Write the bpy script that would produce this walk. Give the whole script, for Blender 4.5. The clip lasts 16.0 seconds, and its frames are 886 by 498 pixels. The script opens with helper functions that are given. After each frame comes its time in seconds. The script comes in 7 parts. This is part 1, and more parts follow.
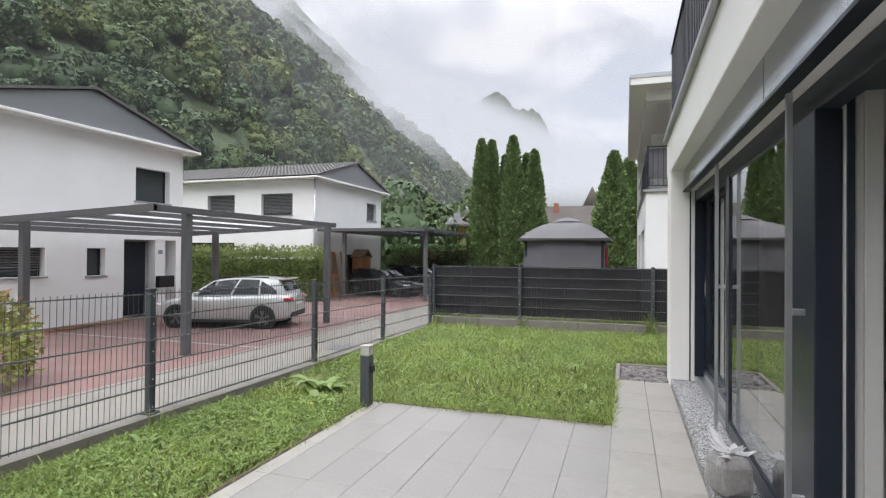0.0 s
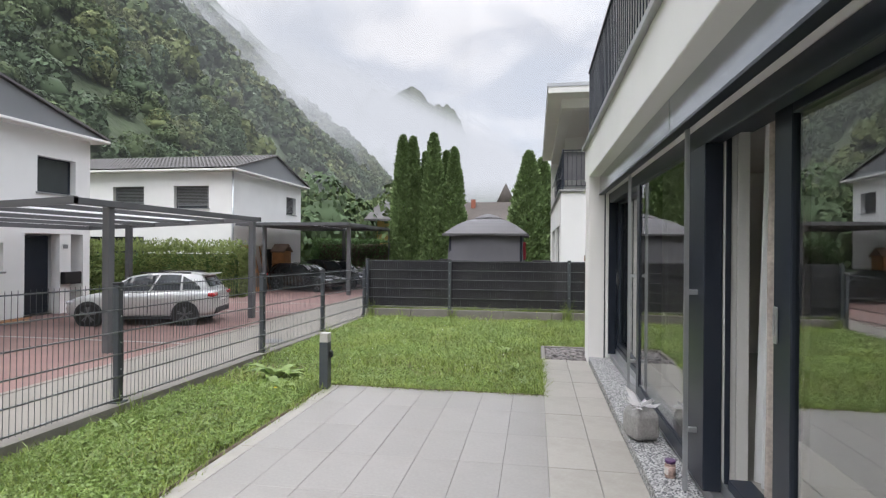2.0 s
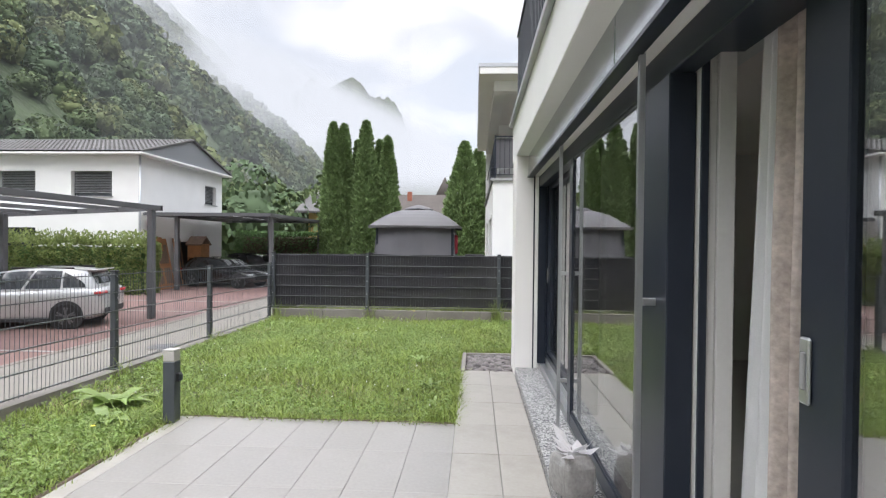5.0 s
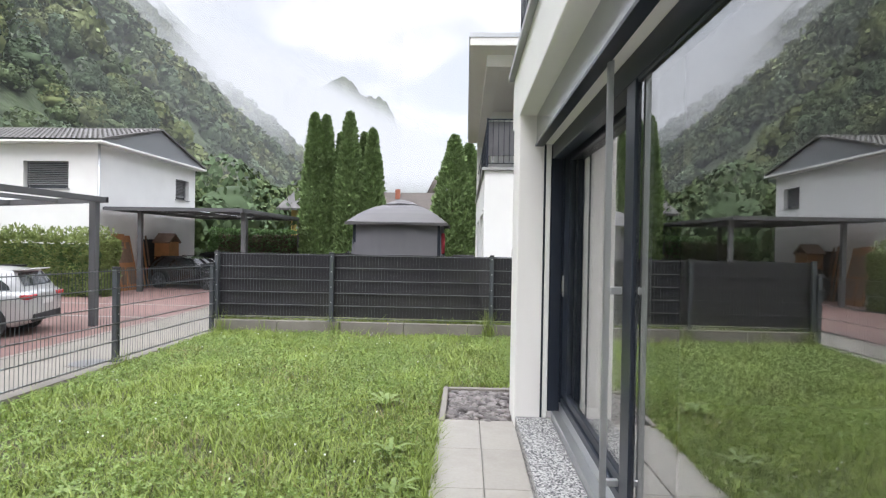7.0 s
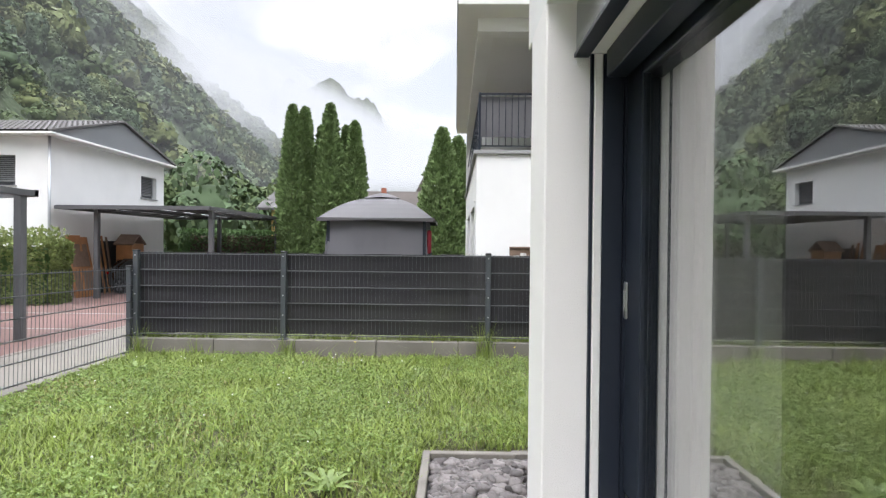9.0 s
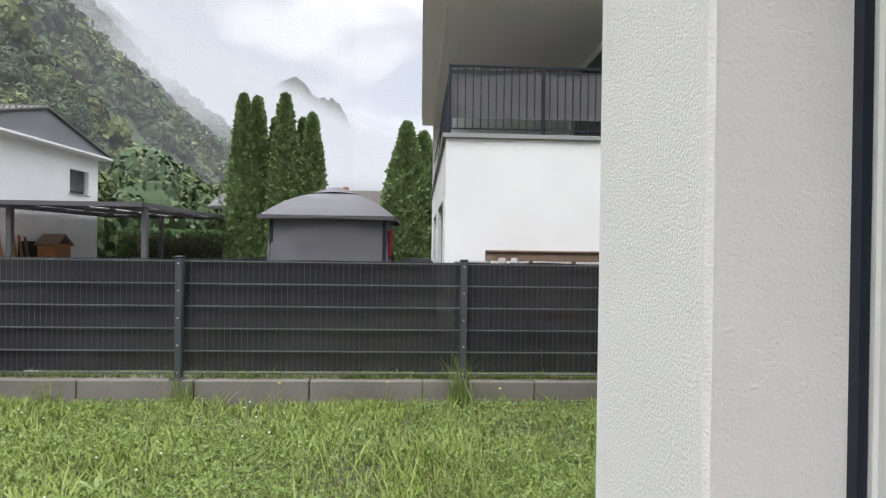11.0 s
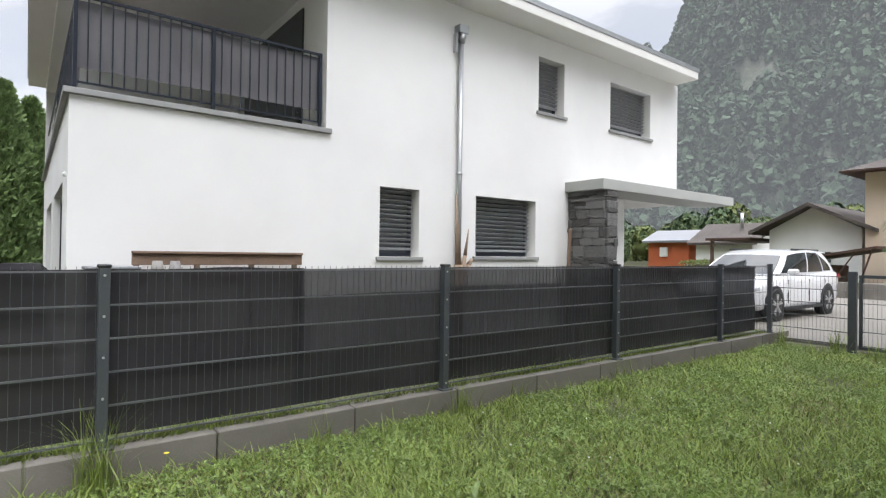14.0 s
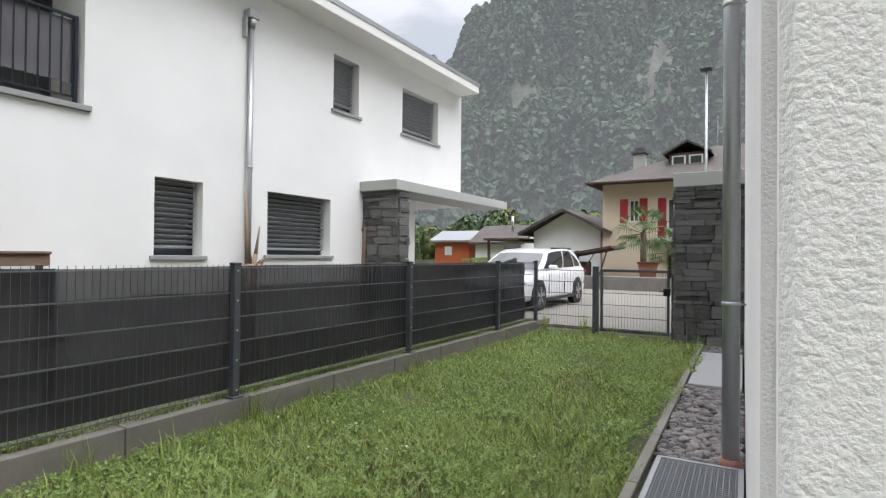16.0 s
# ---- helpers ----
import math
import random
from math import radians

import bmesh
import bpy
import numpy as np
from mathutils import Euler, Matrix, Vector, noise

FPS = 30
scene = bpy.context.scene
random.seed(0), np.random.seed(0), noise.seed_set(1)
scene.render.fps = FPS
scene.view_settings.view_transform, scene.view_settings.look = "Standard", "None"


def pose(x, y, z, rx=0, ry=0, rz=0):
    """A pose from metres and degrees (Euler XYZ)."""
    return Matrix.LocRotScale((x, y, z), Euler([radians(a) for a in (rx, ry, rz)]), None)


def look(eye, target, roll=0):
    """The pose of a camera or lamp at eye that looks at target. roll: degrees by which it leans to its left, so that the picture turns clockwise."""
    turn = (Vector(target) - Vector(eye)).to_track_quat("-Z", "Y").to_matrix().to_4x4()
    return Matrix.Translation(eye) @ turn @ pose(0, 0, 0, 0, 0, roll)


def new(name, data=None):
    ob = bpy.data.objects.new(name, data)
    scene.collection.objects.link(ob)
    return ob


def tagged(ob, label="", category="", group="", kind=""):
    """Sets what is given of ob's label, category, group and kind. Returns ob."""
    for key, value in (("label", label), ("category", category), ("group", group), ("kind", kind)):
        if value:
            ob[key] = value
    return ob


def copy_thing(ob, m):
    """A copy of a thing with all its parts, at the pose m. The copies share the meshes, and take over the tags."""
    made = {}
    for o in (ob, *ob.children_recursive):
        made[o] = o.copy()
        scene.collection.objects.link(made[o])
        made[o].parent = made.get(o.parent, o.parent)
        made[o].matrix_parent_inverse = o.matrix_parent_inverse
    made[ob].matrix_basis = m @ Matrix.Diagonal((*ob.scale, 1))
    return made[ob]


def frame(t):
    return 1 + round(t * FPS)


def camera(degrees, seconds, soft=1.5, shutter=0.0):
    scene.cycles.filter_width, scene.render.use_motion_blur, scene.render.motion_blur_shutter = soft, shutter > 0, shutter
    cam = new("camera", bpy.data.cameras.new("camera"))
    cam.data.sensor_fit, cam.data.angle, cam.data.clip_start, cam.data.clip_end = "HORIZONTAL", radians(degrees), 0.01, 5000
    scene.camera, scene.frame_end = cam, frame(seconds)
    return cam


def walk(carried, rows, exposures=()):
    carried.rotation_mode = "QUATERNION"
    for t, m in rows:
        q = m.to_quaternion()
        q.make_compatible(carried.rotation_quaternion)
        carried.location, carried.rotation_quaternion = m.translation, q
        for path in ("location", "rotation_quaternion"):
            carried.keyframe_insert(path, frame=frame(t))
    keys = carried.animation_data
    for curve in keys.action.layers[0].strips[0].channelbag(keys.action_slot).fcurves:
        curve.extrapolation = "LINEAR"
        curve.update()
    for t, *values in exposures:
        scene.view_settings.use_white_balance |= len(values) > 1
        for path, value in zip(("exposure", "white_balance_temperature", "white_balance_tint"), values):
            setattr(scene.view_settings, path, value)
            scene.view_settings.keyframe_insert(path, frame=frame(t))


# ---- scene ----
cam = camera(78.0, 16.0, soft=1.25)
PATH = [
    (0, (-0.442, -6.53, 1.322), (-1.074, -4.633, 1.337), 0.4),
    (0.5, (-0.522, -6.812, 1.339), (-1.098, -4.897, 1.349), 0.5),
    (1, (-0.571, -7.04, 1.351), (-1.104, -5.112, 1.359), 0.3),
    (1.5, (-0.627, -7.175, 1.336), (-1.08, -5.228, 1.34), 0.5),
    (2, (-0.643, -7.2, 1.324), (-0.976, -5.228, 1.321), 0.4),
    (2.5, (-0.637, -7.198, 1.321), (-0.847, -5.209, 1.317), 0.4),
    (3, (-0.624, -7.15, 1.315), (-0.794, -5.157, 1.31), 0.5),
    (3.5, (-0.578, -6.991, 1.301), (-0.737, -4.997, 1.292), 0.5),
    (4, (-0.485, -6.657, 1.318), (-0.642, -4.664, 1.298), 0.4),
    (4.5, (-0.424, -6.33, 1.289), (-0.57, -4.335, 1.269), 0.4),
    (5, (-0.402, -5.949, 1.297), (-0.519, -3.953, 1.274), 0.6),
    (7.5, (-0.353, -3.644, 1.228), (-0.427, -1.645, 1.208), 0.9),
    (8, (-0.354, -3.207, 1.183), (-0.412, -1.208, 1.165), 0.7),
    (10.5, (-0.352, -0.854, 1.186), (-0.353, 1.146, 1.175), 0.8),
    (11, (-0.34, -0.478, 1.194), (-0.258, 1.52, 1.187), 0.8),
    (11.5, (-0.355, -0.157, 1.192), (-0.167, 1.834, 1.19), 0.8),
    (12, (-0.401, 0.107, 1.208), (-0.064, 2.078, 1.209), 0.9),
    (12.5, (-0.351, 0.273, 1.213), (0.17, 2.204, 1.223), 0.7),
    (13, (-0.316, 0.432, 1.197), (0.414, 2.294, 1.208), 0.8),
    (13.5, (-0.308, 0.587, 1.19), (0.645, 2.346, 1.203), 0.9),
    (14, (-0.313, 0.672, 1.173), (0.899, 2.263, 1.191), 0.8),
    (14.5, (-0.323, 0.703, 1.176), (1.109, 2.099, 1.198), 0.8),
    (15, (-0.331, 0.734, 1.168), (1.242, 1.969, 1.193), 0.8),
    (15.5, (-0.339, 0.718, 1.166), (1.321, 1.834, 1.191), 0.8),
    (16, (-0.331, 0.712, 1.159), (1.379, 1.749, 1.183), 0.6),
]
walk(cam, [(t, look(eye, target, roll)) for t, eye, target, roll in PATH],
     exposures=[(t, e, 6350, 13.5) for t, e in ((0, -0.13), (2.0, -0.18), (2.8, -0.08), (5, 0.10), (7.5, 0.22), (8.2, 0.24), (10.5, 0.04), (11.5, -0.10), (12.2, 0.0), (13, -0.05), (14, -0.02), (15, 0.02), (15.5, -0.08), (16, -0.1))])

# ---- world and sun ----
SUN_DIR = Vector((-0.18, -0.55, 0.82)).normalized()
world = bpy.data.worlds.new("overcast_sky")
scene.world = world
world.use_nodes = True
wn, wl = world.node_tree.nodes, world.node_tree.links
wn.clear()
w_out, w_bg = wn.new("ShaderNodeOutputWorld"), wn.new("ShaderNodeBackground")
w_sky = wn.new("ShaderNodeTexSky")
w_sky.sky_type, w_sky.sun_disc = "NISHITA", False
w_sky.sun_elevation = math.asin(SUN_DIR.z)
w_sky.sun_rotation = math.atan2(SUN_DIR.x, SUN_DIR.y)
w_co, w_map = wn.new("ShaderNodeTexCoord"), wn.new("ShaderNodeMapping")
w_map.inputs["Scale"].default_value = (1.0, 1.0, 2.2)
w_map.inputs["Location"].default_value = (0.55, 0.2, 0.35)
w_n1, w_ramp, w_mix = wn.new("ShaderNodeTexNoise"), wn.new("ShaderNodeValToRGB"), wn.new("ShaderNodeMix")
w_n1.inputs["Scale"].default_value, w_n1.inputs["Detail"].default_value = 3.4, 8.0
w_n1.inputs["Roughness"].default_value, w_n1.inputs["Distortion"].default_value = 0.55, 0.35
w_ramp.color_ramp.elements[0].position, w_ramp.color_ramp.elements[0].color = 0.45, (0.70, 0.70, 0.70, 1)
w_ramp.color_ramp.elements[1].position, w_ramp.color_ramp.elements[1].color = 0.56, (1, 1, 1, 1)
w_gain = wn.new("ShaderNodeMix")
w_gain.data_type = "RGBA"
w_gain.blend_type = "MULTIPLY"
w_gain.inputs[0].default_value = 1.0
w_n2, w_r2 = wn.new("ShaderNodeTexNoise"), wn.new("ShaderNodeValToRGB")
w_n2.inputs["Scale"].default_value, w_n2.inputs["Detail"].default_value = 1.7, 5.0
w_r2.color_ramp.elements[0].position, w_r2.color_ramp.elements[0].color = 0.34, (0.87, 0.925, 0.985, 1)
w_r2.color_ramp.elements[1].position, w_r2.color_ramp.elements[1].color = 0.56, (1, 1, 1, 1)
w_gain.inputs[6].default_value = (10.5, 10.6, 10.75, 1)
w_mix.data_type = "RGBA"
wl.new(w_co.outputs["Generated"], w_map.inputs["Vector"])
wl.new(w_map.outputs["Vector"], w_n1.inputs["Vector"])
wl.new(w_map.outputs["Vector"], w_n2.inputs["Vector"])
wl.new(w_n1.outputs["Fac"], w_ramp.inputs["Fac"])
wl.new(w_n2.outputs["Fac"], w_r2.inputs["Fac"])
wl.new(w_r2.outputs["Color"], w_gain.inputs[7])
wl.new(w_ramp.outputs["Color"], w_mix.inputs[0])
wl.new(w_sky.outputs["Color"], w_mix.inputs[6])
wl.new(w_gain.outputs[2], w_mix.inputs[7])
# an overcast sky is several times brighter overhead than near the horizon
w_sep, w_el, w_lift = wn.new("ShaderNodeSeparateXYZ"), wn.new("ShaderNodeMapRange"), wn.new("ShaderNodeVectorMath")
w_el.interpolation_type = "SMOOTHSTEP"
w_el.inputs["From Min"].default_value, w_el.inputs["From Max"].default_value = 0.36, 0.95
w_el.inputs["To Min"].default_value, w_el.inputs["To Max"].default_value = 1.0, 5.2
w_lift.operation = "SCALE"
wl.new(w_co.outputs["Generated"], w_sep.inputs[0])
wl.new(w_sep.outputs["Z"], w_el.inputs["Value"])
wl.new(w_mix.outputs[2], w_lift.inputs[0])
wl.new(w_el.outputs[0], w_lift.inputs["Scale"])
wl.new(w_lift.outputs[0], w_bg.inputs["Color"])
w_bg.inputs["Strength"].default_value = 0.105
wl.new(w_bg.outputs["Background"], w_out.inputs["Surface"])

sun = new("sun", bpy.data.lights.new("sun", "SUN"))
sun.data.energy, sun.data.angle, sun.data.color = 1.5, radians(40), (1.0, 0.97, 0.92)
sun.matrix_world = look(SUN_DIR * 50, (0, 0, 0))


# ---- materials ----
def nodes_of(name):
    m = bpy.data.materials.new(name)
    m.use_nodes = True
    n, l = m.node_tree.nodes, m.node_tree.links
    return m, n, l, n["Principled BSDF"]


def surface(name, colour, rough=0.6, metal=0.0, vary=0.12, scale=3.0, fine=60.0, bump=0.15, depth=0.002, dirt=None, dirt_amount=0.3, per_object=0.0, per_island=0.0, spec=0.5, coat=0.0, trans=0.0):
    """Principled surface with colour variation at two scales, fine relief and optional dirt."""
    m, n, l, p = nodes_of(name)
    co = n.new("ShaderNodeTexCoord")
    big, small = n.new("ShaderNodeTexNoise"), n.new("ShaderNodeTexNoise")
    big.inputs["Scale"].default_value, big.inputs["Detail"].default_value = scale, 6
    small.inputs["Scale"].default_value, small.inputs["Detail"].default_value = fine, 4
    for q in (big, small):
        l.new(co.outputs["Object"], q.inputs["Vector"])
    add = n.new("ShaderNodeMath")
    add.operation = "ADD"
    l.new(big.outputs["Fac"], add.inputs[0])
    l.new(small.outputs["Fac"], add.inputs[1])
    last = add.outputs[0]
    for amount, node, out in ((per_object, "ShaderNodeObjectInfo", "Random"), (per_island, "ShaderNodeNewGeometry", "Random Per Island")):
        if amount:
            src = n.new(node)
            ma = n.new("ShaderNodeMath")
            ma.operation = "MULTIPLY_ADD"
            ma.inputs[1].default_value = amount
            l.new(src.outputs[out], ma.inputs[0])
            l.new(last, ma.inputs[2])
            last = ma.outputs[0]
    rng = n.new("ShaderNodeMapRange")
    rng.inputs["From Min"].default_value, rng.inputs["From Max"].default_value = 0.6, 1.4 + per_object + per_island
    rng.inputs["To Min"].default_value, rng.inputs["To Max"].default_value = 1 - vary, 1 + vary
    l.new(last, rng.inputs["Value"])
    hsv = n.new("ShaderNodeHueSaturation")
    hsv.inputs["Color"].default_value = (*colour, 1)
    l.new(rng.outputs["Result"], hsv.inputs["Value"])
    col = hsv.outputs["Color"]
    if dirt:
        dn, dr, dm = n.new("ShaderNodeTexNoise"), n.new("ShaderNodeValToRGB"), n.new("ShaderNodeMix")
        dn.inputs["Scale"].default_value, dn.inputs["Detail"].default_value, dn.inputs["Roughness"].default_value = scale * 0.6, 8, 0.65
        dr.color_ramp.elements[0].position, dr.color_ramp.elements[1].position = 0.45, 0.75
        dr.color_ramp.elements[1].color = (dirt_amount,) * 3 + (1,)
        dm.data_type = "RGBA"
        dm.inputs[7].default_value = (*dirt, 1)
        l.new(co.outputs["Object"], dn.inputs["Vector"])
        l.new(dn.outputs["Fac"], dr.inputs["Fac"])
        l.new(dr.outputs["Color"], dm.inputs[0])
        l.new(col, dm.inputs[6])
        col = dm.outputs[2]
    l.new(col, p.inputs["Base Color"])
    p.inputs["Roughness"].default_value, p.inputs["Metallic"].default_value = rough, metal
    p.inputs["Specular IOR Level"].default_value, p.inputs["Coat Weight"].default_value = spec, coat
    p.inputs["Coat Roughness"].default_value = 0.06
    if bump:
        b = n.new("ShaderNodeBump")
        b.inputs["Strength"].default_value, b.inputs["Distance"].default_value = bump, depth
        l.new(small.outputs["Fac"], b.inputs["Height"])
        l.new(b.outputs["Normal"], p.inputs["Normal"])
    if trans:
        t, mx, out = n.new("ShaderNodeBsdfTranslucent"), n.new("ShaderNodeMixShader"), n["Material Output"]
        l.new(col, t.inputs["Color"])
        mx.inputs[0].default_value = trans
        l.new(p.outputs[0], mx.inputs[1])
        l.new(t.outputs[0], mx.inputs[2])
        l.new(mx.outputs[0], out.inputs["Surface"])
    return m


def glass_material(name, tint, alpha, rough=0.0):
    """Thin pane: mirror gloss, stronger at a slant, over a clear, tinted pass."""
    m, n, l, p = nodes_of(name)
    n.remove(p)
    out, mx = n["Material Output"], n.new("ShaderNodeMixShader")
    tr, gl, lw, fr = n.new("ShaderNodeBsdfTransparent"), n.new("ShaderNodeBsdfGlossy"), n.new("ShaderNodeLayerWeight"), n.new("ShaderNodeMapRange")
    tr.inputs["Color"].default_value = (*tint, 1)
    gl.inputs["Roughness"].default_value = rough
    lw.inputs["Blend"].default_value = 0.35
    fr.inputs["To Min"].default_value, fr.inputs["To Max"].default_value = alpha, min(1.0, alpha + 0.45)
    l.new(lw.outputs["Facing"], fr.inputs["Value"])
    l.new(fr.outputs[0], mx.inputs[0])
    l.new(tr.outputs[0], mx.inputs[1])
    l.new(gl.outputs[0], mx.inputs[2])
    l.new(mx.outputs[0], out.inputs["Surface"])
    return m


def stucco_material(name, colour, grain, depth):
    """Rough-cast render: rounded grains with pits between."""
    m, n, l, p = nodes_of(name)
    co = n.new("ShaderNodeTexCoord")
    a, b, c = n.new("ShaderNodeTexNoise"), n.new("ShaderNodeTexNoise"), n.new("ShaderNodeTexVoronoi")
    a.inputs["Scale"].default_value, a.inputs["Detail"].default_value, a.inputs["Roughness"].default_value = grain, 5, 0.6
    b.inputs["Scale"].default_value, b.inputs["Detail"].default_value = 0.8, 6
    c.inputs["Scale"].default_value = grain * 0.75
    for q in (a, b, c):
        l.new(co.outputs["Object"], q.inputs["Vector"])
    mul = n.new("ShaderNodeMath")
    mul.operation = "MULTIPLY_ADD"
    mul.inputs[1].default_value = -0.45
    l.new(c.outputs["Distance"], mul.inputs[0])
    l.new(a.outputs["Fac"], mul.inputs[2])
    rng = n.new("ShaderNodeMapRange")
    rng.inputs["From Min"].default_value, rng.inputs["From Max"].default_value = 0.3, 0.7
    rng.inputs["To Min"].default_value, rng.inputs["To Max"].default_value = 0.95, 1.03
    l.new(b.outputs["Fac"], rng.inputs["Value"])
    hsv = n.new("ShaderNodeHueSaturation")
    hsv.inputs["Color"].default_value = (*colour, 1)
    l.new(rng.outputs["Result"], hsv.inputs["Value"])
    l.new(hsv.outputs["Color"], p.inputs["Base Color"])
    p.inputs["Roughness"].default_value, p.inputs["Specular IOR Level"].default_value = 0.9, 0.25
    bp = n.new("ShaderNodeBump")
    bp.inputs["Strength"].default_value, bp.inputs["Distance"].default_value = 0.9, depth
    l.new(mul.outputs[0], bp.inputs["Height"])
    l.new(bp.outputs["Normal"], p.inputs["Normal"])
    return m


def speckle_material(name, dark, light, scale):
    """Granite: voronoi grains of two colours with soft stains."""
    m, n, l, p = nodes_of(name)
    co, v, r, s = n.new("ShaderNodeTexCoord"), n.new("ShaderNodeTexVoronoi"), n.new("ShaderNodeValToRGB"), n.new("ShaderNodeTexNoise")
    v.inputs["Scale"].default_value, s.inputs["Scale"].default_value, s.inputs["Detail"].default_value = scale, 2.2, 7
    l.new(co.outputs["Object"], v.inputs["Vector"])
    l.new(co.outputs["Object"], s.inputs["Vector"])
    l.new(v.outputs["Color"], r.inputs["Fac"])
    r.color_ramp.elements[0].position, r.color_ramp.elements[0].color = 0.25, (*dark, 1)
    r.color_ramp.elements[1].position, r.color_ramp.elements[1].color = 0.75, (*light, 1)
    mx, rr = n.new("ShaderNodeMix"), n.new("ShaderNodeValToRGB")
    mx.data_type = "RGBA"
    rr.color_ramp.elements[0].position, rr.color_ramp.elements[1].position = 0.6, 0.72
    rr.color_ramp.elements[1].color = (0.6, 0.6, 0.6, 1)
    mx.inputs[7].default_value = (0.62, 0.6, 0.57, 1)
    l.new(s.outputs["Fac"], rr.inputs["Fac"])
    l.new(rr.outputs["Color"], mx.inputs[0])
    l.new(r.outputs["Color"], mx.inputs[6])
    l.new(mx.outputs[2], p.inputs["Base Color"])
    p.inputs["Roughness"].default_value = 0.55
    return m


M = {}
M["stucco"] = stucco_material("rough_cast_render", (0.80, 0.775, 0.755), 230.0, 0.0021)
M["white"] = stucco_material("white_house_paint", (0.755, 0.75, 0.73), 180.0, 0.002)
M["soffit"] = surface("soffit_paint", (0.72, 0.71, 0.68), 0.8, vary=0.03, scale=1.5, bump=0.1)
M["anthracite"] = surface("anthracite_powder_coat", (0.020, 0.025, 0.036), 0.30, vary=0.08, scale=2, fine=300, bump=0.03, dirt=(0.08, 0.08, 0.085), dirt_amount=0.12, spec=0.22)
M["fence_paint"] = surface("fence_powder_coat", (0.055, 0.062, 0.070), 0.45, vary=0.08, scale=5, bump=0.03, dirt=(0.16, 0.16, 0.15), dirt_amount=0.2)
# fence coat lightened to show skylight caught on the level rods
M["wire"] = surface("galvanised_fence_wire", (0.13, 0.135, 0.14), 0.35, metal=0.35, vary=0.08, scale=5, bump=0.03)
M["carport"] = surface("carport_grey_paint", (0.085, 0.085, 0.088), 0.5, vary=0.06, scale=2, bump=0.03)
M["alu"] = surface("brushed_aluminium", (0.50, 0.51, 0.52), 0.35, metal=0.85, vary=0.06, scale=4, fine=200, bump=0.03)
M["fascia"] = surface("silver_blind_box", (0.36, 0.38, 0.40), 0.16, metal=0.9, vary=0.05, scale=2, fine=20, bump=0.02)
M["zinc"] = surface("galvanised_pipe", (0.42, 0.43, 0.44), 0.42, metal=0.7, vary=0.10, scale=6, fine=90, bump=0.04)
M["slat"] = surface("blind_slat_metal", (0.36, 0.365, 0.375), 0.4, metal=0.3, vary=0.05, scale=3, bump=0.02)
M["pane_frame"] = surface("pale_window_frame", (0.55, 0.54, 0.52), 0.5, vary=0.04, bump=0.02)
M["tile"] = surface("patio_porcelain", (0.255, 0.24, 0.22), 0.27, vary=0.12, scale=1.6, fine=45, bump=0.03, dirt=(0.20, 0.185, 0.16), dirt_amount=0.75, per_object=0.35)
M["tile_dirty"] = surface("stained_patio_porcelain", (0.315, 0.295, 0.26), 0.36, vary=0.14, scale=2.6, fine=45, bump=0.04, dirt=(0.16, 0.145, 0.115), dirt_amount=0.75, per_object=0.4)
M["grout"] = surface("patio_bedding", (0.22, 0.21, 0.19), 0.9, vary=0.15)
M["granite"] = speckle_material("granite_sill", (0.045, 0.045, 0.05), (0.46, 0.455, 0.44), 95)
M["sill_stone"] = surface("grey_sill_stone", (0.27, 0.27, 0.265), 0.6, vary=0.08, scale=6, fine=150, bump=0.1)
M["concrete"] = surface("kerb_concrete", (0.185, 0.17, 0.148), 0.85, vary=0.16, scale=3, fine=90, bump=0.25, dirt=(0.11, 0.10, 0.08), dirt_amount=0.6)
M["drive"] = surface("concrete_drive", (0.165, 0.15, 0.125), 0.7, vary=0.10, scale=0.7, fine=40, bump=0.1, dirt=(0.14, 0.13, 0.115), dirt_amount=0.6)
M["canopy"] = surface("canopy_concrete", (0.36, 0.365, 0.34), 0.75, vary=0.06, scale=2, bump=0.08)
M["soil"] = surface("lawn_soil", (0.062, 0.066, 0.028), 0.95, vary=0.4, scale=4, fine=70, bump=0.5, depth=0.01, dirt=(0.10, 0.08, 0.045), dirt_amount=0.5)
M["blade"] = surface("grass_blade", (0.205, 0.268, 0.056), 0.5, vary=0.55, scale=2.0, fine=9, bump=0, per_island=1.3, trans=0.25)
M["blade_dry"] = surface("dry_grass_blade", (0.29, 0.26, 0.11), 0.6, vary=0.4, scale=1.3, fine=9, bump=0, per_island=0.9, trans=0.2)
M["weed"] = surface("weed_leaf", (0.215, 0.30, 0.085), 0.45, vary=0.45, scale=2, fine=40, bump=0.1, per_island=0.6, trans=0.3)
M["gravel"] = surface("grey_purple_gravel", (0.135, 0.121, 0.115), 0.75, vary=0.85, scale=6, fine=80, bump=0.5, per_island=1.6)
M["stone"] = surface("slate_stone", (0.135, 0.134, 0.13), 0.75, vary=0.75, scale=7, fine=45, bump=1.0, depth=0.02, per_object=1.6, dirt=(0.30, 0.27, 0.22), dirt_amount=0.35)
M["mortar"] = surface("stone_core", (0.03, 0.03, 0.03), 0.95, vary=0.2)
M["roof_tile"] = surface("dark_roof_tile", (0.11, 0.105, 0.10), 0.7, vary=0.25, scale=1.2, fine=30, bump=0.2, per_island=0.5)
M["gable_grey"] = surface("grey_gable_sheet", (0.20, 0.205, 0.215), 0.5, vary=0.04, scale=1, bump=0.03)
# near-black colour stands for the shade inside the houses
M["shade_void"] = surface("dark_interior", (0.03, 0.03, 0.032), 0.7, vary=0.1)
M["room_wall"] = surface("room_paint", (0.84, 0.77, 0.74), 0.8, vary=0.03)
M["room_floor"] = surface("room_floor_tile", (0.36, 0.34, 0.31), 0.4, vary=0.06)
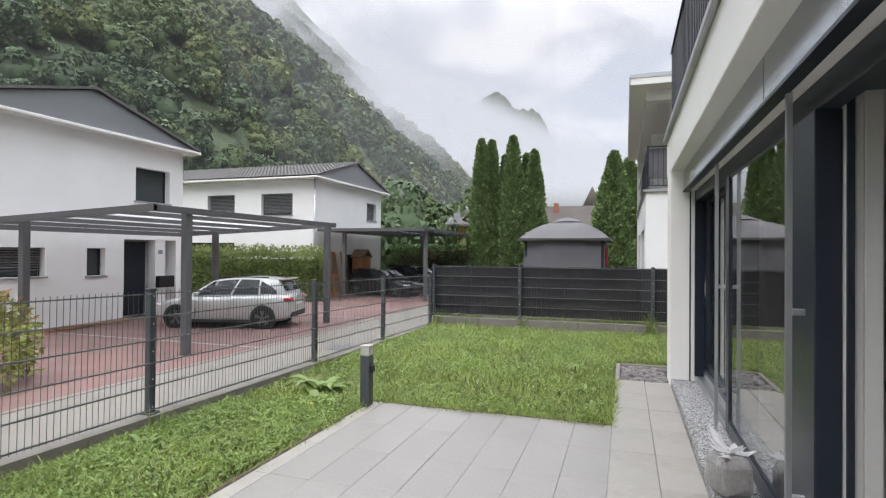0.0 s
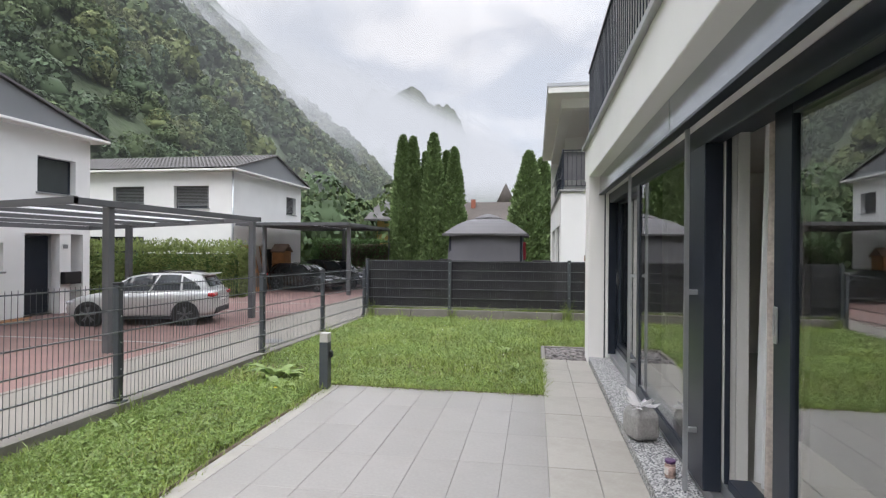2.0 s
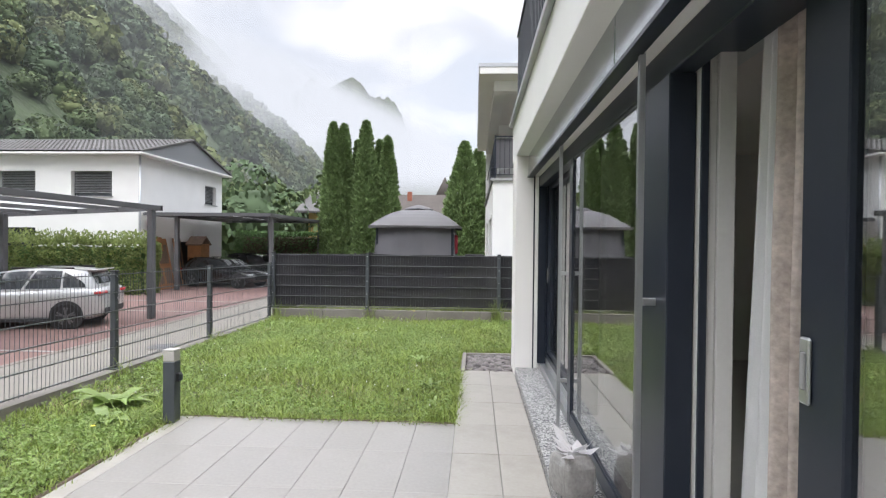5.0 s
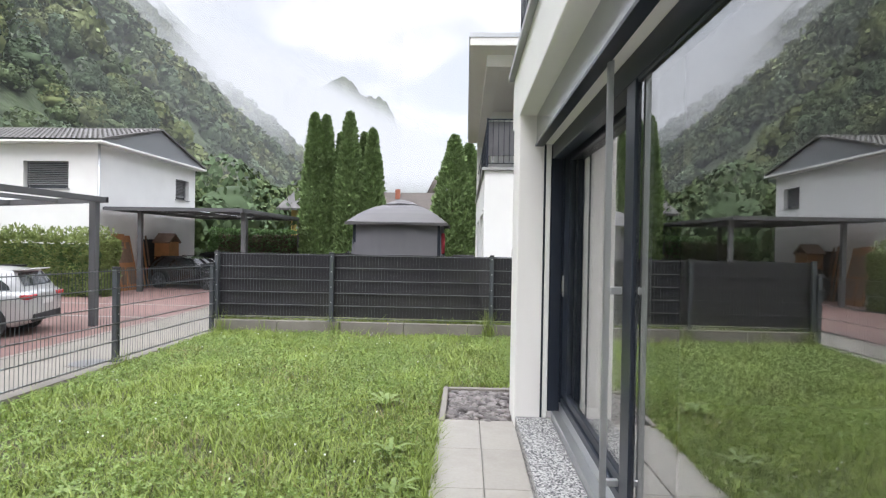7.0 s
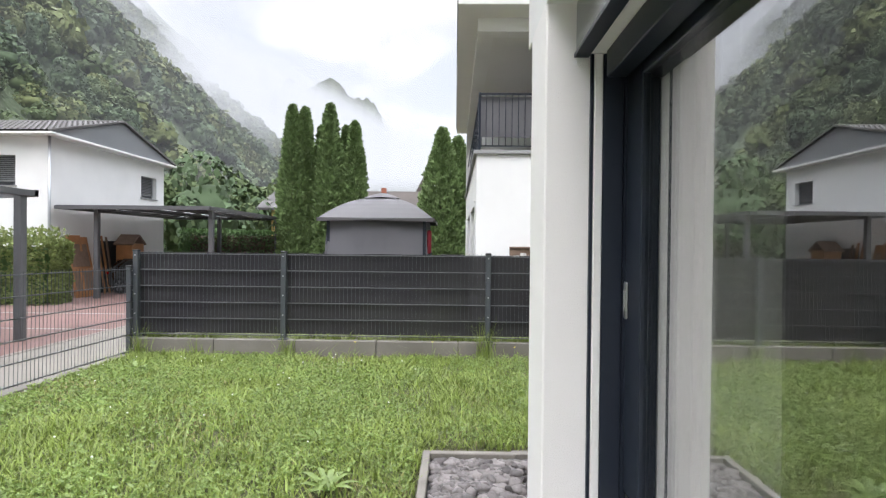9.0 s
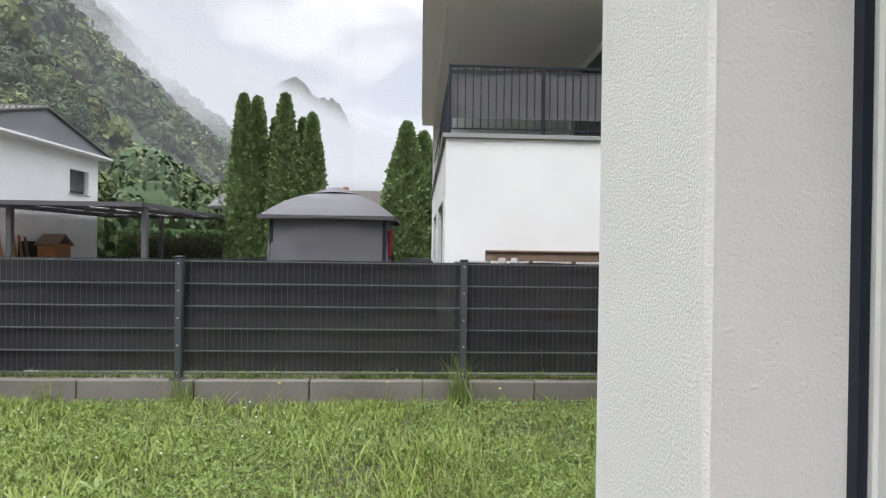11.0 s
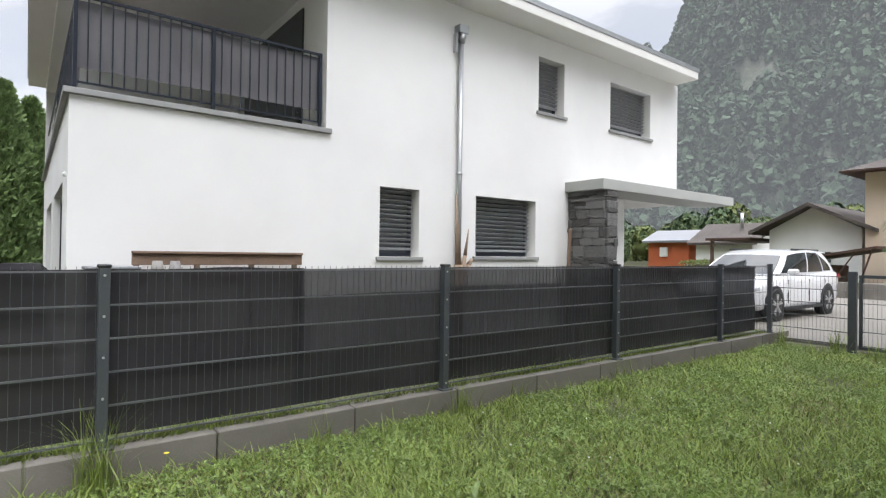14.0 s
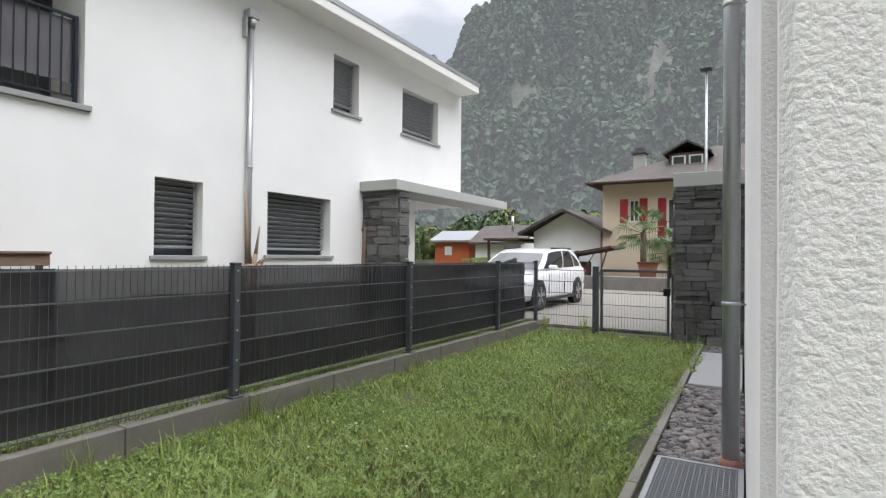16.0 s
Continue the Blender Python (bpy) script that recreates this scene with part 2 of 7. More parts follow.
M["glass"] = glass_material("window_glass", (0.90, 0.92, 0.91), 0.28)
M["car_glass"] = surface("car_window_glass", (0.02, 0.024, 0.026), 0.06, vary=0.05, bump=0, spec=0.7)
M["house_glass"] = surface("dim_window_glass", (0.06, 0.066, 0.07), 0.07, vary=0.08, bump=0, spec=0.6)
M["screen"] = surface("black_privacy_mesh", (0.020, 0.0185, 0.0225), 0.85, vary=0.25, scale=1.4, fine=420, bump=0.4, dirt=(0.045, 0.044, 0.042), dirt_amount=0.6)
# same cloth, made paler and clearer to show the bright wall behind it
M["screen_showthrough"] = surface("worn_thin_privacy_mesh", (0.030, 0.029, 0.031), 0.85, vary=0.5, scale=9, fine=260, bump=0.4)
M["screen_grey"] = surface("grey_balcony_cloth", (0.115, 0.112, 0.118), 0.8, vary=0.12, scale=2.5, fine=300, bump=0.2)
M["paver"] = surface("red_paver", (0.16, 0.092, 0.08), 0.85, vary=0.3, scale=0.8, fine=22, bump=0.35, depth=0.004, dirt=(0.12, 0.085, 0.07), dirt_amount=0.5)
M["kerb_pale"] = surface("pale_line", (0.25, 0.24, 0.22), 0.8, vary=0.1)
M["tent"] = surface("grey_gazebo_cloth", (0.135, 0.132, 0.145), 0.75, vary=0.08, scale=1.2, fine=150, bump=0.1)
M["tent_top"] = surface("gazebo_roof_cloth", (0.088, 0.084, 0.086), 0.6, vary=0.06, scale=1.5, fine=150, bump=0.08)
M["red_cloth"] = surface("red_cloth", (0.30, 0.025, 0.04), 0.8, vary=0.15, scale=6)
M["cypress"] = surface("cypress_leaf", (0.135, 0.20, 0.07), 0.8, vary=0.5, scale=1.2, fine=6, bump=0, per_island=0.8, trans=0.15)
M["leaf"] = surface("forest_leaf", (0.080, 0.115, 0.040), 0.85, vary=0.4, scale=0.12, fine=0.9, bump=0, per_island=0.7)
M["leaf_pale"] = surface("pale_forest_leaf", (0.12, 0.145, 0.044), 0.85, vary=0.4, scale=0.12, fine=0.9, bump=0, per_island=0.7)
M["leaf_deep"] = surface("deep_forest_leaf", (0.062, 0.098, 0.042), 0.85, vary=0.4, scale=0.12, fine=0.9, bump=0, per_island=0.7)
M["hill"] = surface("wooded_hill", (0.05, 0.072, 0.03), 0.95, vary=0.45, scale=0.02, fine=0.25, bump=0.8, depth=2.0, dirt=(0.19, 0.17, 0.15), dirt_amount=0.1)
M["hill_far"] = surface("rocky_hill", (0.062, 0.078, 0.048), 0.95, vary=0.35, scale=0.010, fine=0.12, bump=0.9, depth=6.0, dirt=(0.17, 0.14, 0.125), dirt_amount=0.5)
M["leaf_far"] = surface("far_wood_leaf", (0.055, 0.093, 0.050), 0.9, vary=0.13, scale=0.01, fine=0.3, bump=0.6, depth=1.0, per_island=0.8)
M["hedge"] = surface("hedge_leaf", (0.19, 0.235, 0.075), 0.6, vary=0.5, scale=2, fine=20, bump=0, per_island=1.0, trans=0.25)
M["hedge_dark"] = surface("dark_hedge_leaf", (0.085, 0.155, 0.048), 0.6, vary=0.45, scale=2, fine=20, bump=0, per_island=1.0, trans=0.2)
M["shrub"] = surface("variegated_shrub_leaf", (0.22, 0.24, 0.06), 0.55, vary=0.5, scale=3, fine=20, bump=0, per_island=1.2, trans=0.25)
M["shrub_red"] = surface("reddish_shoot_leaf", (0.24, 0.13, 0.06), 0.55, vary=0.4, scale=3, fine=20, bump=0, per_island=0.8, trans=0.25)
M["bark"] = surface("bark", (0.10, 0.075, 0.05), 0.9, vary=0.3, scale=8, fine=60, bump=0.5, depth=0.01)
M["timber"] = surface("weathered_timber", (0.20, 0.135, 0.095), 0.8, vary=0.25, scale=5, fine=50, bump=0.3)
M["timber_orange"] = surface("varnished_timber", (0.36, 0.16, 0.06), 0.5, vary=0.25, scale=4, fine=40, bump=0.15)
M["deadwood"] = surface("bleached_deadwood", (0.27, 0.20, 0.145), 0.9, vary=0.25, scale=9, fine=60, bump=0.4)
M["plastic_bag"] = surface("grey_plastic_bag", (0.36, 0.345, 0.335), 0.3, vary=0.3, scale=14, fine=60, bump=0.5, depth=0.006)
M["bag_ears"] = surface("pale_bag_film", (0.62, 0.60, 0.60), 0.35, vary=0.15, scale=14, fine=60, bump=0.3, trans=0.4)
M["bag_fill"] = surface("dark_bag_contents", (0.14, 0.125, 0.11), 0.8, vary=0.4, scale=30)
M["jar_glass"] = surface("jar_pinkish_glass", (0.42, 0.30, 0.26), 0.12, vary=0.3, scale=30, bump=0)
M["jar_lid"] = surface("purple_jar_lid", (0.085, 0.035, 0.11), 0.4, vary=0.1, bump=0)
M["paper"] = surface("paper_label", (0.55, 0.5, 0.46), 0.8, vary=0.15, scale=40)
M["curtain_white"] = surface("sheer_white_curtain", (0.78, 0.78, 0.79), 0.9, vary=0.06, scale=4, fine=200, bump=0.1, trans=0.3)
M["curtain_cream"] = surface("cream_curtain", (0.70, 0.68, 0.62), 0.9, vary=0.05, scale=4, fine=200, bump=0.1)
M["curtain_taupe"] = surface("taupe_velvet_curtain", (0.42, 0.36, 0.325), 0.8, vary=0.35, scale=9, fine=50, bump=0.25, depth=0.01)
M["car_silver"] = surface("silver_car_paint", (0.52, 0.52, 0.51), 0.30, metal=0.45, vary=0.03, scale=1, bump=0, coat=0.8)
M["car_black"] = surface("black_car_paint", (0.018, 0.018, 0.022), 0.22, metal=0.2, vary=0.03, scale=1, bump=0, coat=1.0)
M["car_white"] = surface("white_car_paint", (0.76, 0.77, 0.78), 0.30, vary=0.02, scale=1, bump=0, coat=0.8)
M["car_plastic"] = surface("black_bumper_plastic", (0.022, 0.022, 0.023), 0.6, vary=0.1, scale=8)
M["tyre"] = surface("tyre_rubber", (0.018, 0.018, 0.018), 0.85, vary=0.15, scale=9)
M["rim"] = surface("dark_alloy_rim", (0.16, 0.16, 0.165), 0.35, metal=0.8, vary=0.05, bump=0)
M["rim_pale"] = surface("silver_alloy_rim", (0.50, 0.50, 0.51), 0.35, metal=0.8, vary=0.05, bump=0)
M["red_lamp"] = surface("red_tail_lamp", (0.42, 0.012, 0.015), 0.15, vary=0.1, bump=0, coat=0.6)
M["clear_lamp"] = surface("clear_headlamp", (0.55, 0.57, 0.6), 0.12, vary=0.1, bump=0, coat=0.6)
M["plate"] = surface("number_plate", (0.68, 0.68, 0.66), 0.5, vary=0.03, bump=0)
M["yellow_wall"] = surface("yellow_render", (0.62, 0.45, 0.17), 0.9, vary=0.06, scale=0.6)
M["cream_wall"] = surface("cream_render", (0.60, 0.49, 0.38), 0.9, vary=0.06, scale=0.5)
M["orange_wall"] = surface("orange_painted_wall", (0.40, 0.10, 0.035), 0.85, vary=0.1, scale=1)
M["brown_roof"] = surface("brown_slab_roof", (0.075, 0.063, 0.054), 0.85, vary=0.3, scale=0.7, fine=6, bump=0.5, depth=0.03)
M["brown_wood"] = surface("dark_brown_wood", (0.075, 0.04, 0.028), 0.7, vary=0.2, scale=3)
M["shutter"] = surface("red_shutter_paint", (0.30, 0.012, 0.025), 0.55, vary=0.08, scale=4)
M["brick_red"] = surface("chimney_brick", (0.30, 0.11, 0.07), 0.9, vary=0.2, scale=4)
M["palm_leaf"] = surface("palm_frond", (0.085, 0.15, 0.045), 0.5, vary=0.35, scale=4, fine=30, bump=0.1, per_island=0.7, trans=0.2)
M["opal"] = surface("opal_lamp_diffuser", (0.42, 0.40, 0.37), 0.4, vary=0.1, bump=0)
M["black"] = surface("matt_black", (0.012, 0.012, 0.013), 0.5, vary=0.1, bump=0)
M["roof_panel"] = surface("milky_roof_panel", (0.82, 0.83, 0.84), 0.4, vary=0.03, bump=0, trans=0.85)
M["flower_yellow"] = surface("yellow_petal", (0.75, 0.6, 0.03), 0.6, vary=0.1, bump=0)
M["flower_white"] = surface("white_petal", (0.75, 0.76, 0.7), 0.6, vary=0.1, bump=0)


def see_through(m, amount):
    """Woven cloth: a share of the light passes between the threads."""
    n, l = m.node_tree.nodes, m.node_tree.links
    out, p, t, mx = n["Material Output"], n["Principled BSDF"], n.new("ShaderNodeBsdfTransparent"), n.new("ShaderNodeMixShader")
    mx.inputs[0].default_value = amount
    l.new(p.outputs[0], mx.inputs[1])
    l.new(t.outputs[0], mx.inputs[2])
    l.new(mx.outputs[0], out.inputs["Surface"])


see_through(M["screen"], 0.03)
see_through(M["screen_showthrough"], 0.09)
see_through(M["plastic_bag"], 0.42)


# ---- building helpers ----
def box(bm, x0, x1, y0, y1, z0, z1, bevel=0.0):
    """Adds a box, its edges rounded by bevel."""
    vs = [bm.verts.new((x, y, z)) for x in (x0, x1) for y in (y0, y1) for z in (z0, z1)]
    fs = [bm.faces.new([vs[i] for i in f]) for f in ((0, 1, 3, 2), (4, 6, 7, 5), (0, 4, 5, 1), (2, 3, 7, 6), (0, 2, 6, 4), (1, 5, 7, 3))]
    if bevel:
        bmesh.ops.bevel(bm, geom=list({e for f in fs for e in f.edges}), offset=bevel, segments=1, affect="EDGES")
    return bm


def boxes(*items, bevel=0.0):
    bm = bmesh.new()
    for it in items:
        box(bm, *it, bevel=bevel)
    return bm


def tube(bm, a, b, r0, r1=None, n=12, cap=True):
    """A round bar from a to b, r0 thick there and r1 here."""
    a, b = Vector(a), Vector(b)
    r1 = r0 if r1 is None else r1
    q = (b - a).to_track_quat("Z", "Y")
    ring = [[bm.verts.new(c + q @ Vector((r * math.cos(k * math.tau / n), r * math.sin(k * math.tau / n), 0))) for k in range(n)] for c, r in ((a, r0), (b, r1))]
    for k in range(n):
        f = bm.faces.new((ring[0][k], ring[0][(k + 1) % n], ring[1][(k + 1) % n], ring[1][k]))
        f.smooth = n > 6
    if cap:
        bm.faces.new(ring[0][::-1])
        bm.faces.new(ring[1])
    return bm


def tubes(*items, n=12):
    bm = bmesh.new()
    for it in items:
        tube(bm, *it, n=n)
    return bm


def prism(bm, outline, axis, lo, hi):
    """Extrudes a 2D outline along x, y or z from lo to hi."""
    def at(p, h):
        return {"x": (h, p[0], p[1]), "y": (p[0], h, p[1]), "z": (p[0], p[1], h)}[axis]
    a, b = [bm.verts.new(at(p, lo)) for p in outline], [bm.verts.new(at(p, hi)) for p in outline]
    bm.faces.new(a)
    bm.faces.new(b[::-1])
    for i in range(len(outline)):
        j = (i + 1) % len(outline)
        bm.faces.new((a[j], a[i], b[i], b[j]))
    bmesh.ops.recalc_face_normals(bm, faces=bm.faces[:])
    return bm


def mesh_of(name, bm, material):
    me = bpy.data.meshes.new(name)
    bmesh.ops.recalc_face_normals(bm, faces=bm.faces[:])
    bm.to_mesh(me)
    bm.free()
    me.materials.append(material)
    return me


def part(name, bm, material, parent=None, label=""):
    """Links a bmesh as ONE mesh object, under a thing or a part."""
    ob = new(name, mesh_of(name, bm, material))
    ob.parent = parent
    return tagged(ob, label)


def from_arrays(name, verts, faces, material, parent=None, smooth=False):
    me = bpy.data.meshes.new(name)
    me.from_pydata(verts, [], faces)
    me.materials.append(material)
    if smooth:
        me.polygons.foreach_set("use_smooth", [True] * len(me.polygons))
    ob = new(name, me)
    ob.parent = parent
    return ob


def from_numpy(name, verts, faces, material, parent=None):
    """A mesh whose faces all have the same number of corners."""
    me = bpy.data.meshes.new(name)
    n, k = faces.shape
    me.vertices.add(len(verts))
    me.vertices.foreach_set("co", np.ascontiguousarray(verts, dtype=np.float32).ravel())
    me.loops.add(n * k)
    me.loops.foreach_set("vertex_index", np.ascontiguousarray(faces, dtype=np.int32).ravel())
    me.polygons.add(n)
    me.polygons.foreach_set("loop_start", np.arange(0, n * k, k, dtype=np.int32))
    me.update(calc_edges=True)
    me.materials.append(material)
    ob = new(name, me)
    ob.parent = parent
    return ob


def thing(name, label, category, m=None, group="", kind=""):
    ob = new(name)
    ob.empty_display_size = 0.1
    if m is not None:
        ob.matrix_basis = m
    return tagged(ob, label, category, group, kind)


def structure(name, bm, material, label, category="wall"):
    return tagged(part(name, bm, material), label, category, kind="structure")


# ---- ground ----
LAWN, PARK, STREET = -0.20, -1.0, -0.10
g = bmesh.new()
prof = [(-3000, -1.06), (-4.52, -1.06), (-4.46, -0.215), (9.15, -0.215), (9.3, -0.16), (3000, -0.16)]
rows_g = [[g.verts.new((x, y, z)) for x, z in prof] for y in (-3000, -40, 0, 40, 3000)]
for ra, rb in zip(rows_g, rows_g[1:]):
    for k in range(len(prof) - 1):
        g.faces.new((ra[k], ra[k + 1], rb[k + 1], rb[k]))
structure("ground", g, M["soil"], "green and earthy ground under lawn and fields", "ground")
structure("driveway", boxes((-8.75, -4.5, -14, 40, -1.2, PARK)), M["drive"], "pale worn concrete driveway beside the fence", "driveway")
structure("parking", boxes((-16.8, -8.87, -14, 30, -1.2, PARK + 0.004)), M["paver"], "red block-paved parking yard", "pavement")
structure("kerb_line", boxes((-8.87, -8.75, -14, 30, -1.2, PARK + 0.012)), M["drive"], "pale flush kerb between pavers and concrete", "kerb")
for i, y in enumerate((4.6, 11.0, 13.9)):
    structure("parking_line" if not i else f"parking_line.{i:03d}", boxes((-15.5, -8.9, y, y + 0.1, -1.1, PARK + 0.009)), M["kerb_pale"], "pale stone line across the parking yard", "kerb")
structure("street", boxes((9.5, 21.2, -25, 60, -0.4, STREET)), M["drive"], "pale concrete street and forecourt", "road")
structure("street_wall", boxes((21.2, 21.5, -10, 30, -0.3, 0.42), bevel=0.02), M["concrete"], "low concrete wall along the street", "wall")

# ---- own house ----
EDGE = 0.05
structure("wall_pillar", boxes((EDGE, 0.45, 0.25, 0.71, -0.3, 2.30), bevel=0.008), M["stucco"], "rough white rendered corner pillar of the house", "pillar")
SIDE = pose(EDGE, 0.71, 0, 0, 0, 2.4) @ pose(-EDGE, -0.71, 0)
side_bm = bmesh.new()
prism(side_bm, [(0.452, 0.30), (9.0, 0.30), (9.0, 1.095), (0.452, 0.727)], "z", -0.3, 5.7)
structure("wall_side", side_bm, M["stucco"], "white rendered side wall of the house")
structure("beam_front", boxes((EDGE, 0.20, -14, 0.85, 2.28, 2.72), (0.2, 0.75, -14, 0.85, 2.40, 2.72), bevel=0.006), M["white"], "white rendered edge beam under the balcony", "beam")
structure("balcony_floor", boxes((0.1, 4.6, -14, 0.83, 2.725, 2.79)), M["canopy"], "balcony floor slab above the windows", "floor")
structure("wall_upper", boxes((2.0, 2.3, -14, 0.30, 2.79, 5.7)), M["white"], "set-back upper storey wall")
structure("roof_own", boxes((-0.3, 9.4, -14, 1.3, 5.7, 5.95)), M["soffit"], "projecting flat eave of the house", "roof")
structure("trim_balcony", boxes((0.005, 0.12, -14, 0.87, 2.722, 2.775), bevel=0.004), M["zinc"], "grey metal drip edge along the balcony", "trim")
structure("ceiling_lintel", boxes((0.24, 0.62, -14, 0.25, 2.052, 2.09)), M["soffit"], "white soffit over the windows", "ceiling")
structure("wall_lintel", boxes((0.50, 0.75, -14, 0.25, 2.09, 2.40)), M["white"], "wall above the windows")
for i, (y0, y1) in enumerate(((-3.555, 0.245), (-7.55, -3.565), (-14, -7.56))):
    f = structure("trim_blind_box" if not i else f"trim_blind_box.{i:03d}", boxes((0.185, 0.235, y0, y1, 2.055, 2.39), bevel=0.004), M["fascia"], "silver metal blind box cover", "trim")
structure("trim_blind_edge", boxes((0.175, 0.24, -14, 0.24, 2.035, 2.052)), M["anthracite"], "dark lower edge of the blind box", "trim")
# sill and thresholds
for i, (y0, y1) in enumerate(((-1.795, 0.245), (-3.79, -1.805), (-5.79, -3.80), (-8.0, -5.80), (-10.5, -8.01))):
    structure("window_sill" if not i else f"window_sill.{i:03d}", boxes((0.06, 0.335, y0, y1, -0.3, -0.10), bevel=0.006), M["granite"], "speckled grey granite sill slab", "sill")
structure("threshold", boxes((0.337, 0.40, -14, 0.24, -0.3, -0.045), (0.40, 0.44, -14, 0.24, -0.3, 0.02), bevel=0.004), M["alu"], "aluminium threshold under the windows", "threshold")
structure("foundation", boxes((0.44, 0.62, -14, 0.25, -0.3, 0.03)), M["room_floor"], "floor edge below the windows", "foundation")
# room behind the windows
structure("floor_room", boxes((0.62, 5.5, -12, 0.28, -0.2, 0.03)), M["room_floor"], "pale tiled living room floor", "floor")
structure("wall_room_back", boxes((5.5, 5.6, -12, 0.28, 0.03, 2.40)), M["room_wall"], "plain living room back wall")
structure("wall_room_end", boxes((0.75, 5.5, -12.1, -12, 0.03, 2.40)), M["room_wall"], "plain living room end wall")
structure("trim_inner_jamb", boxes((0.523, 0.598, 0.10, 0.25, 0.03, 2.09), bevel=0.004), M["anthracite"], "dark inner frame cover of the corner window", "trim")
structure("trim_inner_bead", boxes((0.60, 0.655, 0.08, 0.25, 0.03, 2.09), bevel=0.004), M["pane_frame"], "pale inner bead beside the corner window", "trim")
structure("wall_room_corner", boxes((0.657, 1.3, 0.04, 0.28, 0.03, 2.40)), M["room_wall"], "white reveal beside the corner window")
structure("ceiling_room", boxes((0.75, 5.5, -12, 0.28, 2.30, 2.40)), M["room_wall"], "white living room ceiling", "ceiling")


def window_unit(name, y0, y1, sash_split, label, x=0.40, far_jamb=True, stile=0.075):
    """A tall dark-framed window from y0 to y1, with sashes and panes."""
    w = thing(name, label, "window", kind="structure")
    part("window_frame", boxes((x, x + 0.12, y0, y0 + 0.07, 0.02, 2.05), (x, x + 0.12 if far_jamb else x + 0.03, y1 - 0.07 if far_jamb else y1 - 0.01, y1, 0.02, 2.05),
                               (x, x + 0.12, y0 + 0.07, y1 - 0.07, 1.965, 2.05), (x, x + 0.12, y0 + 0.07, y1 - 0.07, 0.02, 0.075), bevel=0.004), M["anthracite"], w)
    for k, (a, b) in enumerate(sash_split):
        xs = x + 0.015 + 0.05 * (k % 2)
        s = part("sash", boxes((xs, xs + 0.045, a, a + 0.075, 0.08, 1.96), (xs, xs + 0.045, b - stile, b, 0.08, 1.96),
                               (xs, xs + 0.045, a + 0.075, b - stile, 1.90, 1.96), (xs, xs + 0.045, a + 0.075, b - stile, 0.08, 0.14), bevel=0.004), M["anthracite"], w)
        p = part("pane", boxes((xs + 0.018, xs + 0.026, a + 0.075, b - stile, 0.14, 1.90)), M["glass"], s, "reflecting clear window glass")
        p.visible_shadow = False
    return w


win_a = window_unit("window_1", -1.84, 0.245, ((-1.79, 0.232),), "dark grey framed sliding window by the corner pillar", far_jamb=False, stile=0.20)
win_b = thing("window_2", "dark grey framed fixed glass pane beside the open door", "window", kind="structure")
part("mullion", boxes((0.305, 0.398, -1.90, -1.775, -0.043, 1.928), bevel=0.004), M["anthracite"], win_b)
part("corner_post", boxes((0.300, 0.398, -3.90, -3.56, -0.043, 1.928), bevel=0.004), M["anthracite"], win_b, "wide glossy dark post")
part("window_frame", boxes((0.305, 0.398, -3.558, -1.902, -0.043, 0.055), bevel=0.004), M["anthracite"], win_b)
part("glazing_bead", boxes((0.312, 0.33, -3.558, -1.902, 0.056, 0.075), (0.312, 0.33, -3.558, -1.902, 1.91, 1.928), bevel=0.003), M["anthracite"], win_b)
pane_b = part("pane", boxes((0.318, 0.326, -3.558, -1.902, 0.075, 1.91)), M["glass"], win_b, "reflecting clear window glass")
pane_b.visible_shadow = False
win_c = window_unit("window_3", -5.78, -3.93, ((-5.70, -4.525),), "dark framed sliding door standing partly open", far_jamb=False, stile=0.17)
win_d = window_unit("window_4", -8.0, -5.82, ((-7.9, -5.9),), "dark framed window behind lowered blinds")
win_e = window_unit("window_5", -10.6, -8.02, ((-10.5, -8.1),), "dark framed window of the living room")
for w_, yy, low in ((win_a, 0.205, .86), (win_c, -4.56, .91)):
    h = part("pull_handle", boxes((0.405, 0.414, yy - 0.022, yy + 0.022, low, low + 0.165), bevel=0.006), M["alu"], w_, "brushed metal recessed pull")
    part("grip", boxes((0.400, 0.405, yy - 0.010, yy + 0.010, low + 0.035, low + 0.13), bevel=0.004), M["sill_stone"], h)
structure("trim_head", boxes((0.308, 0.398, -14, 0.188, 1.93, 2.05), bevel=0.004), M["anthracite"], "dark head rail running over all the windows", "trim")
structure("door_jamb", boxes((0.402, 0.440, -3.925, -3.803, 0.021, 2.05), (0.440, 0.468, -3.912, -3.803, 0.021, 2.05), (0.468, 0.530, -3.925, -3.803, 0.021, 2.05), bevel=0.003), M["pane_frame"], "pale inner jamb of the open door", "jamb")
structure("trim_groove", boxes((0.250, 0.264, 0.232, 0.25, -0.1, 2.05)), M["anthracite"], "dark groove beside the corner pillar", "trim")
structure("wall_recess", boxes((0.266, 0.304, 0.222, 0.25, -0.1, 2.05), bevel=0.004), M["soffit"], "pale guide channel beside the corner window")
structure("trim_jamb", boxes((0.306, 0.398, 0.225, 0.25, -0.045, 2.05), bevel=0.004), M["anthracite"], "dark jamb cover of the corner window", "trim")


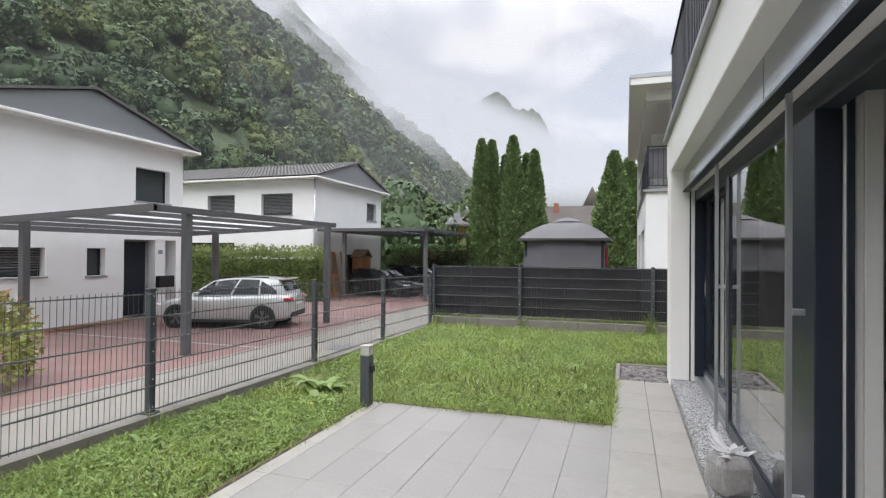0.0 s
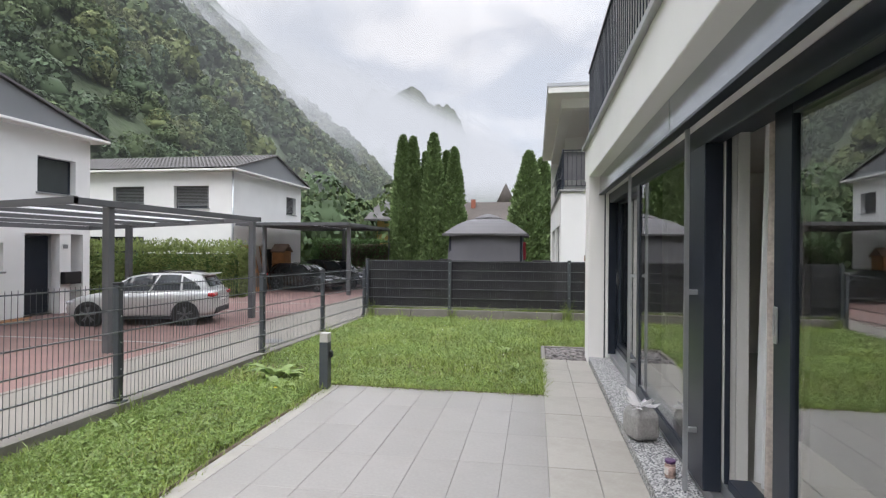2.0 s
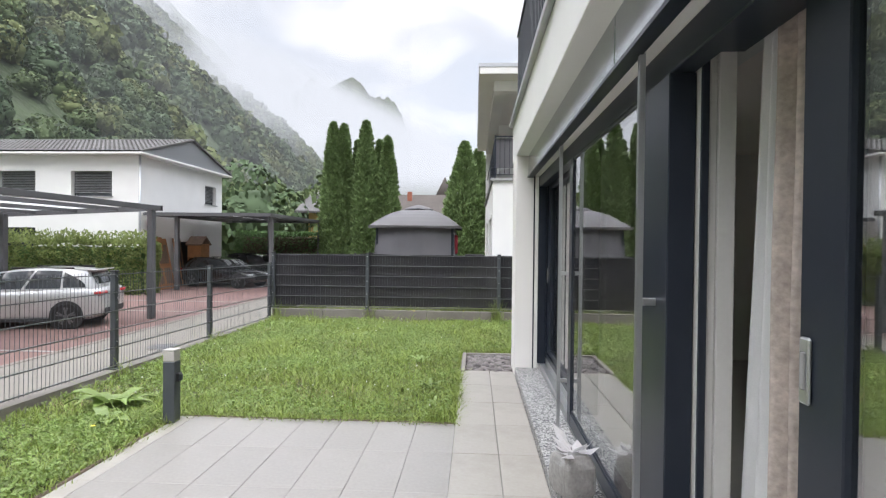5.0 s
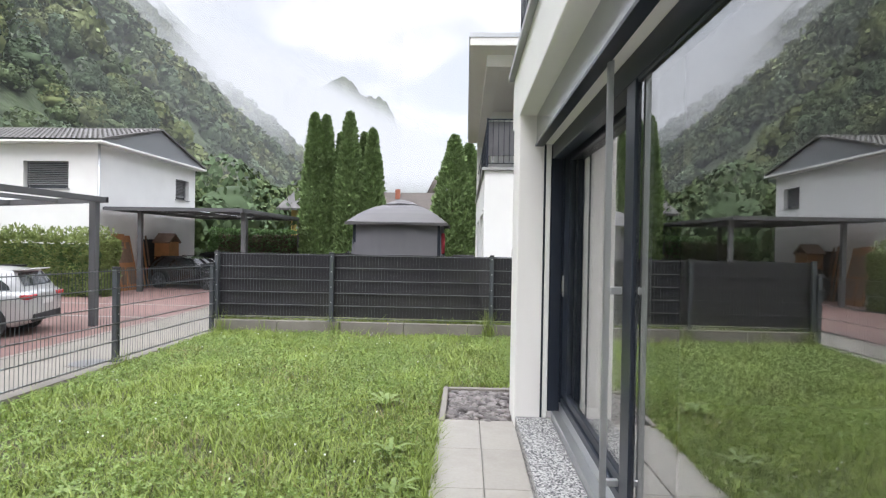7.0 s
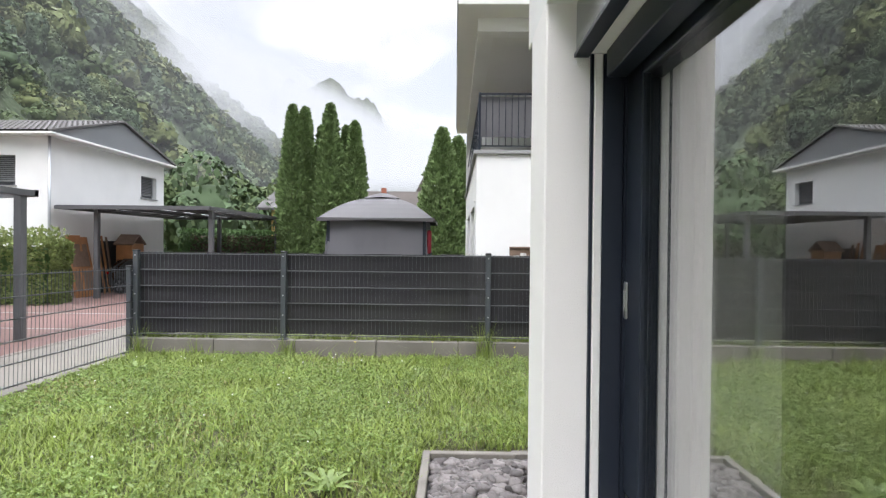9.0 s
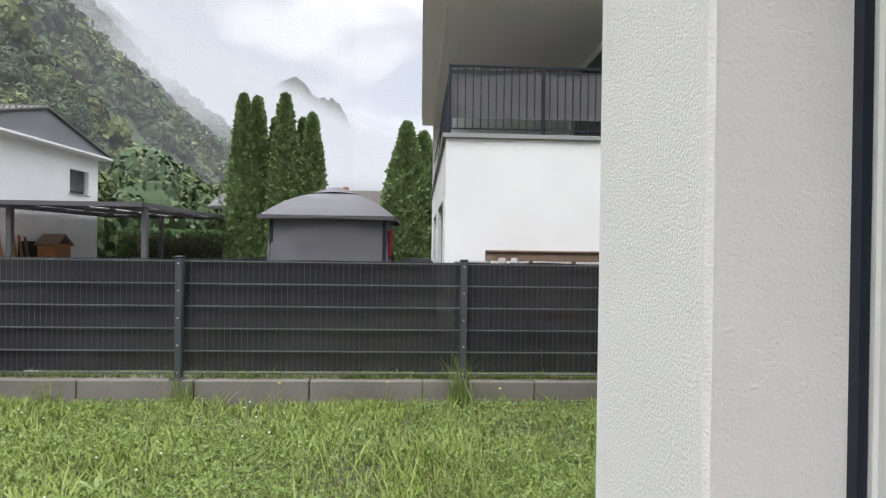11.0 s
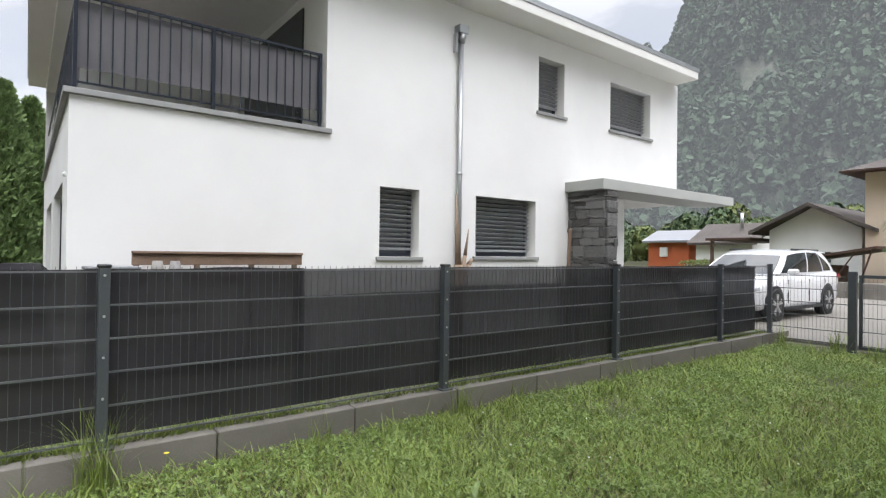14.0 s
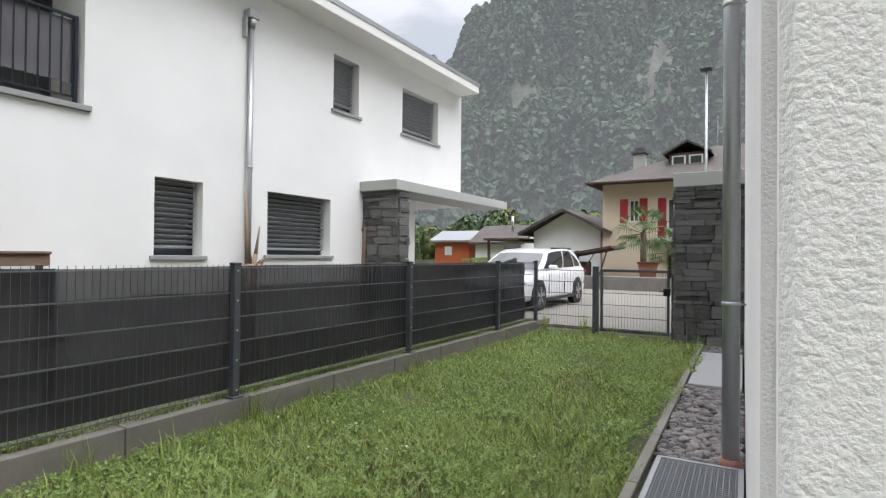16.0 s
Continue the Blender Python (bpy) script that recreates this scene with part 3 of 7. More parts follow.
def blind_guide(y):
    gd = thing("blind_guide", "slim aluminium guide rail for an outside blind", "rail", pose(0.24, y, -0.10), group="blind guides of the windows")
    part("rail", prism(bmesh.new(), [(-0.012, -0.012), (0.012, -0.012), (0.012, 0.012), (-0.012, 0.012), (-0.012, 0.006), (0.006, 0.006), (0.006, -0.006), (-0.012, -0.006)], "z", 0, 2.14), M["alu"], gd)
    for z in (0.35, 1.16):
        part("bracket", boxes((0.012, 0.062, -0.02, 0.0, z, z + 0.03), bevel=0.003), M["alu"], gd)
    return gd


gd0 = blind_guide(-1.765)
for y in (-3.765, -5.77, -8.0):
    copy_thing(gd0, pose(0.24, y, -0.10))

bl = thing("outside_blind", "lowered grey outside venetian blind with tilted slats", "blind", pose(0.24, -6.9, 0))
slat = bmesh.new()
prism(slat, [(-0.038, -0.012), (-0.02, -0.001), (0.0, 0.003), (0.02, 0.007), (0.038, 0.014), (0.036, 0.016), (0.0, 0.005), (-0.038, -0.010)], "y", -1.06, 1.06)
slat_mesh = mesh_of("slat", slat, M["slat"])
for k in range(27):
    s = new("slat", slat_mesh)
    s.parent = bl
    s.location = (0, 0, 0.05 + k * 0.075)
for y in (-0.7, 0.7):
    part("ladder_cord", tubes(((0.0, y, 0.0), (0.0, y, 2.05), 0.003), n=6), M["black"], bl)

# balcony railing on top
br = thing("balcony_railing", "dark grey metal balcony railing with upright bars", "railing", pose(0.10, 0, 2.79))
part("handrail", boxes((-0.02, 0.02, -13.9, 0.80, 1.02, 1.05), (-0.012, 0.012, -13.9, 0.80, 0.06, 0.085)), M["anthracite"], br)
bar_mesh = mesh_of("bar", boxes((-0.005, 0.005, -0.018, 0.018, 0.0, 1.03)), M["anthracite"])
for k in range(110):
    b = new("bar", bar_mesh)
    b.parent = br
    b.location = (0, 0.78 - k * 0.115, 0)

# ---- boundary fences ----
def fence_panel_mesh(length, name="wire_panel", height=1.03):
    bm = bmesh.new()
    n = int(length / 0.05)
    for k in range(n + 1):
        y = 0.02 + k * (length - 0.04) / n
        box(bm, -0.002, 0.002, y - 0.0013, y + 0.0013, 0.0, height + 0.02)
    for k in range(6):
        z = 0.02 + k * 0.2
        box(bm, -0.011, -0.003, 0, length, z - 0.005, z + 0.005)
        box(bm, 0.003, 0.011, 0, length, z - 0.005, z + 0.005)
    me = mesh_of(name, bm, M["fence_paint"])
    # level rods get the lighter copy: sky light put into their colour
    me.materials.append(M["wire"])
    for q in me.polygons:
        q.material_index = int(q.index >= 6 * (n + 1))
    return me


POST_MESH = mesh_of("post", boxes((-0.03, 0.03, -0.03, 0.03, 0.0, 1.07), bevel=0.004), M["fence_paint"])
CAP_MESH = mesh_of("cap", boxes((-0.036, 0.036, -0.036, 0.036, 1.065, 1.085), bevel=0.006), M["black"])
PLATE_MESH = mesh_of("base_plate", boxes((-0.06, 0.06, -0.06, 0.06, 0.0, 0.012), bevel=0.003), M["fence_paint"])
CLIP_MESH = mesh_of("bolt", tubes(((-0.036, 0, 0), (-0.03, 0, 0), 0.008), n=8), M["alu"])


def fence_post(fence, x, y, z, face):
    p = new("post", POST_MESH)
    p.parent, p.location = fence, (x, y, z)
    p.rotation_euler.z = face
    for me in (CAP_MESH, PLATE_MESH):
        q = new(me.name, me)
        q.parent = p
    for k in range(5):
        q = new("bolt", CLIP_MESH)
        q.parent, q.location = p, (0, 0, 0.06 + k * 0.24)


fl = thing("wire_fence", "grey double-rod wire mesh fence on a concrete kerb", "fence")
ys = [-12.9, -10.4, -7.9, -5.4, -2.81, -0.155, 2.016, 4.40]
for y in ys:
    fence_post(fl, -4.36, y, -0.13 - 0.0145 * y, math.pi)
for a, b in zip(ys, ys[1:]):
    w = tagged(new("wire_panel", fence_panel_mesh(b - a)), kind="stuff")
    w.parent, w.location = fl, (-4.325, a, -0.11 - 0.0145 * a)
    w.rotation_euler.x = -0.0145
kl = bmesh.new()
prism(kl, [(-13.5, -1.1), (4.4, -1.1), (4.4, -0.195), (-13.5, 0.06)], "x", -4.47, -4.27)
structure("kerb_left", kl, M["concrete"], "weathered concrete kerb under the wire fence", "kerb")

fb = thing("screened_fence", "dark wire mesh fence covered with black privacy cloth", "fence")
xs = [-4.30, -2.46, 0.055, 2.585, 5.056, 7.50, 9.10]
for x in xs:
    fence_post(fb, x, 4.44, 0.0, math.pi / 2)


def cloth(width, height, seed, mat_, sag=0.02):
    """Hanging cloth with shallow folds; local x along, z up."""
    nx, nz = max(8, int(width / 0.06)), 12
    vs, fs = [], []
    for i in range(nx + 1):
        for k in range(nz + 1):
            u, v = i / nx * width, k / nz * height
            d = noise.noise(Vector((u * 1.7 + seed * 9, v * 2.1, seed))) * sag + noise.noise(Vector((u * 9, v * 1.5, seed + 5))) * sag * 0.3
            top = noise.noise(Vector((u * 2.0, seed, 3))) * 0.012 * (k == nz)
            vs.append((u, d, v + top))
    for i in range(nx):
        for k in range(nz):
            a = i * (nz + 1) + k
            fs.append((a, a + nz + 1, a + nz + 2, a + 1))
    me = bpy.data.meshes.new("privacy_cloth")
    me.from_pydata(vs, [], fs)
    me.materials.append(mat_)
    me.polygons.foreach_set("use_smooth", [True] * len(fs))
    return me


for i, (a, b) in enumerate(zip(xs, xs[1:])):
    w = tagged(new("wire_panel", fence_panel_mesh(b - a - 0.03)), kind="stuff")
    w.parent, w.location = fb, (b - 0.015, 4.475, 0.02)
    w.rotation_euler.z = math.pi / 2
    end = b - 0.4 if i == 5 else b
    strips = [(a, end, 0.0, 1.0, "screen")]
    # lighter top strips stand for the white wall shining through the cloth
    if i == 2:
        strips = [(a, 1.29, 0.0, 1.0, "screen"), (1.26, end, 0.0, 0.80, "screen"), (1.26, end, 0.785, 0.215, "screen_showthrough")]
    elif i == 3:
        strips = [(a, end, 0.0, 0.83, "screen"), (a, end, 0.815, 0.185, "screen_showthrough")]
    for k, (sa, sb, lo, tall, mt) in enumerate(strips):
        c = new("privacy_cloth", cloth(sb - sa + .03, tall, i + 1.0 + k * .3, M[mt]))
        c.parent, c.location = fb, (sa, 4.51 + .006 * k, 0.055 + lo)
structure("kerb_back", boxes(*[(x0, x0 + 0.99, 4.38, 4.54, -0.4, -0.004) for x0 in [-4.3 + k for k in range(14)]], bevel=0.006), M["concrete"], "concrete edging kerb under the screened fence", "kerb")

fn = thing("screened_fence", "black cloth-covered fence along the neighbouring garden", "fence")
ysn = [4.46 + 2.5 * k for k in range(1, 6)]
for y in ysn:
    fence_post(fn, -4.36, y, -0.16, math.pi)
for i, (a, b) in enumerate(zip([4.50] + ysn, ysn)):
    c = new("privacy_cloth", cloth(b - a, 1.0, i + 20.0, M["screen"]))
    c.parent, c.location = fn, (-4.34, a, -0.12)
    c.rotation_euler.z = math.pi / 2
structure("kerb_neighbour", boxes((-4.47, -4.27, 4.55, 17.2, -1.1, -0.16)), M["concrete"], "concrete kerb of the neighbouring garden", "kerb")

# gate
ga = thing("garden_gate", "dark wire mesh garden gate with square posts", "gate", pose(9.12, 2.1, -0.16))
part("gate_post", boxes((-0.04, 0.04, 1.20, 1.30, 0, 1.16), bevel=0.005), M["fence_paint"], ga)
part("gate_post", boxes((-0.03, 0.03, -0.03, 0.03, 0, 1.14), bevel=0.005), M["fence_paint"], ga)
part("gate_frame", boxes((-0.02, 0.02, 0.06, 0.10, 0.06, 1.11), (-0.02, 0.02, 1.13, 1.17, 0.06, 1.11), (-0.02, 0.02, 0.10, 1.13, 1.07, 1.11), (-0.02, 0.02, 0.10, 1.13, 0.06, 0.10)), M["fence_paint"], ga)
gm = new("wire_panel", fence_panel_mesh(1.03, height=0.98))
gm.parent, gm.location = ga, (0, 0.10, 0.09)
lk = part("lock", boxes((-0.05, 0.05, 0.05, 0.15, 0.70, 0.82), bevel=0.008), M["black"], ga)
part("lever", boxes((-0.09, -0.05, 0.09, 0.21, 0.77, 0.79), bevel=0.004), M["black"], lk)
fg = thing("wire_fence", "short wire mesh fence beside the garden gate", "fence")
gp = new("wire_panel", fence_panel_mesh(1.04))
gp.parent, gp.location = fg, (9.12, 3.38, -0.1)

# ---- patio ----
structure("patio_bed", boxes((-2.86, 0.055, -14, -1.52, -0.3, -0.182), (-0.545, 0.055, -1.52, 0.27, -0.3, -0.182)), M["grout"], "dark bedding between the patio tiles", "floor")


# ---- houses ----
def tiled_slope(name, parent, x0, x1, y0, z0, y1, z1, mat_):
    """A pitched face of interlocking tiles from the eave (y0, z0) to the ridge (y1, z1)."""
    n, rows = int((x1 - x0) / 0.22), 14
    vs, fs = [], []
    for r in range(rows):
        for edge in (0, 1):
            s = (r + edge) / rows
            lift = 0.035 * (1 - edge) + 0.01
            for k in range(n * 2 + 1):
                x = x0 + (x1 - x0) * k / (n * 2)
                vs.append((x, y0 + (y1 - y0) * s, z0 + (z1 - z0) * s + lift + 0.035 * (k % 2)))
    w = n * 2 + 1
    for r in range(rows * 2 - 1):
        for k in range(n * 2):
            a = r * w + k
            fs.append((a, a + 1, a + w + 1, a + w))
    return from_arrays(name, vs, fs, mat_, parent)


def house_window(parent, axis, plane, a0, a1, z0, z1, out, blind):
    """A recessed window in a wall at plane; out is +1 or -1 along the wall's normal."""
    def b(p0, p1, q0, q1, h0, h1):
        p0, p1 = sorted((plane + out * p0, plane + out * p1))
        return (p0, p1, q0, q1, h0, h1) if axis == "x" else (q0, q1, p0, p1, h0, h1)
    w = part("window", boxes(b(-0.28, -0.23, a0, a0 + 0.06, z0, z1), b(-0.28, -0.23, a1 - 0.06, a1, z0, z1), b(-0.28, -0.23, a0 + 0.06, a1 - 0.06, z1 - 0.06, z1), b(-0.28, -0.23, a0 + 0.06, a1 - 0.06, z0, z0 + 0.06)), M["anthracite"], parent)
    part("pane", boxes(b(-0.27, -0.26, a0 + 0.06, a1 - 0.06, z0 + 0.06, z1 - 0.06)), M["house_glass"], w)
    part("sill", boxes(b(-0.22, 0.05, a0 - 0.06, a1 + 0.06, z0 - 0.06, z0 - 0.002), bevel=0.005), M["sill_stone"], w)
    if blind:
        n = int((z1 - z0) / 0.075)
        p = [(-0.20, -0.030), (-0.14, 0.002), (-0.14, -0.004), (-0.20, -0.038)]
        one = mesh_of("slat", prism(bmesh.new(), [(plane + out * q, h) for q, h in p], "y" if axis == "x" else "x", a0 + 0.03, a1 - 0.03), M["slat"])
        for k in range(int(n * blind)):
            sl_ = new("slat", one)
            sl_.parent, sl_.location = w, (0, 0, z1 - 0.03 - k * 0.075)
        gr = bmesh.new()
        for f_ in (0.08, 0.92):
            m_ = a0 + (a1 - a0) * f_
            box(gr, *b(-0.135, -0.130, m_ - 0.004, m_ + 0.004, z0, z1))
        part("blind_cord", gr, M["alu"], w)
    return w


def wall_with_holes(bm, axis, p0, p1, a0, a1, z0, z1, holes):
    """A wall between p0 and p1 along a0..a1 with rectangular openings (a, b, z, z)."""
    cuts = sorted({a0, a1, *[h[0] for h in holes], *[h[1] for h in holes]})
    for u0, u1 in zip(cuts, cuts[1:]):
        spans, z = sorted((h[2], h[3]) for h in holes if h[0] <= u0 + 1e-6 and h[1] >= u1 - 1e-6), z0
        for s0, s1 in spans + [(z1, z1)]:
            if s0 > z + 1e-6:
                box(bm, *((p0, p1, u0, u1, z, s0) if axis == "x" else (u0, u1, p0, p1, z, s0)))
            z = s1
    bmesh.ops.remove_doubles(bm, verts=bm.verts[:], dist=1e-4)
    return bm


def villa(label, gx, y0, y1, holes_gable, holes_front, x_back, eave=5.05, ridge=6.45, base=-1.0, void=None):
    """Two-storey white villa with a clad gable at x = gx and its eave side at y0."""
    v = thing("villa", label, "house")
    hg = [h[:4] for h in holes_gable]
    hf = [h[:4] for h in holes_front]
    part("wall", wall_with_holes(bmesh.new(), "x", gx - 0.3, gx, y0, y1, base, eave, hg + ([void] if void else [])), M["white"], v)
    part("wall", wall_with_holes(bmesh.new(), "y", y0, y0 + 0.3, x_back, gx - 0.3, base, eave, hf), M["white"], v)
    part("wall", boxes((x_back, gx - 0.3, y1 - 0.3, y1, base, eave), (x_back, x_back + 0.3, y0 + 0.3, y1 - 0.3, base, eave)), M["white"], v)
    part("inner_floor", boxes((x_back + 0.3, gx - 0.4, y0 + 0.3, y1 - 0.3, 1.9, 2.0)), M["shade_void"], v)
    ym = (y0 + y1) / 2
    part("eave", boxes((x_back - 0.5, gx + 0.42, y0 - 0.5, y1 + 0.5, eave, eave + 0.10), bevel=0.02), M["soffit"], v, "pale projecting eave")
    gb = bmesh.new()
    prism(gb, [(y0 - 0.40, eave + 0.10), (y1 + 0.40, eave + 0.10), (ym, ridge - 0.05)], "x", gx + 0.10, gx + 0.30)
    part("gable", gb, M["gable_grey"], v, "grey sheet clad gable triangle")
    rf = part("roof", boxes((x_back - 0.5, gx + 0.36, ym - 0.10, ym + 0.10, ridge - 0.04, ridge + 0.07), bevel=0.03), M["roof_tile"], v, "dark concrete tile roof")
    tiled_slope("tiles", rf, x_back - 0.5, gx + 0.38, y0 - 0.5, eave + 0.11, ym, ridge, M["roof_tile"])
    tiled_slope("tiles", rf, x_back - 0.5, gx + 0.38, y1 + 0.5, eave + 0.11, ym, ridge, M["roof_tile"])
    vb = bmesh.new()
    prism(vb, [(y0 - 0.5, eave + 0.10), (ym, ridge - 0.02), (ym, ridge + 0.06), (y0 - 0.5, eave + 0.18)], "x", gx + 0.30, gx + 0.40)
    prism(vb, [(y1 + 0.5, eave + 0.10), (ym, ridge - 0.02), (ym, ridge + 0.06), (y1 + 0.5, eave + 0.18)], "x", gx + 0.30, gx + 0.40)
    part("verge", vb, M["roof_tile"], rf)
    for a0, a1, z0, z1, blind in holes_gable:
        house_window(v, "x", gx, a0, a1, z0, z1, 1, blind)
    for a0, a1, z0, z1, blind in holes_front:
        house_window(v, "y", y0, a0, a1, z0, z1, -1, blind)
    return v


v1 = villa("white two-storey house with grey gable and entrance recess", -16.6, 2.35, 10.25,
           [(8.12, 9.62, 3.08, 4.26, 0), (6.33, 6.98, 0.52, 1.40, 0), (3.5, 5.02, 0.56, 1.40, 0.9)], [], -27.0, eave=5.08, ridge=6.42, void=(7.68, 9.95, -1.0, 1.72))
part("entrance_wall", boxes((-17.3, -17.1, 7.68, 10.0, -1.0, 1.72), (-17.1, -16.9, 7.5, 7.68, -1.0, 1.72), (-16.95, -16.62, 9.0, 9.45, -1.0, 1.72)), M["white"], v1)
d1 = part("front_door", boxes((-17.09, -17.02, 7.75, 8.95, -0.95, 1.65), (-17.02, -17.00, 7.85, 8.85, -0.85, 1.55), bevel=0.01), M["anthracite"], v1, "dark grey front door")
part("door_handle", boxes((-17.0, -16.96, 7.95, 8.0, 0.0, 0.35), bevel=0.01), M["alu"], d1)
part("mailbox", boxes((-16.60, -16.40, 9.0, 9.7, 0.0, 0.42), bevel=0.02), M["black"], v1, "black wall mailbox")
part("number_plate", boxes((-16.61, -16.60, 9.12, 9.32, 1.22, 1.36)), M["gable_grey"], v1)
v2 = villa("white two-storey house with tiled roof and roller blinds", -15.4, 17.72, 25.65,
           [(23.62, 24.95, 3.30, 4.34, 0.95)],
           [(-18.62, -16.70, 3.24, 4.36, 0.98), (-22.08, -20.30, 3.24, 4.36, 0.98), (-23.6, -20.3, -0.6, 1.80, 0)], -28.0)
part("downpipe", tubes(((-15.34, 17.62, -1.0), (-15.34, 17.62, 5.05), 0.05)), M["zinc"], v2, "galvanised downpipe")
# flat dark panel painted as the shade of a doorway
part("door_dark", boxes((-15.38, -15.34, 20.6, 21.7, -1.0, 1.2)), M["shade_void"], v2)


def stone_wall(name, label, x0, x1, y0, y1, z0, z1, seed, n_max=300):
    """Dry-stone clad wall: dark core with single stones proud of it on the two long visible faces."""
    st = thing(name, label, "wall", kind="structure")
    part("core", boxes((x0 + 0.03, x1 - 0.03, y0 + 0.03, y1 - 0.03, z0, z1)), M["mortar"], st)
    rnd = random.Random(seed)
    shapes = []
    for k in range(10):
        bm = boxes((-0.5, 0.5, -0.5, 0.5, -0.5, 0.5))
        bmesh.ops.bevel(bm, geom=bm.edges[:], offset=rnd.uniform(.05, .10), segments=1, affect="EDGES")
        for vv in bm.verts:
            vv.co += Vector((rnd.uniform(-.05, .05), rnd.uniform(-.05, .05), rnd.uniform(-.10, .10)))
        shapes.append(mesh_of("stone", bm, M["stone"]))
    z = z0
    while z < z1 - 0.02:
        h = min(rnd.choice((0.06, 0.09, 0.12, 0.15, 0.19, 0.22)), z1 - z)
        for face in ("x0", "y0", "y1"):
            a, end = (y0, y1) if face == "x0" else (x0, x1)
            while a < end - 0.02:
                ln = min(rnd.uniform(0.12, 0.48), end - a)
                if end - a - ln < 0.08:
                    ln = end - a
                cut_ = rnd.uniform(.35, .65) if h > .11 and rnd.random() < .45 else 1.0
                for zz, hh in ((z, h * cut_), (z + h * cut_, h * (1 - cut_))):
                    if hh < .01:
                        continue
                    s = new("stone", rnd.choice(shapes))
                    s.parent = st
                    dep = rnd.uniform(0.0, 0.045)
                    if face == "x0":
                        s.location, s.scale = (x0 + 0.03 - dep, a + ln / 2, zz + hh / 2), (0.10, ln - 0.010, hh - 0.009)
                        s.rotation_euler.x = rnd.uniform(-.03, .03)
                    else:
                        yy, sg = (y0, -1) if face == "y0" else (y1, 1)
                        s.location, s.scale = (a + ln / 2, yy - sg * 0.03 + sg * dep, zz + hh / 2), (ln - 0.010, 0.10, hh - 0.009)
                        s.rotation_euler.y = rnd.uniform(-.03, .03)
                a += ln
        z += h
    return st


# neighbouring house, across the screened fence
NY = 7.87
nb = thing("neighbour_house", "white two-storey house with balcony and grey blinds", "house")
nh = [(3.95, 4.68, 1.12, 2.19, 0.97), (5.87, 7.37, 1.14, 2.19, 0.99), (7.41, 8.15, 3.92, 4.97, 0.99), (9.65, 11.17, 3.90, 4.93, 0.99)]
part("wall", wall_with_holes(bmesh.new(), "y", NY, NY + 0.3, 0.03, 12.34, -0.3, 5.37, [h[:4] for h in nh] + [(0.03, 3.05, 2.86, 5.12), (10.2, 12.34, -0.3, 2.43)]), M["white"], nb)
for b_ in ((12.04, 12.34, NY + 0.3, 9.6, 2.43, 5.37), (12.04, 12.34, 9.6, 18, -0.3, 5.37), (9.95, 10.2, NY + 0.3, 9.6, -0.3, 2.43), (9.95, 12.04, 9.6, 9.85, -0.3, 2.43), (0.03, 12.04, 17.7, 18, -0.3, 5.37), (0.33, 12.04, 12.0, 12.2, -0.3, 5.37)):
    part("wall", boxes(b_), M["white"], nb)
part("wall", wall_with_holes(bmesh.new(), "x", 0.03, 0.33, NY + 0.3, 17.7, -0.3, 2.86, [(8.9, 11.6, -0.1, 2.0), (12.6, 15.6, -0.1, 2.0)]), M["white"], nb)
part("recess_wall", boxes((3.05, 3.35, NY + 0.3, 14, 2.86, 5.37), (0.33, 3.05, 14, 14.3, 2.86, 5.37)), M["white"], nb)
part("porch_ceiling", boxes((9.95, 12.04, NY + 0.3, 9.6, 2.43, 2.55)), M["soffit"], nb)
part("balcony_door", boxes((3.02, 3.05, 8.7, 11.5, 2.95, 4.95), bevel=0.01), M["house_glass"], nb, "dark balcony glazing")
part("ground_glazing", boxes((0.20, 0.24, 8.9, 11.6, -0.1, 2.0), (0.20, 0.24, 12.6, 15.6, -0.1, 2.0)), M["house_glass"], nb)
part("glazing_frame", boxes((0.12, 0.20, 8.9, 8.98, -0.1, 2.0), (0.12, 0.20, 11.52, 11.6, -0.1, 2.0), (0.12, 0.20, 10.2, 10.3, -0.1, 2.0), (0.12, 0.2, 8.98, 11.52, 1.92, 2.0)), M["anthracite"], nb)
part("balcony_floor", boxes((0.33, 3.05, NY + 0.3, 14, 2.70, 2.86)), M["canopy"], nb)
part("roof", boxes((-0.34, 12.25, 7.30, 18.4, 5.37, 5.60), bevel=0.01), M["soffit"], nb, "flat projecting eave")
part("roof_edge", boxes((-0.36, 12.27, 7.285, 7.31, 5.54, 5.63), (-0.36, -0.335, 7.31, 18.4, 5.54, 5.63)), M["zinc"], nb)
part("loggia_ceiling", boxes((0.33, 3.05, NY + 0.3, 14, 5.14, 5.37)), M["soffit"], nb)
part("loggia_beam", boxes((0.03, 0.33, NY + 0.3, 17.7, 5.12, 5.37)), M["white"], nb)
part("ledge", boxes((-0.03, 3.12, NY - 0.06, NY + 0.34, 2.862, 2.93), (-0.03, 0.36, NY + 0.34, 17.7, 2.862, 2.93), bevel=0.006), M["sill_stone"], nb, "grey stone balcony ledge")
rl = part("balcony_rail", boxes((0.07, 3.0, NY + 0.08, NY + 0.11, 3.98, 4.01), (0.07, 3.0, NY + 0.085, NY + 0.105, 3.02, 3.04), (0.07, 0.10, NY + 0.11, 17.5, 3.98, 4.01), (0.075, 0.095, NY + 0.11, 17.5, 3.02, 3.04),
                                (0.06, 0.10, NY + 0.07, NY + 0.11, 2.93, 4.02), (1.52, 1.56, NY + 0.07, NY + 0.11, 2.93, 4.0), (2.97, 3.01, NY + 0.07, NY + 0.11, 2.93, 4.01)), M["anthracite"], nb, "dark metal balcony railing")
nbar = mesh_of("bar", boxes((-0.007, 0.007, -0.007, 0.007, 3.03, 3.99)), M["anthracite"])
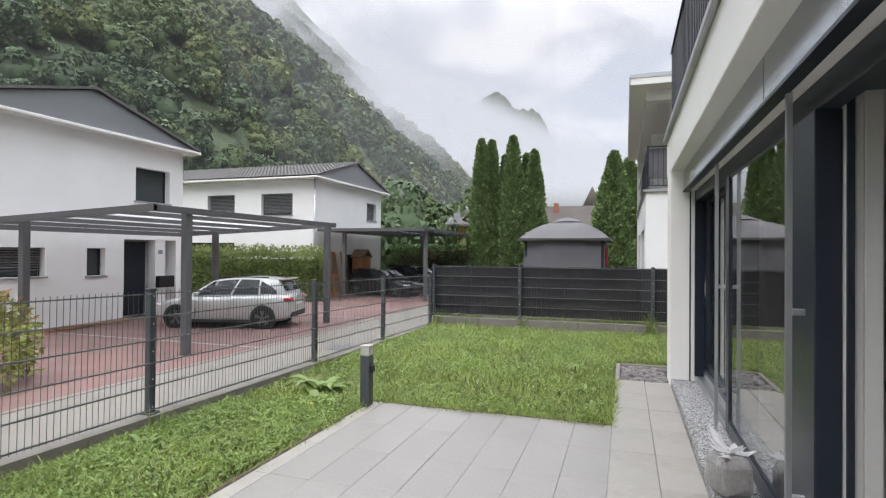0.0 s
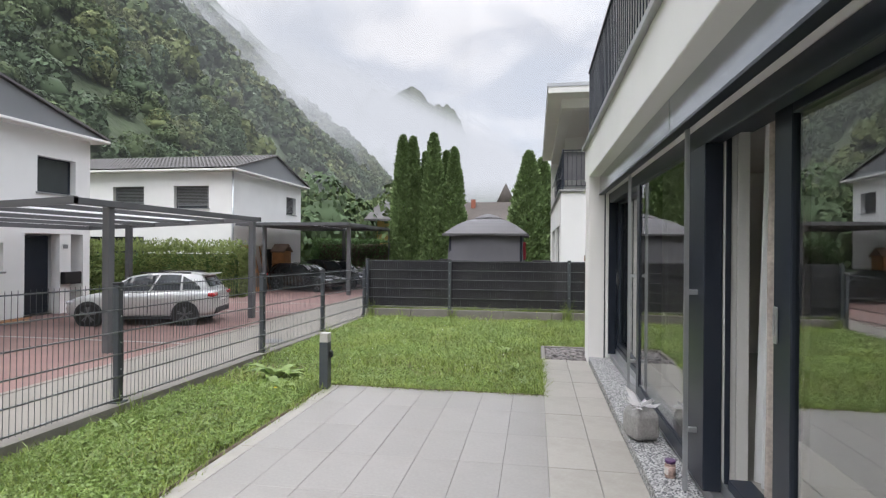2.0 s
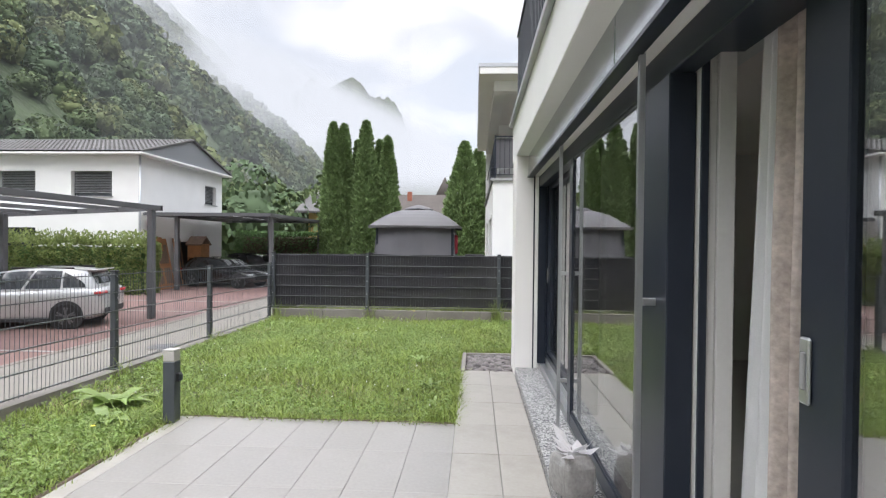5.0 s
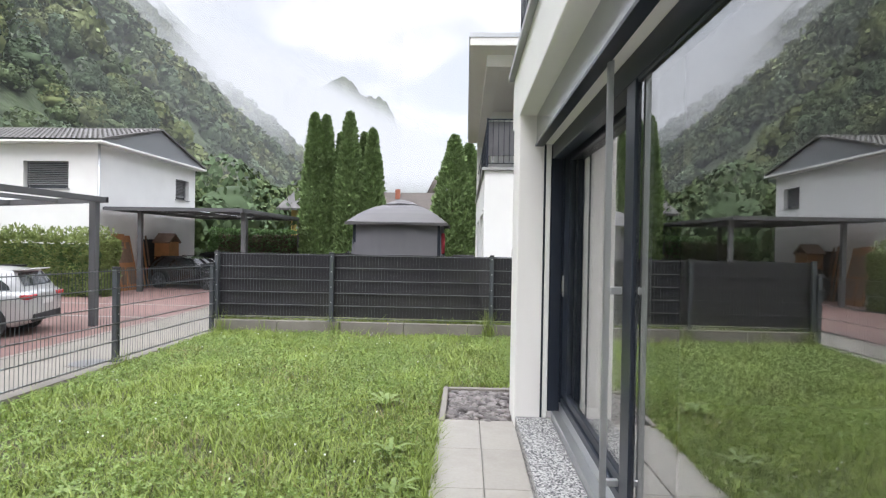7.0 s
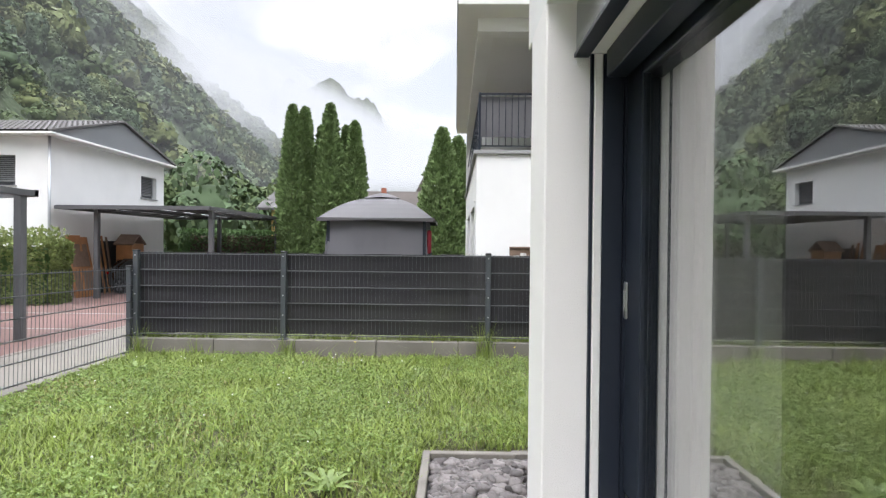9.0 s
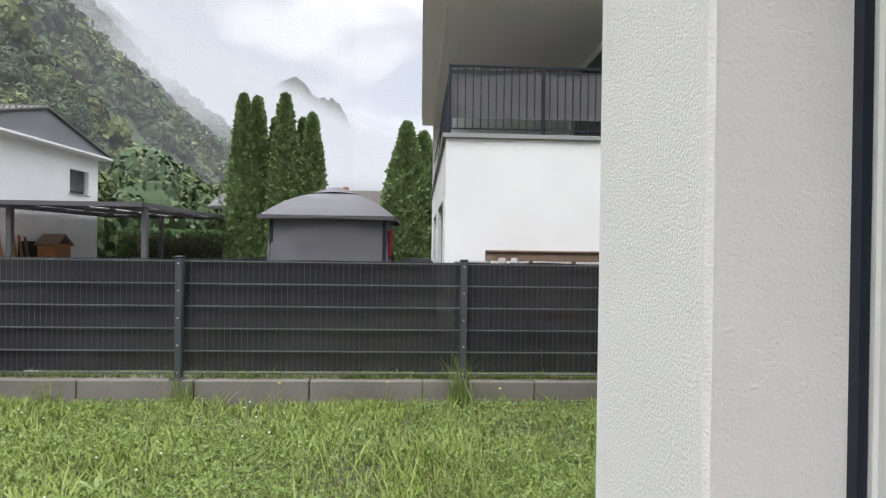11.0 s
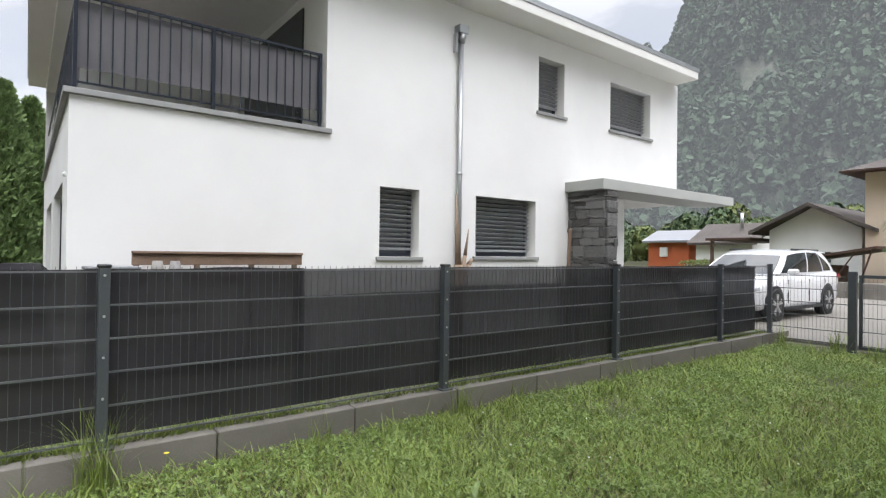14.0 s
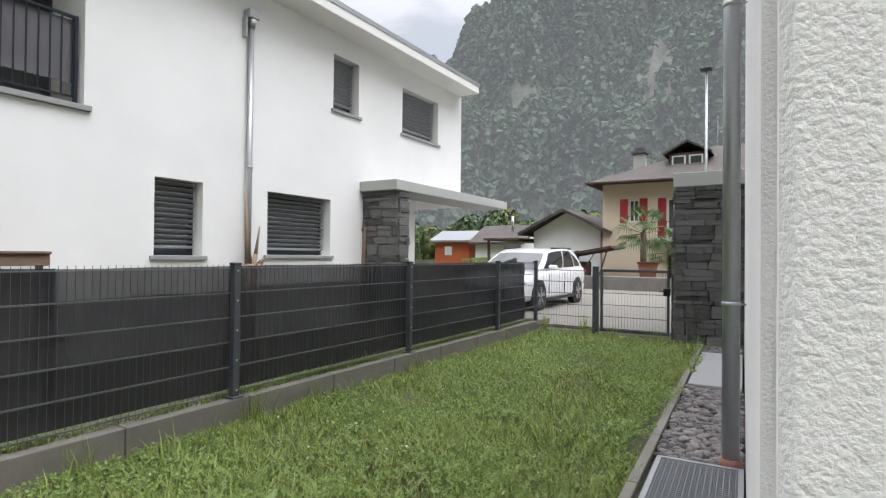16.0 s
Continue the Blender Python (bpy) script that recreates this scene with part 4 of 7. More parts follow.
for k in range(1, 25):
    b = new("bar", nbar)
    b.parent, b.location = rl, (0.08 + k * 0.12, NY + 0.095, 0)
for k in range(1, 40):
    b = new("bar", nbar)
    b.parent, b.location = rl, (0.085, NY + 0.1 + k * 0.12, 0)
cl = new("balcony_cloth", cloth(2.88, 0.76, 40.0, M["screen_grey"], 0.03))
cl.parent, cl.location = rl, (0.1, NY + 0.14, 3.20)
cl = new("balcony_cloth", cloth(8.0, 0.9, 41.0, M["screen_grey"], 0.03))
cl.parent, cl.location, cl.rotation_euler = rl, (0.13, NY + 0.15, 3.08), (0, 0, math.pi / 2)
for h in nh:
    house_window(nb, "y", NY, *h[:4], -1, h[4])
part("downpipe", tubes(((5.44, NY - 0.07, 0.0), (5.44, NY - 0.07, 4.72), 0.045), ((5.44, NY - 0.07, 2.50), (5.44, NY - 0.07, 2.54), 0.052), ((5.44, NY - 0.07, 4.72), (5.44, NY - 0.12, 4.86), 0.06)), M["zinc"], nb, "galvanised downpipe")
part("rain_head", boxes((5.34, 5.54, NY - 0.16, NY - 0.0, 4.86, 5.0), (5.32, 5.36, NY - 0.10, NY, 4.55, 4.86), bevel=0.01), M["zinc"], nb)
part("canopy", boxes((8.2, 13.3, 6.95, NY, 2.43, 2.63), bevel=0.008), M["canopy"], nb, "grey concrete entrance canopy")
part("wall_lamp", boxes((0.0, 0.06, 8.3, 8.36, 2.0, 2.06), bevel=0.02), M["white"], nb)
stone_wall("wall_stone", "grey dry-stone clad wall beside the neighbour's entrance", 8.33, 8.66, 7.0, NY, -0.2, 2.43, 5)
stone_wall("wall_stone_own", "grey dry-stone wall at the end of the house", 9.0, 9.5, 0.72, 2.06, -0.25, 2.28, 8)
structure("roof_canopy_own", boxes((8.95, 13.5, 0.72, 2.09, 2.28, 2.50), bevel=0.008), M["canopy"], "grey concrete canopy over the stone wall", "roof")

# ---- carports ----
def carport(label, x0, x1, y0, y1, z, posts, fall, deep, beams, base=-1.0):
    """Steel frame whose beams run along y and drop towards x0 by fall."""
    c = thing("carport", label, "carport")

    def top(x):
        return z - fall * (x1 - x)
    for k in range(beams + 1):
        x = x1 - 0.12 - (x1 - x0 - 0.12) * k / beams
        part("beam", boxes((x, x + 0.12, y0, y1, top(x) - (deep if k in (0, beams) else deep * 0.72), top(x)), bevel=0.006), M["carport"], c)
    for y in (y0, y1 - 0.10):
        part("end_beam", prism(bmesh.new(), [(x0, top(x0) - deep), (x1, z - deep), (x1, z + 0.005), (x0, top(x0) + 0.005)], "y", y - 0.003, y + 0.103), M["carport"], c)
    for x, y in posts:
        part("post", boxes((x - 0.085, x + 0.085, y - 0.085, y + 0.085, base, top(x) - deep * 0.5), bevel=0.008), M["carport"], c)
    return c


cp1 = carport("dark grey steel carport with open rafters", -16.2, -9.65, 2.25, 9.75, 2.30, [(-9.78, 3.3), (-9.78, 9.40), (-13.9, 2.6), (-14.3, 9.40)], 0.045, 0.14, 5)
cp2 = carport("dark grey steel carport with a closed panel roof", -15.3, -9.45, 17.8, 26.6, 2.50, [(-9.6, 18.3), (-9.6, 25.9), (-14.0, 18.3), (-12.6, 25.9)], 0.0, 0.12, 6)
part("roof_sheet", boxes(*[(-15.28, -9.47, a, b, 2.504, 2.53) for a, b in ((17.85, 18.1), (19.2, 19.8), (20.9, 21.5), (22.6, 23.2), (24.3, 24.9), (26.0, 26.55))],
                         *[(a, b, 18.1 + k * 1.7, 19.2 + k * 1.7, 2.504, 2.53) for k in range(5) for a, b in ((-15.28, -14.8), (-14.15, -12.9), (-12.25, -10.95), (-10.3, -9.47))]), M["carport"], cp2)
for k in range(5):
    for x in (-14.9, -13.0, -11.05):
        part("skylight", boxes((x + 0.1, x + 0.75, 18.1 + k * 1.7, 19.2 + k * 1.7, 2.485, 2.5)), M["roof_panel"], cp2)
# added milky strips imitate the bright gaps between the open rafters
for k in range(5):
    xa = -9.78 - k * 1.29
    part("roof_panel", prism(bmesh.new(), [(xa - 1.0, 2.30 - .045 * (-8.65 - xa)), (xa - .1, 2.30 - .045 * (-9.55 - xa)), (xa - .1, 2.312 - .045 * (-9.55 - xa)), (xa - 1.0, 2.312 - .045 * (-8.65 - xa))], "y", 2.5, 9.5), M["roof_panel"], cp1)


# ---- cars ----
def car(label, m, paint, rim, length=4.25, width=1.79, height=1.56, wb=2.65):
    """A car about its middle on the ground, its front towards +x."""
    c = thing("car", label, "car", m)
    L, W, hs = length / 2, width / 2, height / 1.56
    st = [(-1.0, .74, .50, .78), (-.992, .84, .42, .90), (-.975, .90, .36, .985), (-.93, .955, .28, 1.02), (-.85, .985, .23, 1.03), (-.65, 1.0, .20, 1.02), (-.3, 1.0, .20, .995), (.1, 1.0, .20, .97), (.40, 1.0, .20, .955),
          (.54, .99, .20, .935), (.70, .97, .21, .885), (.82, .94, .23, .82), (.91, .89, .26, .74), (.965, .81, .31, .65), (.99, .71, .38, .58), (1.0, .60, .43, .53)]
    vs, fs, ns = [], [], 10
    for x, wf, z0, top in st:
        w, mid = W * wf, z0 + (top - z0) * .62
        half = ((0, z0), (w * .80, z0), (w * .95, z0 + .05), (w * .985, z0 + .16), (w * .975, z0 + (mid - z0) * .75), (w, mid), (w * .99, top - .12), (w * .955, top - .03), (w * .89, top), (0, top + .025))
        vs += [(x * L, a, b * hs) for a, b in half] + [(x * L, -a, b * hs) for a, b in half]
    for i in range(len(st) - 1):
        for k in range(ns - 1):
            a, b = i * 2 * ns + k, (i + 1) * 2 * ns + k
            fs += [(a, b, b + 1, a + 1), (a + ns, a + ns + 1, b + ns + 1, b + ns)]
    for i, rev in ((0, 1), (len(st) - 1, 0)):
        o = i * 2 * ns
        ring = [o + k for k in range(ns)] + [o + ns + k for k in range(ns - 2, 0, -1)]
        fs.append(tuple(ring if rev else ring[::-1]))
    body = from_arrays("body", vs, fs, paint, c, True)

    def roof_z(s):
        return (1.535 - .34 * (s - .48) ** 2 - .10 * max(0, s - .8)) * hs

    def side(s, t, out=0.0):
        """The cabin's flank: s from the tailgate to the windscreen, t from belt to roof."""
        x = (-.925 + 1.42 * s) * (1 - t) + (-.80 + .95 * s) * t
        y = (.925 * (1 - t) + .745 * t + .03 * math.sin(t * math.pi)) * (1 - .07 * abs(2 * s - 1) ** 3)
        return Vector((x * L, y * W + out, (1.005 - .04 * s) * hs * (1 - t) + roof_z(s) * t))

    def end(s, q, t, out=0.0):
        """The windscreen (s = 1) or tailgate (s = 0): q across from -1 to 1."""
        p = side(s, t)
        sg = 1 if s > .5 else -1
        return Vector((p.x + sg * (.16 * (1 - q * q) * (1 - .35 * t) * (1 if s > .5 else .45) + out), p.y * q, p.z + .02 * (1 - q * q) * t + out * .4))

    def grid(name, fn, us, ts, mat_, parent, flip=False):
        v = [tuple(fn(u, t)) for u in us for t in ts]
        n = len(ts)
        f = [(i * n + k, (i + 1) * n + k, (i + 1) * n + k + 1, i * n + k + 1) for i in range(len(us) - 1) for k in range(n - 1)]
        return from_arrays(name, v, [q[::-1] for q in f] if flip else f, mat_, parent, True)

    def mirror(v, sg):
        return Vector((v.x, v.y * sg, v.z))

    line, lev, across = np.linspace(0, 1, 13), np.linspace(0, 1, 7), np.linspace(-1, 1, 9)
    for sg in (1, -1):
        grid("flank", lambda u, t: mirror(side(u, t), sg), line, lev, paint, body, sg > 0)
        for s0, s1, t0, t1, n_ in ((.075, .25, .10, .86, "rear_quarter_window"), (.272, .545, .07, .90, "rear_side_window"), (.568, .955, .07, .90, "front_side_window")):
            def pane(u, t):
                cut_ = t1 if u > .25 else t0 + (t1 - t0) * (.25 + .75 * ((u - s0) / (s1 - s0)) ** .6)
                return mirror(side(u, t0 + (cut_ - t0) * t, .006), sg)
            grid(n_, pane, np.linspace(s0, s1, 8), np.linspace(0, 1, 5), M["car_glass"], c, sg > 0)
        a, b = sorted((sg * W * .70, sg * W * .735))
        part("roof_rail", boxes((-L * .66, L * .02, a, b, 1.515 * hs, 1.56 * hs), bevel=.012), M["black"], c)
    grid("windscreen_frame", lambda u, t: end(1, u, t), across, lev, paint, body, True)
    grid("tailgate_frame", lambda u, t: end(0, u, t), across, lev, paint, body)
    grid("roof", lambda u, q: Vector((end(u, q, 1).x if u in (0, 1) else side(u, 1).x, side(u, 1).y * q, roof_z(u) + .02 * (1 - q * q))), line, across, paint, body, True)
    grid("windscreen", lambda u, t: end(1, u * .92, .04 + .90 * t, .008), across, lev, M["car_glass"], c, True)
    grid("rear_window", lambda u, t: end(0, u * .86, .26 + .64 * t, .010), across, lev, M["car_glass"], c)
    part("spoiler", boxes((-L * .90, -L * .78, -W * .68, W * .68, 1.475 * hs, 1.505 * hs), bevel=.012), paint, c)
    part("rear_wiper", tubes(((-L * .955, 0, 1.15 * hs), (-L * .945, .30, 1.17 * hs), .010), n=6), M["black"], c)
    for x in (wb / 2 + .04, -wb / 2 + .02):
        for sg in (1, -1):
            part("wheel_arch", tubes(((x, sg * (W - .12), .335), (x, sg * (W + .004), .335), .385), n=30), M["car_plastic"], body)
            wh = part("wheel", tubes(((x, sg * (W - .20), .33), (x, sg * (W + .006), .33), .33), ((x, sg * (W + .006), .33), (x, sg * (W + .014), .33), .325, .30), n=30), M["tyre"], c)
            part("rim", tubes(((x, sg * W, .33), (x, sg * (W + .016), .33), .235), n=26), M["black"], wh)
            sp = bmesh.new()
            for k in range(5):
                for off in (-.16, .16):
                    an = k * math.tau / 5 + .3
                    d = Vector((math.cos(an + off), 0, math.sin(an + off)))
                    d0 = Vector((math.cos(an), 0, math.sin(an)))
                    e = Vector((-d.z, 0, d.x))
                    o = Vector((x, sg * (W + .017), .33))
                    qv = [sp.verts.new(o + p_ + Vector((0, sg * h_, 0))) for h_ in (0, .012) for p_ in (d0 * .04 - e * .016, d * .225 - e * .018, d * .225 + e * .018, d0 * .04 + e * .016)]
                    for f_ in ((4, 5, 6, 7), (0, 1, 5, 4), (1, 2, 6, 5), (2, 3, 7, 6), (3, 0, 4, 7)):
                        sp.faces.new([qv[i] for i in f_])
            tube(sp, (x, sg * (W + .016), .33), (x, sg * (W + .03), .33), .05, n=14)
            part("spokes", sp, rim, wh)
    for y0 in (W - .03, -W - .004):
        part("sill_trim", boxes((-L * .44, L * .44, y0, y0 + .034, .20 * hs, .28 * hs), bevel=.008), M["car_plastic"], c)
    part("rear_bumper", boxes((-L - .012, -L * .93, -W * .74, W * .74, .34 * hs, .52 * hs), bevel=.03), M["car_plastic"], c)
    part("front_grille", boxes((L * .955, L + .006, -W * .50, W * .50, .44 * hs, .60 * hs), bevel=.03), M["car_plastic"], c)
    part("number_plate", boxes((-L - .012, -L + .01, -.26, .26, .70 * hs, .81 * hs)), M["plate"], c)
    for sg in (1, -1):
        a, b = sorted((sg * W * .50, sg * W * .962))
        part("tail_lamp", boxes((-L * .998, -L * .90, a, b, .84 * hs, .95 * hs), bevel=.025), M["red_lamp"], c)
        a, b = sorted((sg * W * .52, sg * W * .90))
        part("headlamp", boxes((L * .84, L * .957, a, b, .64 * hs, .73 * hs), bevel=.025), M["clear_lamp"], c)
        a, b = sorted((sg * W * .96, sg * (W + .16)))
        part("wing_mirror", boxes((L * .30, L * .36, a, b, .98 * hs, 1.10 * hs), bevel=.03), paint, c)
        for x in (-.34, .08):
            a, b = sorted((sg * (W - .005), sg * (W + .016)))
            part("door_handle", boxes((x * L - .08, x * L + .08, a, b, .80 * hs, .825 * hs), bevel=.006), paint, c)
        for x in (-.53, -.125, .36):
            a, b = sorted((sg * (W * .97), sg * (W + .0015)))
            part("door_gap", boxes((x * L - .003, x * L + .003, a, b, .36 * hs, .86 * hs)), M["black"], c)
    return c


car("silver compact hatchback parked under the carport", pose(-12.25, 7.85, -1.0, 0, 0, 180 + 15.5), M["car_silver"], M["rim"])
car("black hatchback parked under the far carport", pose(-12.9, 20.9, -1.0, 0, 0, -14), M["car_black"], M["rim"], height=1.46)
car("dark grey car parked beside a black hatchback", pose(-12.0, 23.4, -1.0, 0, 0, -14), M["car_black"], M["rim"], length=4.4, height=1.62)
car("white estate car parked on the forecourt", pose(13.2, 6.30, STREET, 0, 0, 180), M["car_white"], M["rim_pale"], length=4.65, width=1.84, height=1.50, wb=2.80)

# ---- gazebo ----
gz = thing("gazebo", "grey cloth garden gazebo with closed side walls", "gazebo", pose(-2.32, 12.55, -0.2))
H = 1.44


def canopy_bm(h0, z0, h1, z1, steps, bow):
    bm, rings = bmesh.new(), []
    for i in range(steps + 1):
        s = i / steps
        h, z = h0 + (h1 - h0) * s, z0 + (z1 - z0) * s + bow * math.sin(s * math.pi)
        pts = [(h * a, h * b, z) for a, b in ((-1, -1), (-.5, -1), (0, -1), (.5, -1), (1, -1), (1, -.5), (1, 0), (1, .5), (1, 1), (.5, 1), (0, 1), (-.5, 1), (-1, 1), (-1, .5), (-1, 0), (-1, -.5))]
        rings.append([bm.verts.new((x, y, zz - 0.03 * (1 - s) * (1 - abs(abs(x) - abs(y)) / max(h, .01)))) for x, y, zz in pts])
    for a, b in zip(rings, rings[1:]):
        for k in range(16):
            bm.faces.new((a[k], a[(k + 1) % 16], b[(k + 1) % 16], b[k]))
    bm.faces.new(rings[-1])
    return bm


part("canopy", canopy_bm(H, 2.03, 0.36, 2.60, 6, 0.10), M["tent_top"], gz, "light grey cloth canopy")
part("canopy_skirt", canopy_bm(H, 1.97, H + 0.005, 2.03, 1, 0), M["tent_top"], gz)
part("vent_top", canopy_bm(0.46, 2.62, 0.05, 2.76, 3, 0.02), M["tent_top"], gz)
for sx, sy, rz in ((-1, -1, 0), (1, -1, 90), (1, 1, 180), (-1, 1, 270)):
    cw = new("side_wall", cloth(2.46, 2.0, 50 + rz, M["tent"], 0.05))
    for v_ in cw.data.vertices:
        v_.co.x = (v_.co.x - 1.23) * (1 + 0.10 * (1 - v_.co.z / 2.0)) + 1.23
    cw.parent, cw.matrix_basis = gz, pose(0, 0, 0.0, 0, 0, rz) @ pose(-1.23, -1.23, 0.0)
    part("leg", boxes((sx * 1.2 - .04, sx * 1.2 + .04, sy * 1.2 - .04, sy * 1.2 + .04, 0, 2.0)), M["anthracite"], gz)
part("red_curtain", boxes((1.26, 1.36, -1.1, -0.75, 1.15, 1.75), bevel=0.03), M["red_cloth"], gz, "red cloth hanging at the corner")
part("covered_table", boxes((1.5, 2.3, -0.9, 0.1, 0.0, 1.12), bevel=0.1), M["screen"], gz)


# ---- plants ----
def ico(sub):
    bm = bmesh.new()
    bmesh.ops.create_icosphere(bm, subdivisions=sub, radius=1.0)
    v = np.array([q.co[:] for q in bm.verts])
    f = np.array([[q.index for q in p.verts] for p in bm.faces])
    bm.free()
    return v, f


def lumpy(sub, seed, rough=0.35, freq=1.6):
    """A crown of lumps: an icosphere pushed in and out at two scales."""
    v, f = ico(sub)
    r = np.array([1 + rough * noise.noise(Vector(p) * freq + Vector((seed * 7, 0, 0))) + rough * 0.9 * noise.noise(Vector(p) * freq * 2.7 + Vector((0, seed * 5, 0))) + (rough * 0.55 * noise.noise(Vector(p) * freq * 6.5) if sub > 3 else 0) for p in v])
    return v * r[:, None], f


def scatter(name, shapes, places, mat_, parent=None):
    """Joins copies of the shapes: places are (x, y, z, sx, sy, sz, turn)."""
    vs, fs, o = [], [], 0
    for i, (x, y, z, sx, sy, sz, a) in enumerate(places):
        v, f = shapes[i % len(shapes)]
        c, s = math.cos(a), math.sin(a)
        w = v * (sx, sy, sz)
        vs.append(np.stack((w[:, 0] * c - w[:, 1] * s + x, w[:, 0] * s + w[:, 1] * c + y, w[:, 2] + z), 1))
        fs.append(f + o)
        o += len(v)
    return from_numpy(name, np.concatenate(vs), np.concatenate(fs), mat_, parent)


def leaf_shape(length, width):
    v = np.array([(0, 0, 0), (width / 2, length * .45, .1 * length), (0, length, 0), (-width / 2, length * .45, .1 * length)])
    return v, np.array([(0, 1, 2, 3)])


def leaf_cloud(name, points, normals, size, mat_, parent, seed, droop=0.3):
    """Many small leaves set on points, each turned its own way about the outward direction."""
    rnd = np.random.RandomState(seed)
    n = len(points)
    d = normals + rnd.normal(0, .55, (n, 3))
    d[:, 2] -= droop * rnd.rand(n)
    d /= np.linalg.norm(d, axis=1)[:, None]
    side = np.cross(d, rnd.normal(0, 1, (n, 3)))
    side /= np.linalg.norm(side, axis=1)[:, None] + 1e-9
    up = np.cross(side, d)
    s = size * rnd.uniform(.6, 1.3, (n, 1))
    p = np.stack((points, points + d * s * .5 + side * s * .26 + up * s * .08, points + d * s, points + d * s * .5 - side * s * .26 + up * s * .08), 1).reshape(-1, 3)
    f = np.arange(n * 4).reshape(-1, 4)
    return from_arrays(name, p.tolist(), f.tolist(), mat_, parent)


def hedge(label, x0, x1, y0, y1, z0, z1, n, size, mat_, seed, shoots=0):
    h = thing("hedge", label, "hedge", pose((x0 + x1) / 2, (y0 + y1) / 2, z0))
    w, d, t = (x1 - x0) / 2, (y1 - y0) / 2, z1 - z0
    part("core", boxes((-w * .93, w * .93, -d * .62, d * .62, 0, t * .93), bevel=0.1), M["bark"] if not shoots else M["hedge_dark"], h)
    rnd = np.random.RandomState(seed)
    side = rnd.choice(4, n, p=[.42, .30, .16, .12])
    u, v = rnd.uniform(-1, 1, n), rnd.rand(n)
    p, q = np.zeros((n, 3)), np.zeros((n, 3))
    for k in range(n):
        if side[k] == 0:
            p[k], q[k] = (u[k] * w, -d, v[k] * t), (0, -1, .3)
        elif side[k] == 1:
            p[k], q[k] = (u[k] * w, (v[k] * 2 - 1) * d, t), (0, 0, 1)
        elif side[k] == 2:
            p[k], q[k] = (w, (u[k]) * d, v[k] * t), (1, 0, .3)
        else:
            p[k], q[k] = (-w, u[k] * d, v[k] * t), (-1, 0, .3)
        bulge = noise.noise(Vector(p[k]) * 1.3 + Vector((seed, 0, 0))) * .16 + noise.noise(Vector(p[k]) * 4) * .08
        p[k] += q[k] * bulge
        if shoots and side[k] == 1 and rnd.rand() < shoots:
            p[k][2] += rnd.rand() ** 2 * .45
    leaf_cloud("foliage", p, q, size, mat_, h, seed)
    return h


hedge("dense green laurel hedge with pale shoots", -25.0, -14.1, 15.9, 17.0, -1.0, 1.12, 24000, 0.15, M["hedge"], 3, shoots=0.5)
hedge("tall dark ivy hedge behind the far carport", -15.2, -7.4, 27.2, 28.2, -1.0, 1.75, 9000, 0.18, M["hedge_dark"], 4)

sh = thing("shrub", "yellow-green shrub with reddish shoots beside the fence", "shrub", pose(-11.3, -0.5, -1.0))
rnd_s = np.random.RandomState(8)
ps = rnd_s.normal(0, 1, (5200, 3))
ps /= np.linalg.norm(ps, axis=1)[:, None]
ps[:, 2] = np.abs(ps[:, 2]) * 1.3 - .25
rad = np.array([1 + .25 * noise.noise(Vector(q) * 2.2) for q in ps]) * rnd_s.uniform(.72, 1.05, 5200)
pts = ps * rad[:, None] * (1.45, 1.2, 1.3) + (0, 0, .45)
pts[:, 2] = np.maximum(pts[:, 2], 0.02)
leaf_cloud("foliage", pts[:4300], ps[:4300], .12, M["shrub"], sh, 5)
leaf_cloud("red_foliage", pts[4300:][pts[4300:, 2] > .9], ps[4300:][pts[4300:, 2] > .9], .14, M["shrub_red"], sh, 6, droop=-.3)
part("stem", tubes(((0, 0, 0), (.1, 0, 1.2), .05, .02), ((0, 0, 0), (-.5, .2, 1.1), .04, .015), ((0, 0, 0), (.5, -.3, 1.0), .04, .015)), M["bark"], sh)


def cypress(x, y, base, height, radius, seed, label="tall slim dark green cypress tree"):
    c = thing("cypress_tree", label, "tree", pose(x, y, base), group="cypresses behind the gazebo")
    part("trunk", tubes(((0, 0, 0), (0, 0, height * .92), .16, .02), n=8), M["bark"], c)
    rnd = np.random.RandomState(seed)
    n = 15000
    h = rnd.rand(n) ** 1.1
    env = np.minimum(1.0, (1 - h) * 2.0) ** .7 * np.minimum(1, .7 + h * 2.5)
    a = rnd.rand(n) * math.tau
    lump = np.array([1 + .22 * noise.noise(Vector((math.cos(p) * 1.8, math.sin(p) * 1.8, q * height * .5)) + Vector((seed, 0, 0))) + .16 * noise.noise(Vector((math.cos(p) * 4, math.sin(p) * 4, q * height * 1.6))) for p, q in zip(a, h)])
    r = radius * env * lump * rnd.uniform(.70, 1.02, n)
    p = np.stack((r * np.cos(a), r * np.sin(a), .15 + h * (height - .2)), 1)
    d = np.stack((np.cos(a) * .6, np.sin(a) * .6, np.full(n, 1.0)), 1)
    leaf_cloud("crown", p, d, .25, M["cypress"], c, seed, droop=0)
    return c


for i, (x, y, hh, r) in enumerate(((-8.72, 25.6, 9.15, .66), (-8.15, 25.9, 9.1, .62), (-7.45, 26.6, 8.3, .52), (-6.82, 25.7, 9.25, .76), (-6.15, 26.6, 8.3, .52), (-5.55, 25.8, 8.35, .64))):
    cypress(x, y, -1.0, hh, r, 30 + i)
cypress(-1.05, 25.5, -.6, 7.6, 1.05, 41, "broad dark green cypress beside the white house")
cypress(-0.25, 26.2, -.6, 7.3, .95, 42, "broad dark green cypress beside the white house")

# ---- wooded slope, far ridges ----
VALLEY = radians(4.6)


